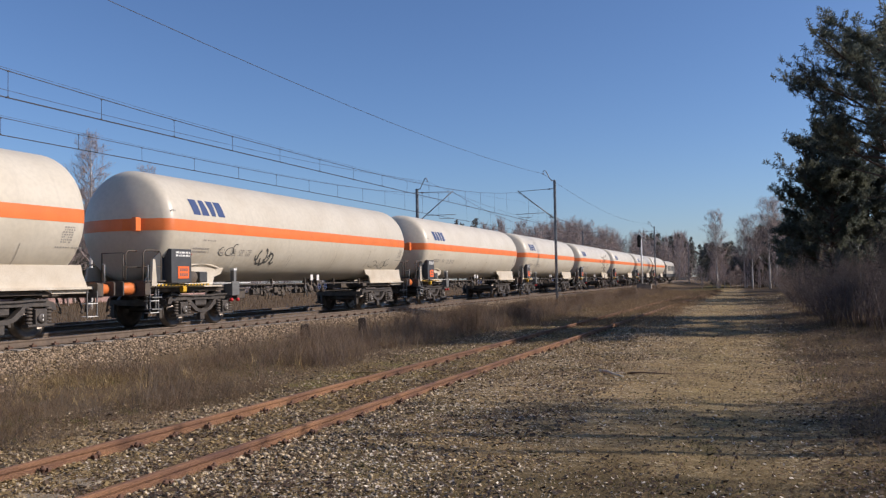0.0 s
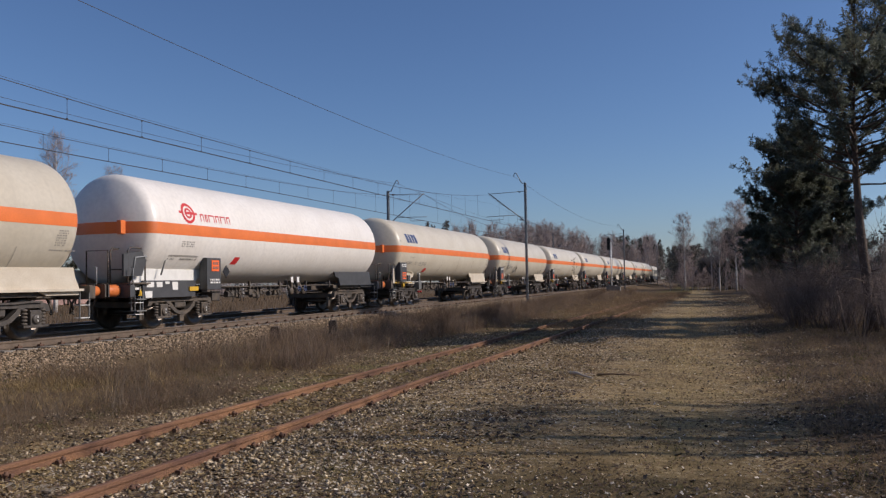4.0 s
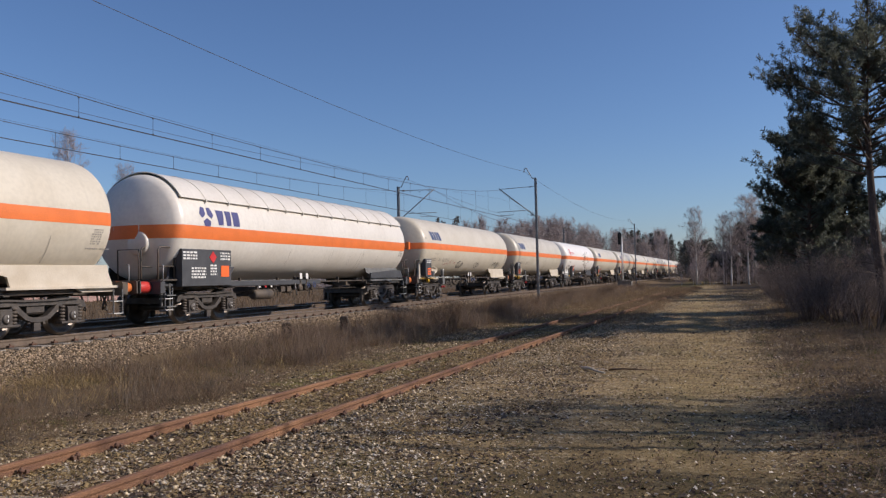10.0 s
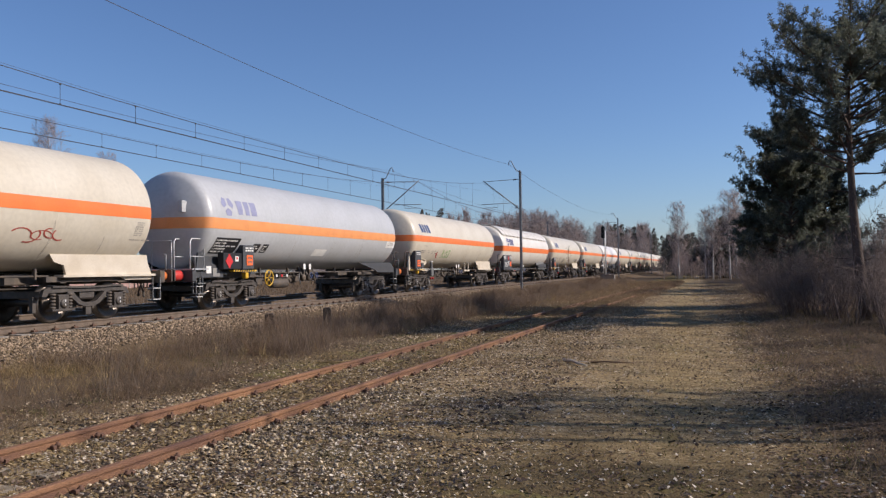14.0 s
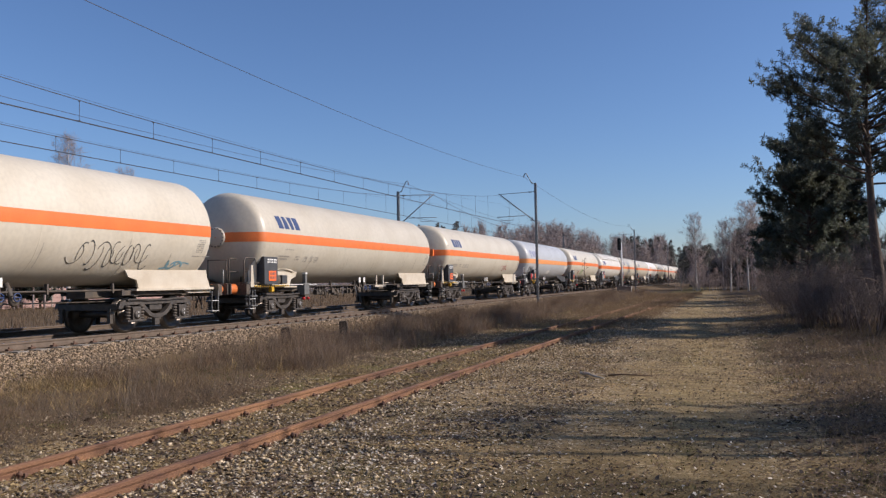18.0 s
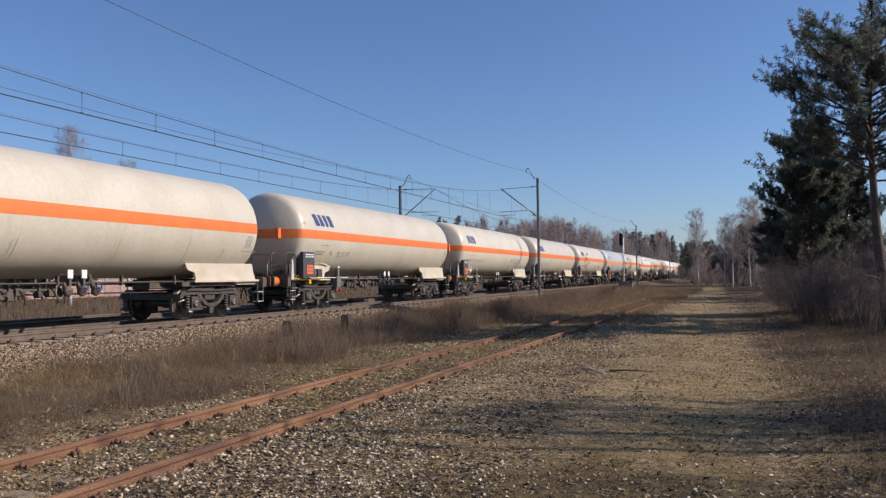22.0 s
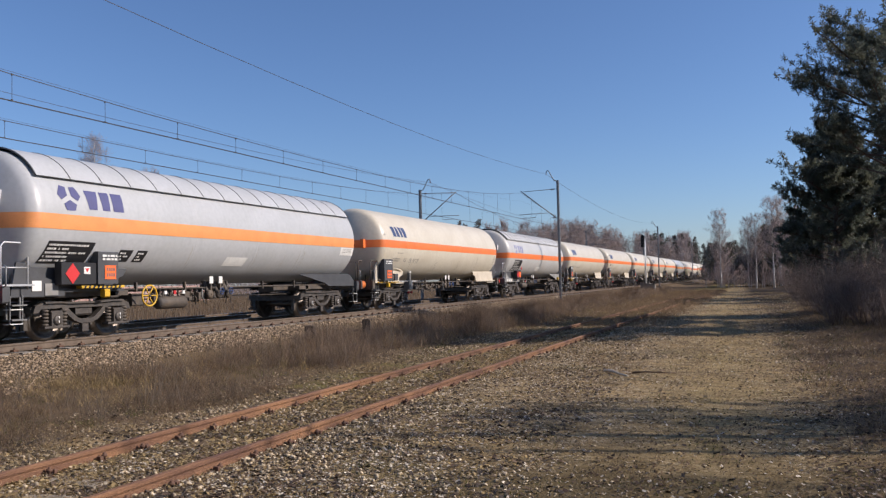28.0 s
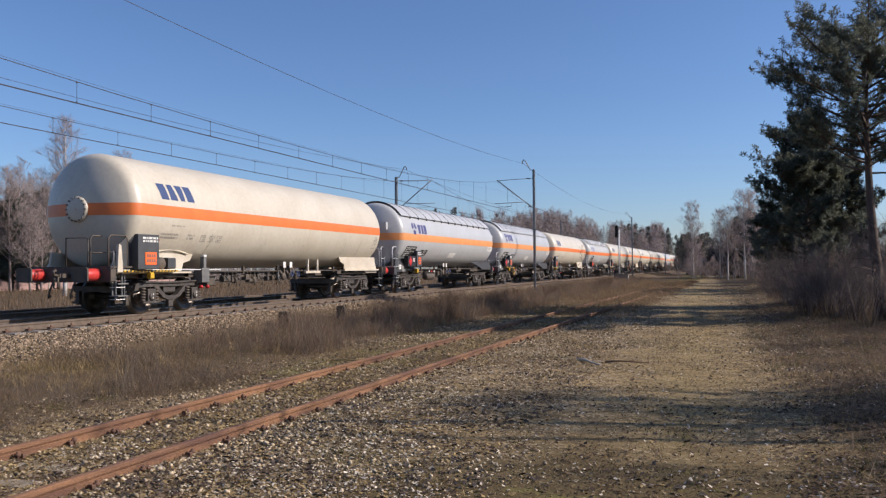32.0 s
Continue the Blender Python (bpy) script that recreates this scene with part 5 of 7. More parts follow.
def make(kind):
    n = LONG[kind]
    if kind == "cream":
        return cream_wagon(n)
    if kind == "ringed":
        return cream_wagon(n, True)
    if kind == "last":
        return cream_wagon(n, True, BUFFER_RED)
    if kind == "white":
        return white_wagon(n)
    if kind == "ribbed":
        return grey_wagon(n, (31, 14, OFFWHITE), OFFWHITE, ORANGE, INDIGO, True)
    if kind == "plain":
        return grey_wagon(n, None, GREY, PALE_ORANGE, FADED)
    if kind == "silver":
        return grey_wagon(n, (34, 17, MIDGREY), PALE_GREY, ORANGE, FADED, skirt=SILVER_FRAME, style="silver")
    if kind == "shield":
        return grey_wagon(n, (34, 15, MIDGREY), GREY, PALE_ORANGE, INDIGO)
    return grey_wagon(n, (34, 13, DARKGREY), GREY, PALE_ORANGE, INDIGO, style="banded")


def couple_up():
    train, first = [], {}
    for front, kind in zip(FRONTS, LINEUP):
        y = front + 0.97 - LONG[kind] / 2
        if kind in first:
            w = copy_thing(first[kind], pose(TRACK_X, y, RAIL_Z))
        else:
            w = first[kind] = make(kind)
            w.matrix_basis = pose(TRACK_X, y, RAIL_Z)
        train.append((w, y))
    loco = locomotive()
    loco.matrix_basis = pose(TRACK_X, 145.9, RAIL_Z)
    train.append((loco, 145.9))
    return train


TRAIN = couple_up()

# sprayed tags on single wagons
w = TRAIN[5][0]
scrawl(w, SPRAY, -5.2, -4.3, 1.95, 2.28, 1, 3)
scrawl(w, SPRAY, -3.4, -2.3, 1.72, 2.18, 2, 6, 0.05)
scrawl(w, SPRAY, 4.6, 6.2, 1.70, 2.0, 3, 4)
w = TRAIN[9][0]
scrawl(w, SPRAY, -2.2, -1.2, 1.68, 2.05, 4, 5, 0.06)
scrawl(w, SPRAY, 1.0, 1.9, 1.70, 2.0, 5, 4, 0.04)
scrawl(w, SPRAY, 4.6, 6.0, 1.68, 2.0, 6, 7, 0.05)
scrawl(w, SPRAY_RED, -4.6, -2.6, 1.80, 2.0, 7, 5, 0.03)
w = TRAIN[11][0]
tag_word(w, SPRAY_GREEN, "RiSE", -3.0, 1.78, 0.42, 0.015)
scrawl(w, SPRAY_GREEN, -2.9, -1.5, 1.66, 1.70, 8, 1, 0.03)
scrawl(w, SPRAY_RED, -4.0, -3.5, 1.80, 2.02, 9, 3, 0.09)
w = TRAIN[13][0]
scrawl(w, SPRAY_RED, 3.2, 4.5, 1.85, 2.15, 10, 5, 0.04)
w = TRAIN[15][0]
scrawl(w, SPRAY, 2.4, 5.0, 1.62, 2.30, 11, 12, 0.016)
scrawl(w, SPRAY_CYAN, 5.6, 6.6, 1.62, 1.85, 12, 4, 0.07)
w = TRAIN[6][0]
for y in (-3.78, -6.45):
    part("red_mark", decal(Shape(), y, y + 0.36, 1.64, 1.83, 0.45, 0.007), RED, w, "slanted red sticker", fix=False)


# ---- overhead line, signal, lineside ----
MASTS_Y = (-3.5, 54.5, 112.7, 171.0, 229.0)
MAST_X, MAST2_X = -12.9, -22.3


def mast(y, near):
    """A steel mast with its cantilever and the bracket of the feeder wire."""
    sx = -1 if near else 1
    x0 = MAST_X if near else MAST2_X
    cx = (TRACK_X if near else TRACK2_X) - x0
    z0 = lie(x0, y)
    top = (8.62 if near else 8.30) - z0
    t = thing("catenary_mast", "grey steel overhead-line mast with a slanted cantilever", "catenary mast", pose(x0, y, z0), group="catenary masts")
    s = Shape()
    for sy in (-1, 1):
        s.box(-0.07, 0.07, sy * 0.10 - 0.012, sy * 0.10 + 0.012, -0.3, top)
        s.box(-0.07, -0.055, sy * 0.10 - 0.05 * (sy > 0), sy * 0.10 + 0.05 * (sy < 0), -0.3, top)
        s.box(0.055, 0.07, sy * 0.10 - 0.05 * (sy > 0), sy * 0.10 + 0.05 * (sy < 0), -0.3, top)
    for k in range(int(top / 0.5)):
        s.box(-0.071, 0.071, -0.10, 0.10, 0.3 + 0.5 * k, 0.36 + 0.5 * k)
    s.box(-0.05, 0.05, -0.09, 0.09, top - 0.04, top + 0.04)
    part("post", s, GALV, t)
    part("footing", Shape().box(-0.3, 0.3, -0.3, 0.3, -0.6, 0.12, c=0.03), CONCRETE, t)
    zr = RAIL_Z - z0
    zm, zl = zr + 7.35, zr + 5.22
    a = Shape().tube([(0, 0, zl), (cx, 0, zm)], 0.035, 8)
    a.tube([(0, 0, zm + 0.02), (cx * 0.94, 0, zm - 0.05)], 0.02, 6)
    a.tube([(0, 0, zl - 0.06), (0, 0, zl + 0.06)], 0.11, 8)
    arm = part("cantilever", a, GALV, t)
    i = Shape()
    for zz, xx in ((zm + 0.0, cx * 0.12), (zl + 0.16, cx * 0.09)):
        for k in range(4):
            i.lathe([(xx + sx * 0.05 * k - 0.018, 0.02), (xx + sx * 0.05 * k, 0.065), (xx + sx * 0.05 * k + 0.018, 0.02)], 10, "x", (0, 0, zz))
    part("insulator", i, INSUL, arm)
    r = Shape().tube([(cx * 0.28, 0, zl + 0.50), (cx * 1.06, 0, zl + 0.46)], 0.022, 6)
    r.tube([(cx * 0.60, 0, zl + 0.46), (cx * 0.62, 0, zl + 0.22), (cx * 1.0, 0.05, zl + 0.21)], 0.016, 6)
    part("registration_arm", r, GALV, arm)
    b = Shape().tube([(0, 0, top - 0.02), (sx * 0.25, 0, top + 0.02), (sx * 0.45, 0, top + 0.40), (sx * 0.62, 0, top + 0.72), (sx * 0.72, 0, top + 0.76), (sx * 0.80, 0, top + 0.62)], 0.03, 6)
    br = part("feeder_bracket", b, GALV, t)
    k = Shape()
    for j in range(3):
        k.lathe([(top + 0.46 + 0.05 * j, 0.02), (top + 0.48 + 0.05 * j, 0.05), (top + 0.50 + 0.05 * j, 0.02)], 10, "z", (sx * 0.80, 0, 0))
    part("insulator", k, INSUL, br)
    return t


for y in MASTS_Y:
    mast(y, True)
    mast(y - 2.4, False)


def hang(u, top, sag=1.38):
    """Height of the carrier wire at u of its span."""
    return top - sag * (1 - abs(2 * u - 1) ** 2.6)


def overhead(cx, off, name):
    """Contact wire, sagging messenger wire and droppers of one track."""
    t = thing(name, "dark overhead contact line with sagging carrier wire", "overhead wire", kind="structure")
    contact, carrier = RAIL_Z + 5.41, RAIL_Z + 7.24
    part("contact_wire", Shape().tube([(cx, y, contact) for y in range(-80, 500, 20)], 0.0105, 4), WIRE, t)
    part("contact_wire", Shape().tube([(cx - 0.05, y, contact) for y in range(-80, 500, 20)], 0.0105, 4), WIRE, t)
    ends = [-61.5 + off, -3.5 + off, 54.5 + off, 112.7 + off, 171 + off, 229 + off, 287 + off, 345 + off]
    pts = []
    for a, b in zip(ends, ends[1:]):
        for k in range(14):
            u = k / 14
            pts.append((cx, a + (b - a) * u, hang(u, carrier)))
    part("carrier_wire", Shape().tube(pts, 0.012, 4), WIRE, t)
    for a, b in zip(ends[1:4], ends[2:4]):
        for k in range(1, 21):
            u = k / 21
            z = hang(u, carrier)
            y = a + (b - a) * u
            d = Shape().tube([(cx, y, z), (cx, y, contact)], 0.006, 4)
            d.box(cx - 0.012, cx + 0.012, y - 0.02, y + 0.02, z - 0.03, z + 0.015)
            d.box(cx - 0.012, cx + 0.012, y - 0.02, y + 0.02, contact - 0.015, contact + 0.03)
            part("dropper", d, WIRE, t)
    aux = []
    for a, b in zip(ends, ends[1:]):
        for k in range(8):
            u = k / 8
            aux.append((cx + 0.15, a + (b - a) * u, carrier - 0.62 - 4 * 0.75 * u * (1 - u)))
    part("stitch_wire", Shape().tube(aux, 0.004, 4), WIRE, t)


overhead(TRACK_X, 0.0, "near_overhead_line")
overhead(TRACK2_X, -2.4, "far_overhead_line")


def feeder(x, off, z):
    pts = []
    ends = [-61.5 + off, -3.5 + off, 54.5 + off, 112.7 + off, 171 + off, 229 + off]
    for a, b in zip(ends, ends[1:]):
        for k in range(14):
            u = k / 14
            pts.append((x, a + (b - a) * u, z - 4 * 0.88 * u * (1 - u)))
    ob = part("feeder_wire", Shape().tube(pts, 0.009, 4), WIRE)
    tagged(ob, "single dark feeder wire sagging between masts", "overhead wire", kind="structure")


feeder(MAST_X - 0.80, 0.0, 9.14)
feeder(MAST2_X + 0.80, -2.4, 8.80)


def signal():
    x, y = -12.95, 98.5
    z0 = lie(x, y)
    t = thing("railway_signal", "black colour-light signal head on a pale post", "railway signal", pose(x, y, z0))
    part("post", Shape().tube([(0.12, 0, -0.2), (0.12, 0, 6.3 - z0)], 0.08, 12), WHITEP, t, "pale painted post")
    h = part("signal_head", Shape().prism([(-0.32, 5.1), (0.06, 5.1), (0.08, 5.2), (0.08, 6.45), (-0.13, 6.62), (-0.34, 6.45), (-0.34, 5.2)], -0.16, 0.0), BLACK, t)
    for k in range(3):
        part("lens_hood", Shape().lathe([(-0.36, 0.12), (-0.16, 0.13), (-0.16, 0.02)], 14, "y", (-0.13, 0, 5.35 + 0.42 * k)), BLACK, h)
    part("footing", Shape().box(-0.5, 0.6, -0.4, 0.4, -0.3, 0.75, c=0.04), CONCRETE, t)
    lad = Shape()
    for sx in (-0.05, 0.25):
        lad.tube([(sx, 0.2, 0), (sx, 0.2, 5.2)], 0.015, 5)
    for k in range(16):
        lad.tube([(-0.05, 0.2, 0.3 + 0.3 * k), (0.25, 0.2, 0.3 + 0.3 * k)], 0.01, 4)
    part("ladder", lad, GALV, t)
    b = thing("relay_box", "low pale concrete relay box by the signal", "relay box", pose(-12.2, 97.0, lie(-12.2, 97)))
    part("body", Shape().box(-0.6, 0.6, -0.4, 0.4, -0.1, 0.75, c=0.05), CONCRETE, b)
    part("lid", Shape().box(-0.65, 0.65, -0.45, 0.45, 0.75, 0.82), CONCRETE, b)


signal()
for px, py in ((-12.3, 20.4), (-12.3, 24.0)):
    z = lie(px, py)
    p = thing("marker_post", "short dark weathered post among dry weeds", "post", pose(px, py, z, 3, -4, 20), group="lineside posts")
    part("shaft", Shape().prism([(-0.14, -0.3), (0.14, -0.3), (0.13, 0.42), (0.09, 0.47), (-0.09, 0.47), (-0.13, 0.42)], -0.12, 0.12), TIMBER, p)


FENCE = material("faded_pink_concrete", (0.42, 0.27, 0.23), 0.85, vary=0.25, scale=1.5, bump=0.3, per_object=0.1)
SHED = material("pale_rendered_wall", (0.48, 0.48, 0.47), 0.85, vary=0.2, scale=1.0)


def fence():
    """A precast fence beyond the tracks."""
    t = thing("panel_fence", "long faded pink concrete panel fence", "fence", pose(-62, 34, 0.1, 0, 0, 4))
    panel, post = None, None
    for k in range(20):
        m = pose(0, 2.5 * k, 0)
        if panel is None:
            s = Shape()
            for i in range(4):
                s.box(-0.04, 0.04, 0.08, 2.42, 0.47 * i, 0.47 * i + 0.455, c=0.01)
            panel = part("fence_panel", s, FENCE, t, at=m)
            post = part("fence_post", Shape().box(-0.08, 0.08, -0.08, 0.08, -0.3, 2.0, c=0.02), CONCRETE, t, at=m)
        else:
            again(panel, m, t)
            again(post, m, t)


def shed():
    t = thing("low_shed", "pale low building behind bare trees", "building", pose(22, 78, 0.1, 0, 0, -12))
    part("wall", Shape().box(-9, 9, -3, 3, -0.2, 2.7), SHED, t)
    part("roof", Shape().prism([(-9.4, 2.7), (9.4, 2.7), (9.4, 2.85), (-9.4, 2.85)], -3.5, 3.5), DARKGREY, t)
    for k in range(6):
        part("window", Shape().box(-7.9 + 2.9 * k, -6.7 + 2.9 * k, -3.03, -2.99, 0.9, 2.0), BLACK, t, "dark window")
        part("pier", Shape().box(-6.35 + 2.9 * k, -6.05 + 2.9 * k, -3.12, -3.0, -0.2, 2.7), SHED, t)


fence()
shed()


# ---- stones ----
GEN = np.random.default_rng(7)
TABLE_X, TABLE_Y = np.arange(-26.0, 12.01, 0.2), np.arange(-6.0, 130.01, 0.4)
TABLE = np.array([[lie(float(x), float(y)) for x in TABLE_X] for y in TABLE_Y])


def lie_of(x, y):
    """Heights of many points, from a table of the ground."""
    i = np.clip((x - TABLE_X[0]) / 0.2, 0, len(TABLE_X) - 2)
    j = np.clip((y - TABLE_Y[0]) / 0.4, 0, len(TABLE_Y) - 2)
    a, b = i.astype(int), j.astype(int)
    u, v = i - a, j - b
    return TABLE[b, a] * (1 - u) * (1 - v) + TABLE[b, a + 1] * u * (1 - v) + TABLE[b + 1, a] * (1 - u) * v + TABLE[b + 1, a + 1] * u * v


def patchy(x, y, size, seed):
    """A smooth random field between 0 and 1."""
    total = np.zeros_like(x)
    g = np.random.default_rng(seed)
    for k in range(7):
        a, f, p = g.uniform(0, math.tau), g.uniform(0.5, 1.8) * math.tau / size, g.uniform(0, math.tau)
        total += np.sin((x * math.cos(a) + y * math.sin(a)) * f + p)
    return 1 / (1 + np.exp(-total * 0.9))


def off_path(x, y, least):
    """From least on the trodden path to 1 beside it."""
    return least + (1 - least) * np.clip((np.abs(x + 0.25 + 0.034 * y) - 0.7 - 0.9 * patchy(x, y, 1.5, 19)) / 0.9, 0, 1)


def turns(n, tilt):
    """Random turning matrices: any way round, tilted by up to so many radians."""
    a, b, c = GEN.uniform(0, math.tau, n), GEN.uniform(-tilt, tilt, n), GEN.uniform(-tilt, tilt, n)
    z, o, e = np.zeros(n), np.zeros(n), np.ones(n)
    rz = np.array([[np.cos(a), -np.sin(a), z], [np.sin(a), np.cos(a), z], [z, z, e]]).transpose(2, 0, 1)
    rx = np.array([[e, z, z], [z, np.cos(b), -np.sin(b)], [z, np.sin(b), np.cos(b)]]).transpose(2, 0, 1)
    ry = np.array([[np.cos(c), z, np.sin(c)], [z, e, z], [-np.sin(c), z, np.cos(c)]]).transpose(2, 0, 1)
    return rz @ rx @ ry


def stones(name, label, x, y, size, mat, sink=0.3, lift=0.0):
    n = len(x)
    v = np.array([(1, 0.2, 0.1), (-1, -0.1, 0), (0.1, 1, -0.1), (0, -1, 0.15), (0.35, 0.3, 0.75), (-0.3, -0.35, 0.72), (0, 0, -0.7)])
    f = np.array([(0, 2, 4), (2, 1, 5), (2, 5, 4), (1, 3, 5), (3, 0, 4), (3, 4, 5), (2, 0, 6), (1, 2, 6), (3, 1, 6), (0, 3, 6)])
    s = size[:, None] * GEN.uniform(0.65, 1.25, (n, 3)) * np.array([1.0, 0.8, 0.7])
    p = v[None] * (1 + GEN.uniform(-0.18, 0.18, (n, 7, 3))) * s[:, None, :]
    p = np.einsum("nij,nkj->nki", turns(n, 0.6), p)
    p += np.stack([x, y, lie_of(x, y) + size * (0.5 - sink) + lift], 1)[:, None, :]
    faces = f[None] + 7 * np.arange(n)[:, None, None]
    ob = new(name, quick(name, p.reshape(-1, 3), faces.reshape(-1, 3), mat))
    return tagged(ob, label, "gravel", kind="stuff")


def scatter(n, x0, x1, y0, y1, power=1.0):
    """Points, thicker towards y0 where power is over 1."""
    return GEN.uniform(x0, x1, n), y0 + (y1 - y0) * GEN.uniform(0, 1, n) ** power


def build_stones():
    x, y = scatter(92000, -14.75, -11.6, 1.0, 60, 1.7)
    keep = (x < -12.9 + 0.7 * (GEN.random(len(x)) - 0.5)) | (patchy(x, y, 6, 3) > 0.75) & (GEN.random(len(x)) < 0.4)
    keep &= ~((y > 21.5) & (x > -13.6) & (GEN.random(len(x)) < 0.8))
    x, y = x[keep], y[keep]
    stones("ballast_stone", "pale sharp-edged ballast stones beside the rails", x, y, (0.017 + 0.026 * GEN.random(len(x)) ** 1.6) * (1 + y / 90), STONE)
    x, y = scatter(9000, -16.2, -14.9, 1.0, 45, 1.4)
    stones("ballast_stone", "dusty ballast stones between the rails", x, y, GEN.uniform(0.025, 0.05, len(x)), BALLAST_BED, lift=0.03)
    x, y = scatter(60000, -9.2, 2.2, 4.2, 30, 1.9)
    near = np.exp(-((x - siding_x(0) - 0.01 * y) / 1.9) ** 2) + 0.55 * (patchy(x, y, 5, 11) > 0.55) * np.clip((-0.3 - x) / 1.8, 0, 1)
    near *= np.where(np.abs(x - siding_x(0) - 0.01 * y) < 0.66, 0.35, 1.0)
    keep = GEN.random(len(x)) < near * (0.25 + 0.75 * patchy(x, y, 2.2, 5)) + 0.03
    x, y = x[keep], y[keep]
    stones("gravel", "pale grey gravel strewn round the siding", x, y, 0.010 + 0.030 * GEN.random(len(x)) ** 1.8 * np.clip(1.15 - np.abs(x - siding_x(0)) / 6, 0.4, 1), STONE_GREY, 0.2)
    x, y = scatter(26000, -8.5, 2.0, 18, 75, 1.5)
    keep = GEN.random(len(x)) < (0.12 + 0.88 * patchy(x, y, 3.2, 14) ** 2) * off_path(x, y, 0.3)
    x, y = x[keep], y[keep]
    stones("gravel", "scattered stones on the open ground further along", x, y, GEN.uniform(0.012, 0.035, len(x)) * (1 + y / 120), STONE_GREY, 0.1)
    x, y = scatter(120000, -9.2, 2.4, 4.2, 24, 2.0)
    near = np.where(np.abs(x - siding_x(0) - 0.01 * y) < 0.66, 0.45, 1.0) * 0.8 * np.exp(-((x - siding_x(0) - 0.01 * y) / 2.1) ** 2) + 0.4 * patchy(x, y, 4, 15) * np.clip((-0.6 - x) / 1.8, 0, 1) + 0.06
    keep = GEN.random(len(x)) < near * (0.3 + 0.7 * patchy(x, y, 1.6, 6))
    x, y = x[keep], y[keep]
    stones("fine_gravel", "fine gravel and grit on the open ground", x, y, GEN.uniform(0.005, 0.014, len(x)), STONE_GREY, 0.1)


build_stones()

# ---- dry grass and weeds ----
STRAW = material("bleached_straw", (0.44, 0.325, 0.16), 0.9, vary=0.3, scale=1.2, island=0.4, spec=0.1, through_light=0.25)
WEED = material("dead_weed_stalk", (0.265, 0.188, 0.113), 0.95, vary=0.3, scale=0.8, island=0.4, spec=0.1, second=(0.25, 0.175, 0.115), through_light=0.55)
DARK_STEM = material("rotted_dark_stem", (0.085, 0.06, 0.045), 0.95, vary=0.3, scale=1.2, island=0.4, spec=0.1)
PALE_CHIP = material("bleached_chip", (0.62, 0.54, 0.42), 0.9, vary=0.2, scale=1.2, island=0.4, spec=0.1)
WEED_GREY = material("greyed_dead_weed", (0.27, 0.215, 0.155), 0.95, vary=0.3, scale=0.9, island=0.45, spec=0.1, second=(0.20, 0.16, 0.125), through_light=0.5)
WEED_RED = material("reddish_dead_weed", (0.29, 0.215, 0.155), 0.95, vary=0.3, scale=1.0, island=0.35, spec=0.1, through_light=0.5)
MOSS = material("dull_green_grass", (0.135, 0.135, 0.042), 0.95, vary=0.3, scale=1.2, island=0.35, spec=0.1, through_light=0.25)
TWIG = material("brown_twig_bark", (0.245, 0.19, 0.155), 0.9, vary=0.3, scale=3, island=0.35, spec=0.1)
# paler than TWIG: distance haze is mixed into the purple-grey bark colour
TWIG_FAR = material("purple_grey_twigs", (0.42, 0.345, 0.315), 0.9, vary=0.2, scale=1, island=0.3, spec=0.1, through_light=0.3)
BIRCH = material("white_birch_bark", (0.78, 0.75, 0.70), 0.8, vary=0.5, scale=3, fine=14, second=(0.30, 0.27, 0.24), stretch=(1, 1, 3))
BARK = material("pine_bark", (0.13, 0.09, 0.066), 0.9, vary=0.5, scale=5, fine=25, second=(0.085, 0.06, 0.045), bump=0.8, stretch=(2, 2, 0.6))
# lightened and cooled, standing in for haze in front of the crowns
NEEDLE = material("dark_pine_needles", (0.122, 0.148, 0.122), 0.5, vary=0.2, scale=0.7, island=0.35, spec=0.7, second=(0.13, 0.132, 0.085), through_light=0.6)
# base lightened to stand in for haze over the far conifers
SPRUCE = material("deep_green_needles", (0.115, 0.12, 0.10), 0.8, vary=0.3, scale=0.5, island=0.4, spec=0.3, second=(0.14, 0.125, 0.11), through_light=0.45)


def blades(name, label, x, y, h, mat, width=0.006, lean=0.35, z=None, category="grass"):
    """Many single stalks, each bent once."""
    n = len(x)
    a, d = GEN.uniform(0, math.tau, n), GEN.uniform(0, math.tau, n)
    k = h * GEN.uniform(0, lean, n)
    side = np.stack([np.cos(a), np.sin(a), np.zeros(n)], 1) * (np.asarray(width) * GEN.uniform(0.6, 1.4, n))[:, None]
    base = np.stack([x, y, (lie_of(x, y) if z is None else z) - 0.01], 1)
    mid = base + np.stack([k * 0.3 * np.cos(d), k * 0.3 * np.sin(d), h * 0.55], 1)
    tip = base + np.stack([k * np.cos(d), k * np.sin(d), h * GEN.uniform(0.85, 1.0, n)], 1)
    p = np.stack([base - side, base + side, mid + side * 0.8, mid - side * 0.8, tip + side * 0.25, tip - side * 0.25], 1)
    f = np.array([(0, 1, 2, 3), (3, 2, 4, 5)])[None] + 6 * np.arange(n)[:, None, None]
    ob = new(name, quick(name, p.reshape(-1, 3), f.reshape(-1, 4), mat))
    return tagged(ob, label, category, kind="stuff")


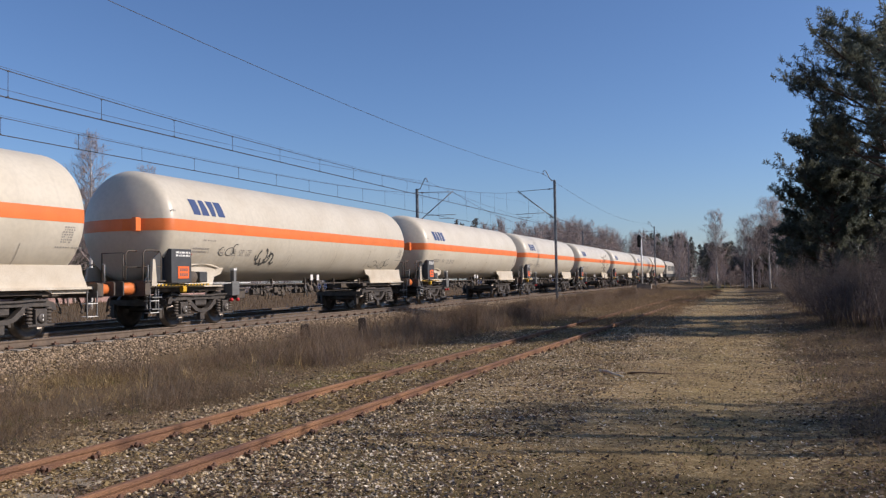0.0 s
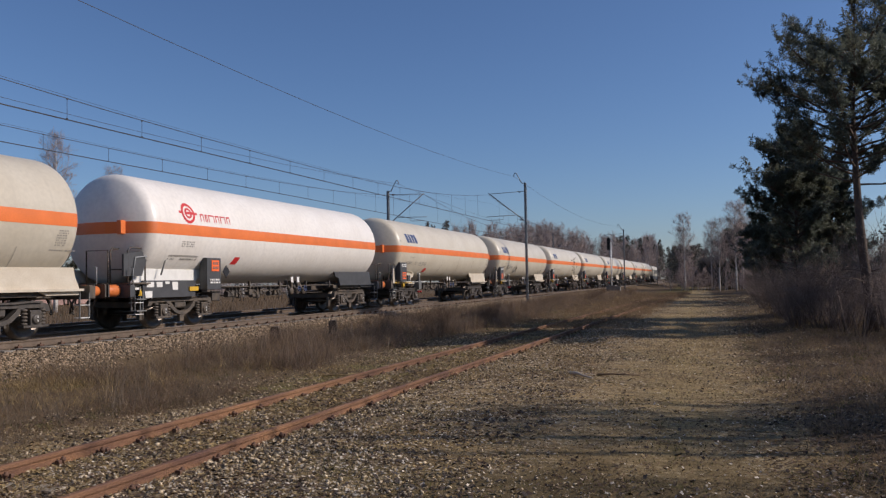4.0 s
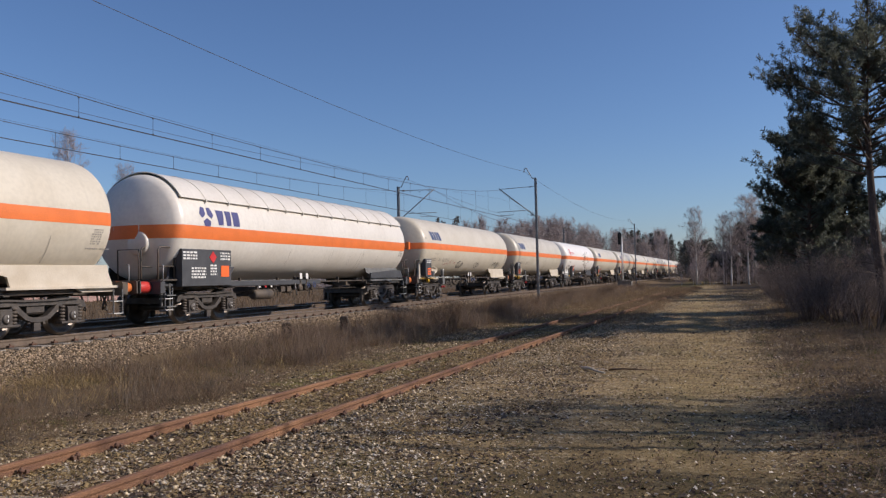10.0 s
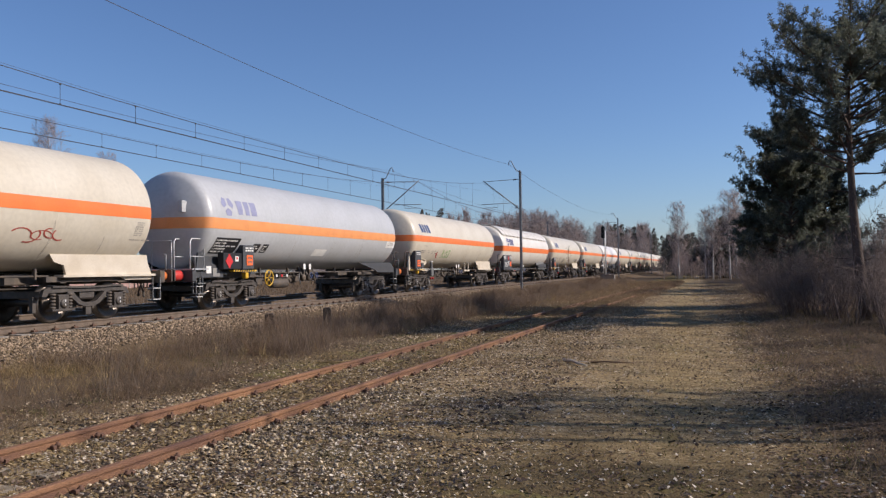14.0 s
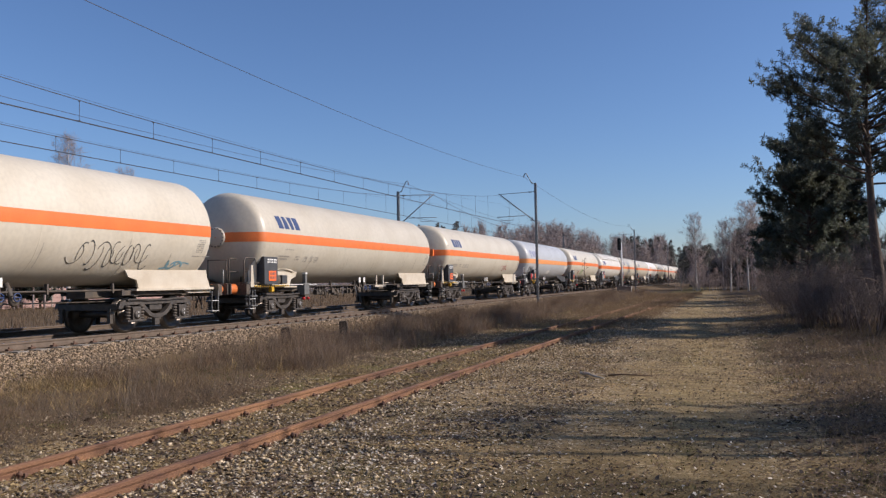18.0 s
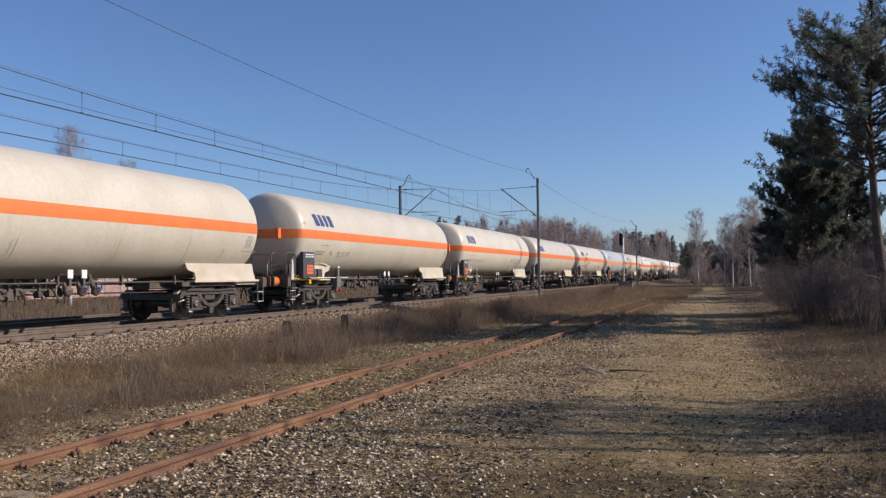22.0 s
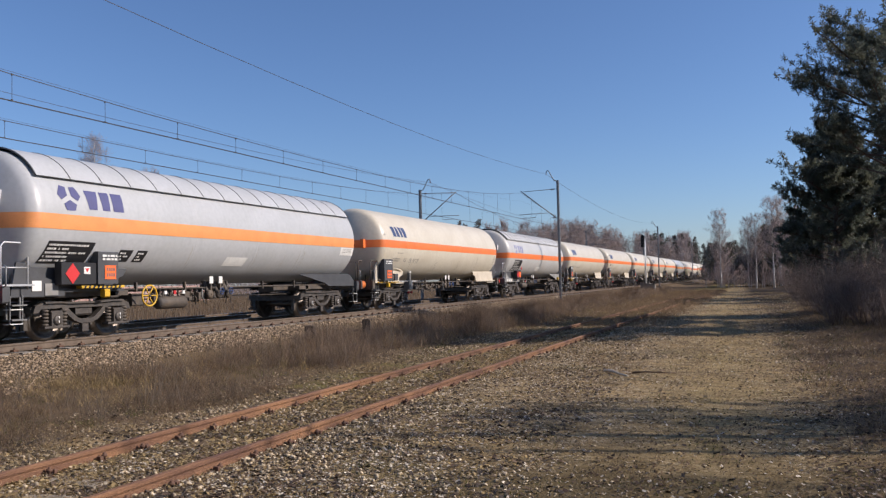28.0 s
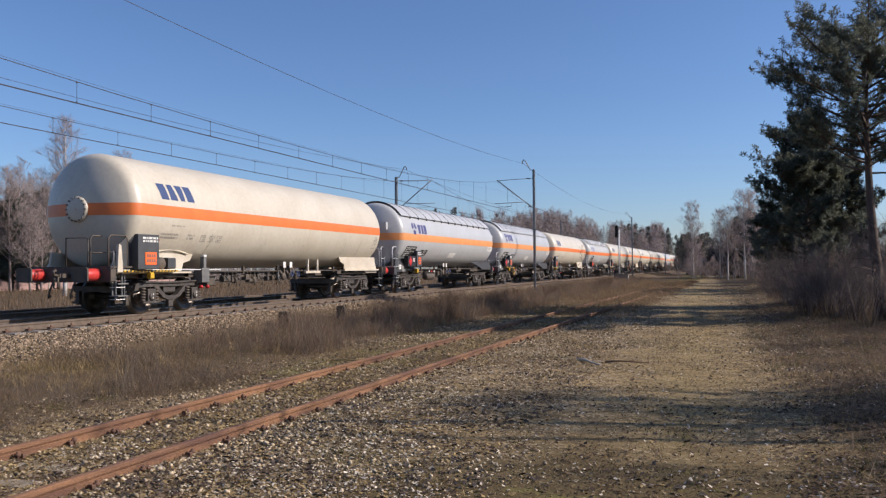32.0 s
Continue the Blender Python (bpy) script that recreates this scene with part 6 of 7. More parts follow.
def wisps(name, label, x, y, h, mat, width, per, spread=0.45, wide=0.12, category="grass"):
    """Clumps of hair-thin stems, each a single tapering sliver."""
    n = len(x) * per
    cx, cy, ch = np.repeat(x, per), np.repeat(y, per), np.repeat(h, per)
    bx, by = cx + GEN.normal(0, wide, n), cy + GEN.normal(0, wide, n)
    long = ch * GEN.uniform(0.35, 1.0, n)
    d = np.stack([GEN.normal(0, spread, n), GEN.normal(0, spread, n), np.ones(n)], 1)
    d /= np.linalg.norm(d, axis=1)[:, None]
    start = np.stack([bx, by, lie_of(bx, by) - 0.01 + ch * 0.45 * GEN.uniform(-0.6, 1, n).clip(0)], 1)
    tip = start + d * long[:, None]
    a = GEN.uniform(0, math.tau, n)
    side = np.stack([np.cos(a), np.sin(a), np.zeros(n)], 1) * (width * (1 + cy / 40) * GEN.uniform(0.6, 1.4, n))[:, None]
    p = np.stack([start - side, start + side, tip], 1)
    ob = new(name, quick(name, p.reshape(-1, 3), np.arange(3 * n).reshape(n, 3), mat))
    return tagged(ob, label, category, kind="stuff")


def verge_edge(y):
    """Where the verge of the wooded side begins."""
    return np.interp(y, [8, 22, 34, 60], [0.95, 0.30, 1.0, 1.6])


def build_grass():
    # the weed strip between siding and main line
    x, y = scatter(22000, -12.9, -7.0, 0, 100, 1.8)
    dens = patchy(x, y, 3.2, 21) * (0.35 + 0.65 * patchy(x, y, 1.1, 22))
    inner = -8.4 - 0.8 * patchy(x, y, 3, 8) + 1.2 * np.clip((15 - y) / 6, 0, 1)
    outer = -12.0 - 0.5 * patchy(x, y, 5, 4) * (y > 18) - 0.8 * (y > 21.5)
    keep = (x < inner) & (x > outer) & (GEN.random(len(x)) < 0.14 + 0.95 * dens + 0.18 * (y < 15))
    x, y, dens = x[keep], y[keep], dens[keep]
    h = (0.08 + 0.40 * dens ** 1.3) * GEN.uniform(0.35, 1.5, len(x)) * np.where(y > 17, 1.2, 0.95)
    pick = GEN.random(len(x))
    for lo, hi, mat, tone in ((0.0, 0.5, WEED, "dead brown"), (0.5, 0.82, WEED_GREY, "greyish dead"), (0.82, 1.01, WEED_RED, "dull reddish")):
        k = (pick >= lo) & (pick < hi)
        wisps("dry_weeds", "thick strip of " + tone + " weeds beside the track", x[k], y[k], h[k], mat, 0.0022, 28, 0.85, 0.12)
    x, y = scatter(48000, -12.9, -7.2, 0, 70, 1.8)
    keep = (x > -12.4) & (GEN.random(len(x)) < 0.2 + 0.8 * patchy(x, y, 3.0, 24))
    x, y = x[keep], y[keep]
    blades("flattened_weeds", "mat of flattened dead weeds beside the track", x, y, GEN.uniform(0.03, 0.16, len(x)), WEED, 0.0022, 2.5)
    x, y = scatter(2600, -12.4, -8.0, 4, 60, 1.7)
    keep = GEN.random(len(x)) < patchy(x, y, 2.4, 35) ** 2.5
    x, y = x[keep], y[keep]
    wisps("green_tuft", "low green grass showing through the dead weeds", x, y, GEN.uniform(0.05, 0.14, len(x)), MOSS, 0.003, 22, 0.9, 0.10)
    x, y = scatter(1500, -12.6, -8.2, 3, 95, 1.6)
    keep = GEN.random(len(x)) < patchy(x, y, 3.0, 33) ** 2
    x, y = x[keep], y[keep]
    wisps("straw_grass", "bleached straw tufts among weeds", x, y, GEN.uniform(0.12, 0.5, len(x)), STRAW, 0.0022, 30, 0.7, 0.08)
    x, y = -11.3 + GEN.normal(0, 0.40, 40), 11.0 + GEN.normal(0, 0.35, 40)
    wisps("straw_patch", "pale yellow patch of flattened straw", x, y, GEN.uniform(0.10, 0.26, 40), STRAW, 0.003, 70, 0.9, 0.14)
    # single tall stalks with side twigs
    x, y = scatter(520, -12.4, -8.0, 4, 40, 1.4)
    keep = GEN.random(len(x)) < 0.15 + patchy(x, y, 2.5, 43) ** 2
    x, y = x[keep], y[keep]
    wisps("weed_stalk", "tall thin dead stalks rising over the weeds", x, y, GEN.uniform(0.5, 0.95, len(x)), WEED_GREY, 0.0032, 9, 0.28, 0.05)
    # tall reddish stalks
    x, y = scatter(1900, -12.9, -8.6, 15, 90, 1.4)
    x = np.where(y < 21.5, x * 0.78 - 1.7, x)
    keep = GEN.random(len(x)) < 1.1 * patchy(x, y, 5.0, 41) ** 2 + 0.12
    x, y = x[keep], y[keep]
    wisps("tall_weeds", "tall reddish-brown dead stalks", x, y, GEN.uniform(0.30, 0.9, len(x)), WEED_RED, 0.0028, 26, 0.5, 0.16)
    # weeds that swallow the far end of the siding
    x, y = scatter(3400, -8.4, -3.6, 26, 95, 1.2)
    keep = GEN.random(len(x)) < (0.25 + 0.75 * patchy(x, y, 4.0, 45)) * np.clip((y - 24) / 16, 0, 1)
    x, y = x[keep], y[keep]
    wisps("siding_weeds", "dead weeds over the far end of the siding", x, y, GEN.uniform(0.12, 0.42, len(x)), WEED, 0.003, 20, 0.6, 0.2)
    # thin dead grass over the open ground
    x, y = scatter(56000, -8.6, 2.2, 4.2, 60, 2.0)
    keep = GEN.random(len(x)) < (0.15 + 0.85 * patchy(x, y, 2.0, 51)) * off_path(x, y, 0.12)
    x, y = x[keep], y[keep]
    blades("short_dead_grass", "short flattened dead grass", x, y, GEN.uniform(0.02, 0.08, len(x)), STRAW, 0.0022, 2.6)
    x, y = scatter(30000, -8.6, 2.2, 4.2, 45, 1.9)
    keep = GEN.random(len(x)) < patchy(x, y, 2.6, 61) ** 2 * off_path(x, y, 0.35)
    x, y = x[keep], y[keep]
    blades("dark_litter", "dark dead stems lying on the ground", x, y, GEN.uniform(0.015, 0.06, len(x)), DARK_STEM, 0.003, 3.0)
    x, y = scatter(26000, -4.0, 2.6, 4.2, 20, 1.7)
    keep = GEN.random(len(x)) < patchy(x, y, 1.3, 71) ** 3
    x, y = x[keep], y[keep]
    blades("moss_and_grass", "low dull green grass and moss", x, y, GEN.uniform(0.012, 0.045, len(x)), MOSS, 0.004, 0.9)
    # tufts further along the open ground
    x, y = scatter(5200, -8.0, 2.2, 14, 85, 1.4)
    keep = GEN.random(len(x)) < patchy(x, y, 3.5, 87) ** 1.5 * off_path(x, y, 0.25)
    x, y = x[keep], y[keep]
    wisps("grass_tuft", "low tufts of dead grass on the open ground", x, y, GEN.uniform(0.05, 0.16, len(x)), STRAW, 0.003, 18, 0.9, 0.14)
    x, y = scatter(5200, -8.0, 2.2, 14, 85, 1.4)
    keep = GEN.random(len(x)) < patchy(x, y, 3.0, 89) ** 1.5
    x, y = x[keep], y[keep]
    wisps("grass_tuft", "low dark tufts of dead stems", x, y, GEN.uniform(0.04, 0.12, len(x)), WEED_RED, 0.003, 18, 1.0, 0.16)
    # grass between the siding rails
    x, y = scatter(2600, -6.65, -5.1, 4.2, 45, 1.7)
    keep = GEN.random(len(x)) < 0.15 + 0.85 * patchy(x, y, 1.2, 95)
    x, y = x[keep], y[keep]
    wisps("siding_grass", "dry grass growing between the siding rails", x, y, GEN.uniform(0.04, 0.12, len(x)), STRAW, 0.002, 16, 1.1, 0.10)
    x, y = scatter(900, -6.65, -5.1, 4.2, 45, 1.6)
    keep = GEN.random(len(x)) < 0.9 * patchy(x, y, 1.6, 97) ** 2
    x, y = x[keep], y[keep]
    wisps("siding_grass", "dull green grass growing between the siding rails", x, y, GEN.uniform(0.02, 0.07, len(x)), MOSS, 0.003, 16, 1.1, 0.10)
    # small dead plants standing on the open ground
    x, y = scatter(420, -5.0, 0.0, 5.0, 30, 1.3)
    keep = GEN.random(len(x)) < patchy(x, y, 2.2, 77) ** 2
    x, y = x[keep], y[keep]
    wisps("dead_plant", "small dead plants standing on the open ground", x, y, GEN.uniform(0.05, 0.22, len(x)), WEED, 0.0018, 12, 0.5, 0.03)
    # verge on the wooded side
    x, y = scatter(17000, -0.4, 7.0, 5.0, 70, 1.8)
    edge = verge_edge(y)
    keep = GEN.random(len(x)) < np.clip((x - edge - 0.5 * patchy(x, y, 1.6, 83) + 0.2) / 0.9, 0, 1) * (0.2 + 0.8 * patchy(x, y, 2.0, 81))
    x, y = x[keep], y[keep]
    pick = GEN.random(len(x))
    for lo, hi, mat, tone in ((0.0, 0.45, WEED_RED, "matted brown"), (0.45, 0.75, WEED_GREY, "matted grey-brown"), (0.75, 1.01, WEED, "matted tawny")):
        k = (pick >= lo) & (pick < hi)
        wisps("verge_grass", tone + " dead grass of the verge", x[k], y[k], GEN.uniform(0.05, 0.26, int(k.sum())), mat, 0.0022, 22, 0.9)
    x, y = scatter(1900, 0.2, 7.0, 6.0, 60, 1.6)
    edge = verge_edge(y)
    keep = (GEN.random(len(x)) < patchy(x, y, 1.4, 91) ** 2) & (x > edge)
    x, y = x[keep], y[keep]
    wisps("verge_straw", "pale straw along the verge", x, y, GEN.uniform(0.08, 0.34, len(x)), STRAW, 0.002, 18, 0.9)
    x, y = scatter(700, 0.3, 5.0, 7.0, 30, 1.5)
    keep = (GEN.random(len(x)) < patchy(x, y, 1.5, 93) ** 2) & (x > verge_edge(y))
    x, y = x[keep], y[keep]
    wisps("verge_moss", "green grass tufts in the verge", x, y, GEN.uniform(0.05, 0.16, len(x)), MOSS, 0.003, 20, 0.8, 0.08)
    x, y = scatter(520, 0.0, 5.0, 7.0, 34, 1.4)
    keep = (GEN.random(len(x)) < 0.2 + patchy(x, y, 1.5, 94) ** 2) & (x > verge_edge(y) - 0.2)
    x, y = x[keep], y[keep]
    wisps("verge_stalk", "thin dead stalks standing in the verge", x, y, GEN.uniform(0.25, 0.7, len(x)), WEED_GREY, 0.0022, 6, 0.4, 0.05)
    # the field beyond the tracks
    x, y = scatter(26000, -60, -22.5, 10, 110, 1.3)
    blades("field_grass", "tawny field grass beyond the tracks", x, y, GEN.uniform(0.15, 0.5, len(x)), WEED, 0.014, 0.5, np.full(len(x), 0.10))


build_grass()


def litter(n, x0, x1, y0, y1, mat, seed, label, size=0.022, path=0.18):
    """Dead leaves and chips lying on the ground."""
    x, y = scatter(n, x0, x1, y0, y1, 1.9)
    keep = GEN.random(n) < (0.1 + 0.9 * patchy(x, y, 2.4, seed) ** 1.5) * off_path(x, y, path)
    x, y = x[keep], y[keep]
    m = len(x)
    q = np.array([(-1, -0.5, 0), (1, -0.5, 0), (0.8, 0.55, 0), (-0.9, 0.5, 0)])[None] * (size * GEN.uniform(0.4, 1.3, (m, 1, 1)))
    q = np.einsum("nij,nkj->nki", turns(m, 0.55), q)
    q += np.stack([x, y, lie_of(x, y) + 0.012], 1)[:, None, :]
    ob = new("leaf_litter", quick("leaf_litter", q.reshape(-1, 3), np.arange(4 * m).reshape(m, 4), mat))
    tagged(ob, label, "litter", kind="stuff")


litter(30000, 0.3, 6.0, 5.0, 40, WEED_RED, 107, "brown dead leaves along the verge", 0.03)
litter(60000, -9.0, 3.0, 4.2, 40, WEED_RED, 101, "brown dead leaves and bark chips")
litter(26000, -1.6, 2.4, 4.2, 30, WEED, 117, "crumbled dead leaves trodden into the path", 0.013, 1.0)
litter(16000, -1.6, 2.4, 4.2, 26, DARK_STEM, 119, "dark crumbs of bark on the path", 0.013, 1.0)
litter(18000, -6.0, 2.0, 4.2, 24, DARK_STEM, 111, "blackened rotting leaves on the ground", 0.026)
litter(60000, -6.5, 2.4, 4.2, 30, PALE_CHIP, 113, "bleached chips and shells of dead leaves", 0.016)
litter(70000, -9.0, 2.6, 4.2, 32, STRAW, 103, "pale straw chips on the ground", 0.02)
litter(16000, -6.6, -5.1, 4.2, 40, STRAW, 121, "straw and dead leaves between the siding rails", 0.03)
litter(12000, -6.6, -5.1, 4.2, 40, WEED_RED, 123, "brown leaf litter between the siding rails", 0.03)
litter(10000, 0.4, 3.2, 4.6, 12.0, DARK_STEM, 125, "dark leaf mould beside the path", 0.017, 0.4)
litter(14000, 0.4, 3.2, 4.6, 12.0, WEED_RED, 127, "crumpled brown leaves beside the path", 0.02, 0.4)
litter(20000, -9.0, 3.0, 4.2, 26, TIMBER, 105, "dark decayed leaves on the ground", 0.03)


def fallen_branch(x, y, turn, long, r, mat, tone):
    t = thing("fallen_branch", tone + " dry fallen branch lying on the ground", "branch", pose(x, y, lie(x, y) + 0.03, 0, 0, turn))
    part("stem", Shape().tube([(-long / 2, 0, 0), (-long / 6, 0.02, 0.02), (long / 6, -0.01, 0.01), (long / 2, 0.03, 0.0)], r, 7, r1=r * 0.5), mat, t)
    part("side_twig", Shape().tube([(0, 0, 0.01), (0.12, 0.10, 0.03), (0.2, 0.22, 0.02)], 0.01, 5, r1=0.004), mat, t)


fallen_branch(-2.58, 15.1, -56, 0.95, 0.034, PALE_CHIP, "pale")
fallen_branch(-1.9, 15.3, 5, 0.8, 0.02, WEED_RED, "reddish")
fallen_branch(-7.05, 14.2, 12, 0.9, 0.016, STRAW, "straw-coloured")


WORN = material("worn_pale_concrete", (0.42, 0.35, 0.25), 0.95, vary=0.4, scale=6, fine=50, bump=0.6, second=(0.24, 0.19, 0.12))
for sx, sy, st in ((-6.02, 5.23, 2), (-6.1, 5.77, -3)):
    slab = thing("sunken_sleeper", "pale worn concrete sleeper half sunk in gravel", "sleeper", pose(sx, sy, lie(sx, sy) - 0.018, 1, -1, st), group="bared sleepers")
    part("slab", Shape().box(-0.42, 0.40, -0.10, 0.09, -0.10, 0.03, c=0.015), WORN, slab)


# ---- woody plants ----
def slivers(segs, mat, name, parent=None, label=""):
    """Thin twigs: each a three-sided sliver from p to q, of width w."""
    segs = np.asarray(segs, dtype=np.float64)
    p, q, w = segs[:, 0:3], segs[:, 3:6], segs[:, 6:7]
    d = q - p
    d /= np.linalg.norm(d, axis=1)[:, None] + 1e-9
    up = np.where(np.abs(d[:, 2:3]) > 0.9, np.array([[1.0, 0, 0]]), np.array([[0, 0, 1.0]]))
    a = np.cross(d, up)
    a /= np.linalg.norm(a, axis=1)[:, None] + 1e-9
    b = np.cross(d, a)
    pts = np.stack([p + a * w, p - a * 0.5 * w + b * 0.87 * w, p - a * 0.5 * w - b * 0.87 * w, q], 1)
    f = np.array([(0, 1, 3), (1, 2, 3), (2, 0, 3)])[None] + 4 * np.arange(len(segs))[:, None, None]
    ob = new(name, quick(name, pts.reshape(-1, 3), f.reshape(-1, 3), mat))
    ob["kind"] = "stuff"
    if parent is not None:
        ob.parent = parent
    if label:
        ob["label"] = label
    return ob


def unit(rnd):
    v = Vector((rnd.gauss(0, 1), rnd.gauss(0, 1), rnd.gauss(0, 1)))
    return v.normalized()


def branch_out(rnd, p, d, length, r, depth, wood, twigs, spread, lift, kids, twig_w):
    """One branch with its side branches; thick ones go into wood, fine ones into twigs."""
    n = 4
    pts = [p.copy()]
    for i in range(n):
        d = (d + unit(rnd) * 0.16 + Vector((0, 0, lift))).normalized()
        p = p + d * (length / n)
        pts.append(p.copy())
    if depth >= 2:
        wood.tube(pts, r, 5, r1=r * 0.45)
    else:
        for i in range(n):
            w = max(twig_w, r * (1 - 0.2 * i))
            twigs.append((*pts[i], *(pts[i + 1] + (pts[i + 1] - pts[i]) * 0.15), w))
    if depth == 0:
        return
    for k in range(kids):
        u = rnd.uniform(0.25, 1.0)
        i = min(n - 1, int(u * n))
        q = pts[i].lerp(pts[i + 1], u * n - i)
        side = unit(rnd)
        side = (side - d * side.dot(d)).normalized()
        e = (d * (1 - spread) + side * spread + Vector((0, 0, 0.12))).normalized()
        branch_out(rnd, q, e, length * rnd.uniform(0.42, 0.68), r * 0.42, depth - 1, wood, twigs, spread, lift, kids, twig_w)


def bare_tree(seed, height, trunk_mat, twig_mat, label, crown=0.24, lift=0.10, kids=6, limbs=24, twig_w=0.009, name="birch_tree", category="tree", slim=1.0, girth=0.013):
    """A leafless tree: tapered trunk, limbs and a haze of twigs."""
    rnd = random.Random(seed)
    t = thing(name, label, category, group="leafless trees")
    pts, p = [], Vector((0, 0, -0.2))
    for i in range(9):
        pts.append(p.copy())
        p = p + Vector((rnd.uniform(-0.035, 0.035) * height / 8, rnd.uniform(-0.035, 0.035) * height / 8, (height + 0.2) / 8))
    part("trunk", Shape().tube(pts, girth * height, 9, r1=0.012), trunk_mat, t)
    wood, twigs = Shape(), []
    for k in range(limbs):
        u = 0.25 + 0.72 * (k + rnd.random()) / limbs
        i = min(7, int(u * 8))
        q = pts[i].lerp(pts[i + 1], u * 8 - i)
        a = k * 2.4 + rnd.uniform(-0.5, 0.5)
        rise = rnd.uniform(0.5, 1.2) / slim
        d = Vector((math.cos(a), math.sin(a), rise)).normalized()
        long = height * crown * (1.15 - 0.75 * u) * rnd.uniform(0.7, 1.2)
        branch_out(rnd, q, d, long, 0.0042 * height * (1.2 - u), 2, wood, twigs, 0.55, lift, kids, twig_w)
    tagged(part("limb", wood, trunk_mat if trunk_mat is not BIRCH else twig_mat, t), kind="stuff")
    slivers(twigs, twig_mat, "crown", t, "haze of fine bare twigs")
    return t


def shrub(seed, height, spread, mat, label, stems=16, twig_w=0.004, kids=5, name="bare_shrub"):
    rnd = random.Random(seed)
    t = thing(name, label, "shrub", group="leafless shrubs")
    wood, twigs = Shape(), []
    for k in range(stems):
        a = rnd.uniform(0, math.tau)
        d = Vector((math.cos(a) * rnd.uniform(0.1, 0.75), math.sin(a) * rnd.uniform(0.1, 0.75), 1)).normalized()
        p = Vector((math.cos(a) * spread * 0.35 * rnd.random(), math.sin(a) * spread * 0.35 * rnd.random(), -0.05))
        branch_out(rnd, p, d, height * rnd.uniform(0.55, 0.9), 0.016, 2, wood, twigs, 0.5, 0.06, kids, twig_w)
    tagged(part("stem", wood, mat, t), kind="stuff")
    slivers(twigs, mat, "bush_crown", t)
    return t


def needles(centres, dirs, size, per, mat, name, parent, width=0.010):
    """Round tufts: needles that spray from each centre, most of them forward along its twig."""
    c = np.repeat(np.asarray(centres), per, 0)
    d = np.repeat(np.asarray(dirs), per, 0)
    s = np.repeat(np.asarray(size), per)
    n = len(c)
    v = GEN.normal(0, 1, (n, 3)) + d * 0.55
    v /= np.linalg.norm(v, axis=1)[:, None]
    start = c + d * (s * GEN.uniform(-0.35, 0.35, n))[:, None]
    end = start + v * (s * GEN.uniform(0.55, 0.85, n))[:, None]
    side = np.cross(v, GEN.normal(0, 1, (n, 3)))
    side /= np.linalg.norm(side, axis=1)[:, None]
    side *= (width * s / 0.2)[:, None]
    mid = start + (end - start) * 0.6
    p = np.stack([start, mid + side, end, mid - side], 1)
    f = np.arange(4 * n).reshape(n, 4)
    ob = new(name, quick(name, p.reshape(-1, 3), f, mat))
    ob.parent = parent
    return ob


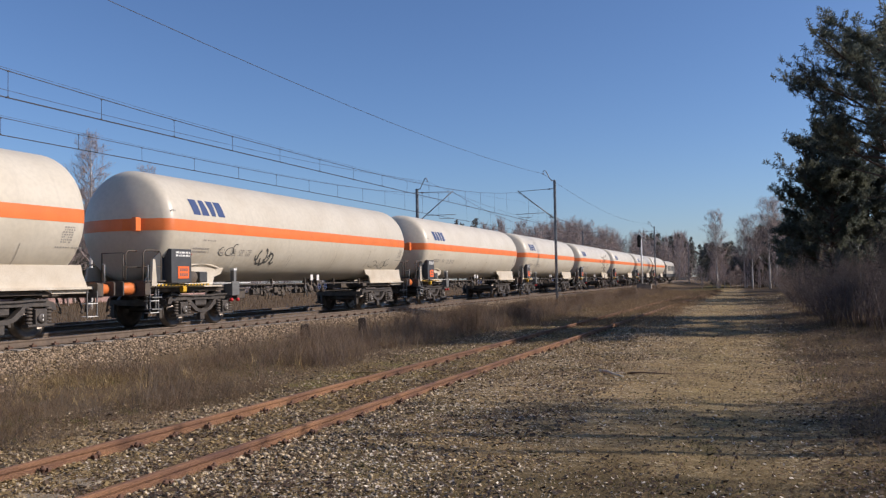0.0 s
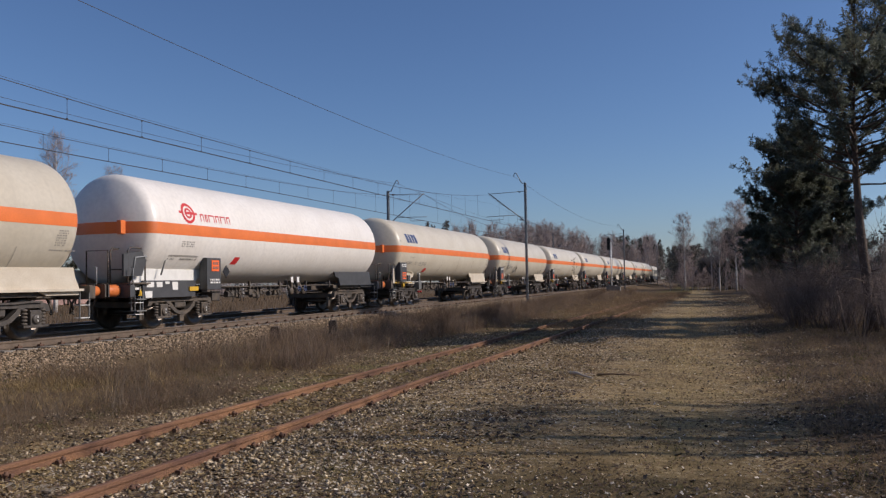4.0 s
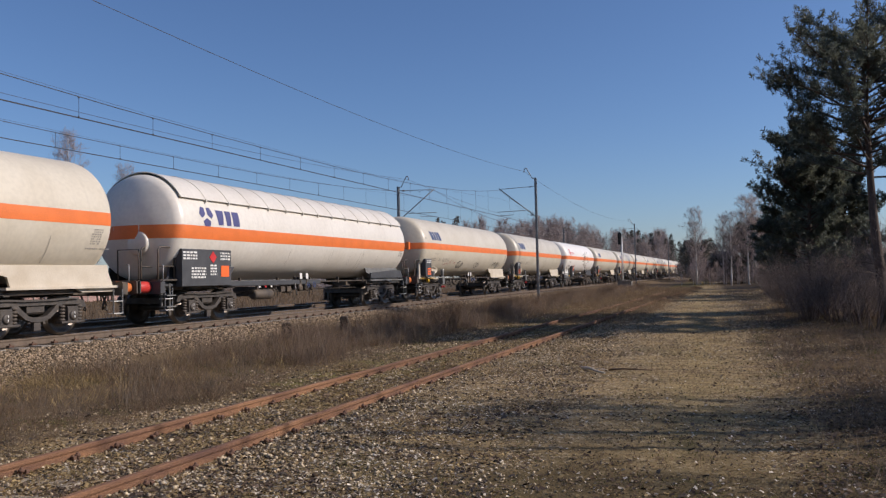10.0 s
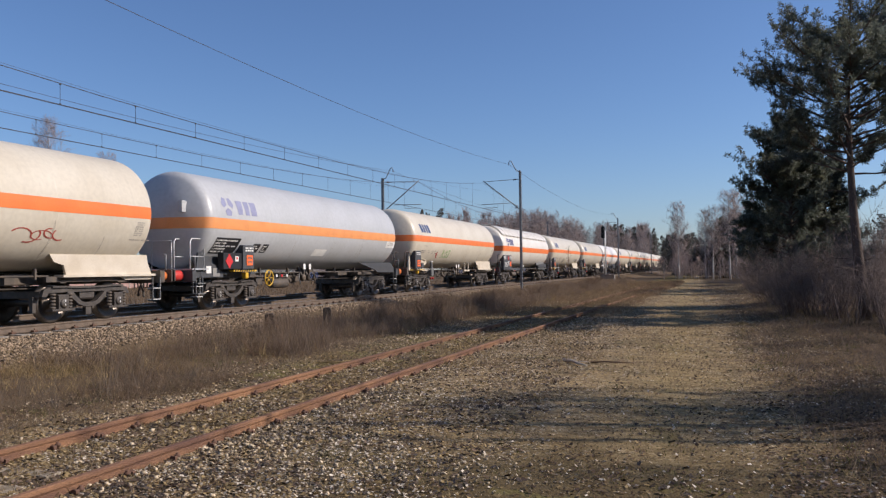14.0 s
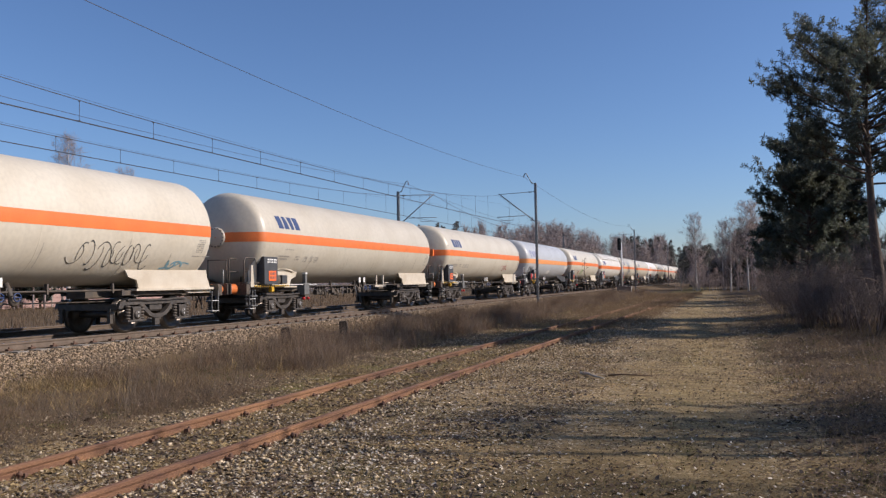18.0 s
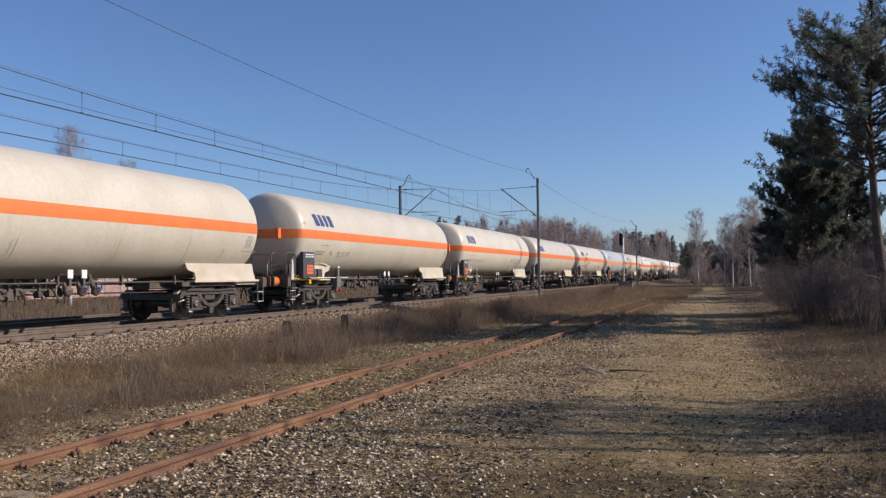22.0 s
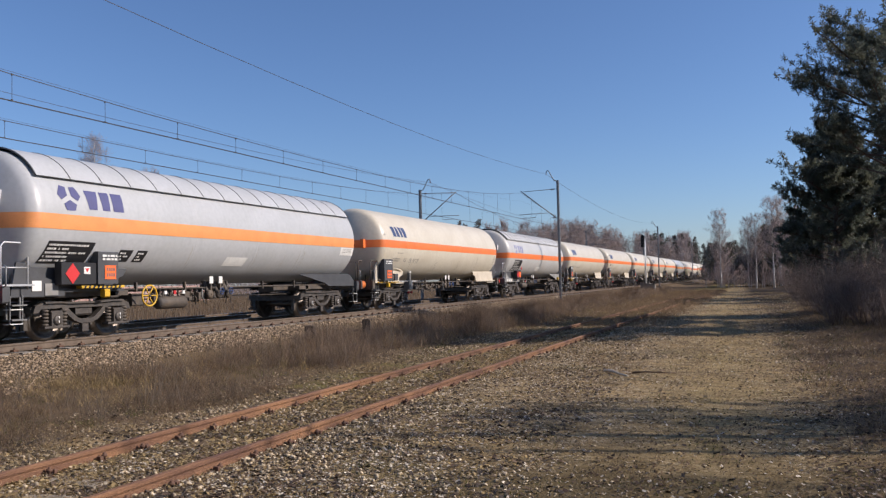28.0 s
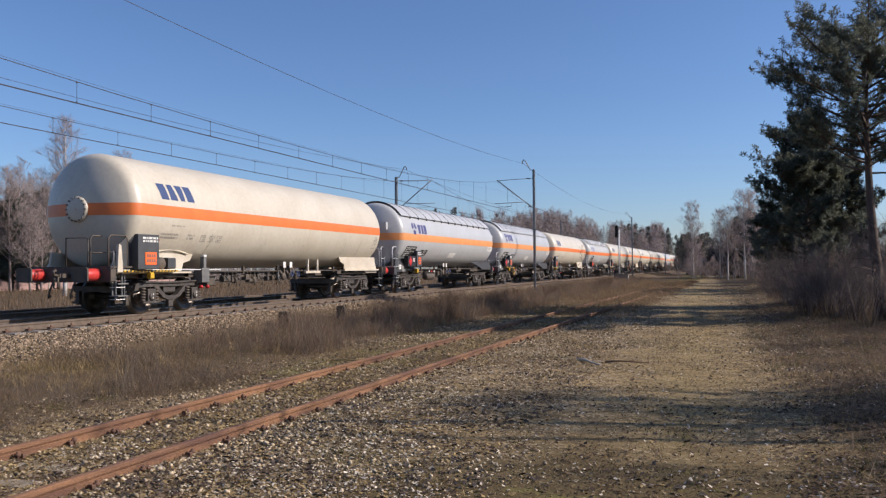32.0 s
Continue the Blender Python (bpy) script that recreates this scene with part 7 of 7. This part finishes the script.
def pine(seed, height, bare, reach, label, limbs=46, tuft=0.24, per=26, lean=(0, 0), mat=None, width=0.010, trunk_r=None, flat=0.80, inner=0.30, name="pine_tree"):
    """A pine: bare lower trunk with stubs, limbs in loose whorls, needle tufts on their outer parts."""
    rnd = random.Random(seed)
    t = thing(name, label, "tree", group="pines")
    pts = []
    for i in range(11):
        u = i / 10
        pts.append(Vector((lean[0] * u + 0.08 * math.sin(u * 5 + seed), lean[1] * u + 0.08 * math.cos(u * 4 + seed), -0.2 + (height + 0.1) * u)))
    r0 = trunk_r or 0.016 * height
    part("trunk", Shape().tube(pts, r0, 12, r1=0.03), BARK, t)
    wood, cs, ds, ss = Shape(), [], [], []
    stubs = Shape()
    for k in range(7):
        u = bare * rnd.uniform(0.25, 1.0)
        q = pts[int(u * 10)].lerp(pts[int(u * 10) + 1], u * 10 % 1)
        a = rnd.uniform(0, math.tau)
        e = q + Vector((math.cos(a), math.sin(a), 0.1)) * rnd.uniform(0.4, 1.3)
        stubs.tube([q, q.lerp(e, 0.5) + Vector((0, 0, 0.06)), e], 0.022, 5, r1=0.006)
    tagged(part("branch_stub", stubs, BARK, t, "dry broken branch stubs"), kind="stuff")
    for k in range(limbs):
        u = bare + (1 - bare) * ((k + rnd.random()) / limbs)
        q = pts[min(9, int(u * 10))].lerp(pts[min(9, int(u * 10)) + 1], u * 10 - min(9, int(u * 10)))
        a = k * 2.39996 + rnd.uniform(-0.6, 0.6)
        w = (u - bare) / (1 - bare)
        shape = (0.72 + 0.8 * w) if w < 0.35 else (1.0 - flat * ((w - 0.35) / 0.65) ** 1.7)
        long = reach * shape * rnd.uniform(0.45, 1.2)
        d = Vector((math.cos(a), math.sin(a), rnd.uniform(-0.05, 0.35) + 0.7 * w * min(1.0, flat + 0.25))).normalized()
        p, line = q.copy(), [q.copy()]
        for i in range(5):
            d = (d + unit(rnd) * 0.14 + Vector((0, 0, 0.05))).normalized()
            p = p + d * long / 5
            line.append(p.copy())
        wood.tube(line, 0.012 + 0.013 * long, 5, r1=0.008)
        for j in range(int(8 + 7 * long)):
            v = rnd.uniform(inner, 1.0)
            i = min(4, int(v * 5))
            b = line[i].lerp(line[i + 1], v * 5 - i)
            s = unit(rnd)
            s.z = abs(s.z) * 0.7
            e = b + (s * 0.7 + d * 0.5).normalized() * long * rnd.uniform(0.10, 0.34)
            wood.tube([b, e], 0.009, 3, r1=0.004)
            for m in range(3):
                g = b.lerp(e, 0.45 + 0.28 * m)
                cs.append(tuple(g + unit(rnd) * 0.06))
                ds.append(tuple(((e - b).normalized() + Vector((0, 0, 0.5))).normalized()))
                ss.append(tuft * rnd.uniform(0.7, 1.25))
        cs.append(tuple(line[-1]))
        ds.append(tuple(d))
        ss.append(tuft)
    tagged(part("bough", wood, BARK, t, fix=False), kind="stuff")
    needles(cs, ds, ss, per, mat or NEEDLE, "crown", t, width)
    return t


def stand(ob, x, y, turn=0.0, scale=1.0, z=None):
    ob.matrix_basis = pose(x, y, lie(x, y) if z is None else z, 0, 0, turn) @ Matrix.Diagonal((scale, scale, scale, 1))
    return ob


def plant_again(ob, x, y, turn=0.0, scale=1.0, z=None):
    c = copy_thing(ob, Matrix())
    return stand(c, x, y, turn, scale, z)


# pines on the wooded side
stand(pine(3, 8.7, 0.53, 2.9, "tall dark green pine with a bare scaly trunk", 60, 0.18, 22, (-0.50, 0.0), trunk_r=0.18, width=0.013, flat=0.15, inner=0.42), 4.25, 27.1)
small = stand(pine(5, 7.2, 0.28, 2.35, "dense dark pine standing among brown shrubs", 84, 0.21, 24, width=0.014), 2.75, 34.0, 40)
plant_again(small, 4.6, 38.5, 170, 0.85)
far_pine = stand(pine(13, 7.0, 0.10, 2.3, "dark bushy pine at the end of the path", 44, 0.42, 12, width=0.014), 3.9, 56.0, 10, 0.80)
plant_again(far_pine, 3.7, 66.0, 120, 0.80)
plant_again(far_pine, 3.4, 78.0, 210, 0.95)
plant_again(far_pine, 5.4, 62.0, 300, 1.0)
plant_again(far_pine, 6.6, 92.0, 80, 1.2)
plant_again(far_pine, 0.9, 128.0, 40, 1.22)
plant_again(far_pine, 2.9, 126.0, 160, 1.3)
plant_again(far_pine, 4.9, 130.0, 280, 1.25)
tall = stand(pine(9, 10.5, 0.45, 2.6, "tall pine beside the path", 34, 0.24, 22, width=0.014), 9.2, 30.6, 60)
plant_again(tall, 8.9, 38.5, 130, 1.42)
plant_again(tall, 11.0, 33.0, 200, 1.05)
plant_again(tall, 11.5, 41.0, 300, 0.9)
slim = stand(bare_tree(15, 12.5, BARK, TWIG, "slender leafless tree with a straight trunk", 0.06, 0.1, 3, 8, 0.004, "leafless_tree", girth=0.0075), 5.6, 11.65)
plant_again(slim, 7.4, 11.0, 100, 0.95)
plant_again(slim, 9.6, 15.2, 220, 1.0)
# trees added out of view on the right, to throw twig shade on the path
mottled = stand(bare_tree(17, 9.5, BARK, TWIG, "leafless tree with open branching crown", 0.26, 0.08, 6, 26, 0.006, "leafless_tree", girth=0.008), 5.3, 11.0, 70, 0.52)
plant_again(mottled, 5.0, 12.9, 170, 0.5)
plant_again(mottled, 6.4, 9.4, 310, 0.5)
twiggy = stand(bare_tree(19, 4.6, BARK, TWIG, "leafless young tree with a dense twiggy crown", 0.32, 0.07, 6, 28, 0.009, "leafless_tree", girth=0.009), 6.7, 12.4, 20)
plant_again(twiggy, 7.9, 13.0, 250, 1.1)
plant_again(twiggy, 9.8, 13.9, 60, 1.8)
# dark pines beyond the tracks
for k, (x, y, s) in enumerate(((-61, 54.5, 1.15), (-65, 58.5, 1.3), (-69, 63, 1.25), (-59, 55.5, 0.9), (-74, 70, 1.5), (-66, 66, 1.2))):
    plant_again(far_pine, x, y, k * 77, s, 0.1)
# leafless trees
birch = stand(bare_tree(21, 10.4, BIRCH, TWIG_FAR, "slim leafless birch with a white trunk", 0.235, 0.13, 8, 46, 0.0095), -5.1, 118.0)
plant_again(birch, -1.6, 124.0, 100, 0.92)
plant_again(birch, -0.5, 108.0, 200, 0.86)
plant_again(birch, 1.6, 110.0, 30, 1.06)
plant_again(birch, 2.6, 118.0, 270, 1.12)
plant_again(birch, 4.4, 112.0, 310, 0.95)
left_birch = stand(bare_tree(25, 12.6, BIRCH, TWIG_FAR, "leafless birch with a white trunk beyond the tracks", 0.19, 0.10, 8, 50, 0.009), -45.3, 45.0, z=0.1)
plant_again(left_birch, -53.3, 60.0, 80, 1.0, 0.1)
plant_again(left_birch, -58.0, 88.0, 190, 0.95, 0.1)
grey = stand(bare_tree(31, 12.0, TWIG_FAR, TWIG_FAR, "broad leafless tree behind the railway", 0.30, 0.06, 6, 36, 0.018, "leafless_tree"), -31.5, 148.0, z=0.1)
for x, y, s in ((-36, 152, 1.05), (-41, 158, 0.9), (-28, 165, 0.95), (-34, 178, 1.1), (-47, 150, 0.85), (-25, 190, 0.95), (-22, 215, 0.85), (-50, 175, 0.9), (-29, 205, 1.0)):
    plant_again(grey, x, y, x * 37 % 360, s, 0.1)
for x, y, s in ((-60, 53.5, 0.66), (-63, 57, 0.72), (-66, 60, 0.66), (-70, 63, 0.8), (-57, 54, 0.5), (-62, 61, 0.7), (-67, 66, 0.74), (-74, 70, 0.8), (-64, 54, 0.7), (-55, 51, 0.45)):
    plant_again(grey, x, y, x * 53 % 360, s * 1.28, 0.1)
sapling = bare_tree(63, 3.6, TWIG, TWIG, "thin leafless sapling standing beside the line", 0.16, 0.10, 4, 14, 0.006, "sapling", girth=0.007)
stand(sapling, -12.5, 71.0)
# shrubs
brown = stand(shrub(41, 2.3, 1.6, TWIG, "dense brown leafless shrub under the pines", 26, 0.0042, 6), 2.7, 31.0)
for k, (x, y, s) in enumerate(((2.3, 29.4, 0.6), (3.1, 28.8, 0.85), (3.8, 30.4, 1.0), (3.3, 27.0, 0.65), (2.6, 33.5, 0.95), (2.3, 36.5, 0.8), (2.2, 40.5, 0.8), (3.2, 32.4, 1.1), (4.6, 29.0, 0.9), (5.3, 27.0, 0.95), (5.0, 23.5, 0.8),
                               (2.2, 46, 0.8), (2.3, 52, 0.8), (2.3, 60, 0.85), (2.4, 70, 0.9), (3.6, 36.0, 1.1), (5.6, 32.0, 1.1), (6.3, 25.0, 0.9), (4.9, 25.6, 0.8), (5.7, 29.5, 0.75), (4.7, 22.2, 0.55), (6.6, 28.0, 0.7), (7.4, 31.5, 0.8))):
    plant_again(brown, x, y, k * 67, s)
thin = stand(shrub(47, 2.1, 1.2, TWIG, "thin leafless saplings on the verge", 9, 0.004, 5), 4.1, 22.0)
for k, (x, y, s) in enumerate(((3.7, 19.6, 0.8), (4.6, 20.5, 1.1), (5.4, 25.5, 1.5), (3.5, 24.8, 0.9), (3.6, 17.6, 0.6), (4.9, 28.6, 1.7))):
    plant_again(thin, x, y, k * 71, s)
ruddy = stand(shrub(53, 1.0, 1.3, WEED_RED, "low reddish-brown thicket by the line", 20, 0.0035, 5), -9.6, 27.0)
for k, (x, y, s) in enumerate(((-9.0, 25.0, 0.7), (-10.4, 29.0, 0.9), (-9.4, 31.5, 0.85), (-10.8, 24.5, 0.7), (-10.0, 35.0, 0.9), (-9.2, 39.0, 0.85), (-10.9, 41.0, 0.8), (-9.9, 46.0, 0.9), (-11.5, 33.0, 0.8), (-10.6, 53.0, 0.9), (-9.4, 60.0, 0.9),
                               (-11.4, 19.0, 0.6), (-10.0, 68.0, 1.0), (-11.0, 76.0, 1.0), (-9.4, 84.0, 1.0))):
    plant_again(ruddy, x, y, k * 83, s)


def far_woods():
    """Joined belts of distant trees: dark conifers, bare woods with white trunks, and an unseen sky-blocking belt."""
    g = np.random.default_rng(17)
    dark, bare, pale = [], [], []

    def conifer(x, y, h, r, n):
        u = g.random(n) ** 0.7
        rad = r * (1 - u) ** 0.7 * np.sqrt(g.random(n)) + 0.1
        a = g.uniform(0, math.tau, n)
        c = np.stack([x + rad * np.cos(a), y + rad * np.sin(a), h * (0.12 + 0.88 * u)], 1)
        s = (0.07 + 0.014 * h) * g.uniform(0.5, 1.2, n)
        dark.append(c[:, None, :] + g.normal(0, 1, (n, 3, 3)) * s[:, None, None] * np.array([1, 1, 0.8]))

    def leafless(x, y, h, r, n, thick):
        u = g.random(n)
        rad = r * np.minimum(1, 2.2 * (1.02 - u)) * np.sqrt(g.random(n)) * np.minimum(1, 0.3 + 2.5 * u)
        a = g.uniform(0, math.tau, n)
        start = np.stack([x + rad * np.cos(a), y + rad * np.sin(a), h * (0.10 + 0.80 * u)], 1)
        out = np.stack([np.cos(a) * 0.35 + g.normal(0, 0.25, n), np.sin(a) * 0.35 + g.normal(0, 0.25, n), np.ones(n)], 1)
        end = start + out * (h * 0.14 * g.uniform(0.5, 1.2, n))[:, None]
        b = g.uniform(0, math.tau, n)
        side = np.stack([np.cos(b), np.sin(b), 0 * b], 1) * (thick * g.uniform(0.5, 1.5, n))[:, None]
        bare.append(np.stack([start - side, start + side, end], 1))
        for k in range(2):
            q = np.array([x + g.normal(0, 0.3 * r), y + g.normal(0, 0.3 * r), 0.0])
            w = np.array([0.011 * h * g.uniform(0.5, 1.1), 0, 0])
            pale.append(np.stack([q - w, q + w, q + np.array([g.normal(0, 0.04 * h), 0, 0.85 * h])])[None])

    def belt(r, deep):
        """Height of the belt by its bearing."""
        return float(np.interp(r, [-0.6, -0.3, -0.2, -0.15, -0.085, -0.05, -0.02, 0.05], [18, 20, 18, 15, 14, 11.5, 8, 7])) * deep / 240

    for k in range(150):
        r, y = g.uniform(-0.34, -0.075), g.uniform(225, 285)
        leafless(r * y, y, belt(r, y) * g.uniform(0.7, 1.08), g.uniform(1.8, 3.0), 520, 0.055)
    for k in range(120):
        r, y = g.uniform(-0.6, -0.34), g.uniform(205, 240)
        conifer(r * y, y, belt(r, y) * g.uniform(0.7, 1.1), g.uniform(2.0, 3.2), 240)
    for k in range(100):
        r, y = g.uniform(-0.13, 0.055), g.uniform(232, 275)
        conifer(r * y, y, belt(r, y) * g.uniform(0.65, 1.08) * 0.92, g.uniform(1.6, 2.8), 420)
    # scrub round the birches
    for k in range(34):
        leafless(g.uniform(-8.0, 5.0), g.uniform(114, 134), g.uniform(2.4, 5.4), g.uniform(0.9, 1.6), 420, 0.02)
    for k in range(44):
        conifer(g.uniform(-6.0, 5.0), g.uniform(124, 138), g.uniform(2.0, 4.6), g.uniform(1.2, 1.8), 420)
    # dark young wood beside the line's far end
    for k in range(64):
        r, y = g.uniform(-0.060, -0.012), g.uniform(150, 190)
        conifer(r * y, y, g.uniform(4.5, 8.2), g.uniform(1.4, 2.2), 420)
    # low wood behind the fence
    for k in range(110):
        leafless(g.uniform(-84, -67), g.uniform(25, 175), g.uniform(2.5, 5.0), g.uniform(1.5, 2.6), 300, 0.03)
    for k in range(60):
        conifer(g.uniform(-88, -70), g.uniform(25, 175), g.uniform(2.0, 4.0), g.uniform(1.5, 2.4), 200)
    for k in range(26):
        conifer(g.uniform(3.8, 16), g.uniform(80, 125), g.uniform(4, 7.5), g.uniform(1.5, 2.2), 420)
    for k in range(44):
        x, y = g.uniform(4.5, 24), g.uniform(45, 110)
        leafless(x, y, g.uniform(3.5, 6.5), g.uniform(1.2, 2.4), 420, 0.014)
    for k in range(40):
        conifer(g.uniform(16, 90), g.uniform(95, 150), g.uniform(3, 6.5), g.uniform(1.5, 2.8), 160)
    # unseen conifers behind the camera, added to cut skylight on the tank ends
    for k in range(150):
        x, y = g.uniform(-95, 60), g.uniform(-50, -24)
        if not -25 < x < -3:
            conifer(x, y, g.uniform(13, 18), g.uniform(2.2, 3.2), 260)
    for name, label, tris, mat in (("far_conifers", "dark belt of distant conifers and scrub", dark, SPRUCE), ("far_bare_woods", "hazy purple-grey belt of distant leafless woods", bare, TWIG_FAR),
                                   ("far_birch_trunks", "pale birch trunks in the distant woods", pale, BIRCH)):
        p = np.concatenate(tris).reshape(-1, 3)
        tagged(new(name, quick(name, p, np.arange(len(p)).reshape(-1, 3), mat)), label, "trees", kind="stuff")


far_woods()


# ---- all that moves ----
def ahead(t):
    """Metres that the train has rolled since the start."""
    return 8.750 * t + 0.015243 * t * t - 4.264e-5 * t ** 3


def motions():
    for ob, y in TRAIN:
        walk(ob, [(t, pose(TRACK_X, y + ahead(t), RAIL_Z + 0.003)) for t in range(0, 33)])
        for wheels in [o for o in ob.children_recursive if o.name.startswith("wheelset")]:
            home = wheels.location.copy()
            rows = []
            inside = [k / 15 for k in range(481) if -12 < y + ahead(k / 15) < 62]
            if not inside:
                continue
            times = sorted(set([0.0] + inside + [32.0]))
            first, final = ahead(inside[0]), ahead(inside[-1])
            for t in times:
                d = min(max(ahead(t), first), final) - first
                rows.append((t, pose(home.x, home.y, home.z, -math.degrees(d / 0.46))))
            walk(wheels, rows)


motions()
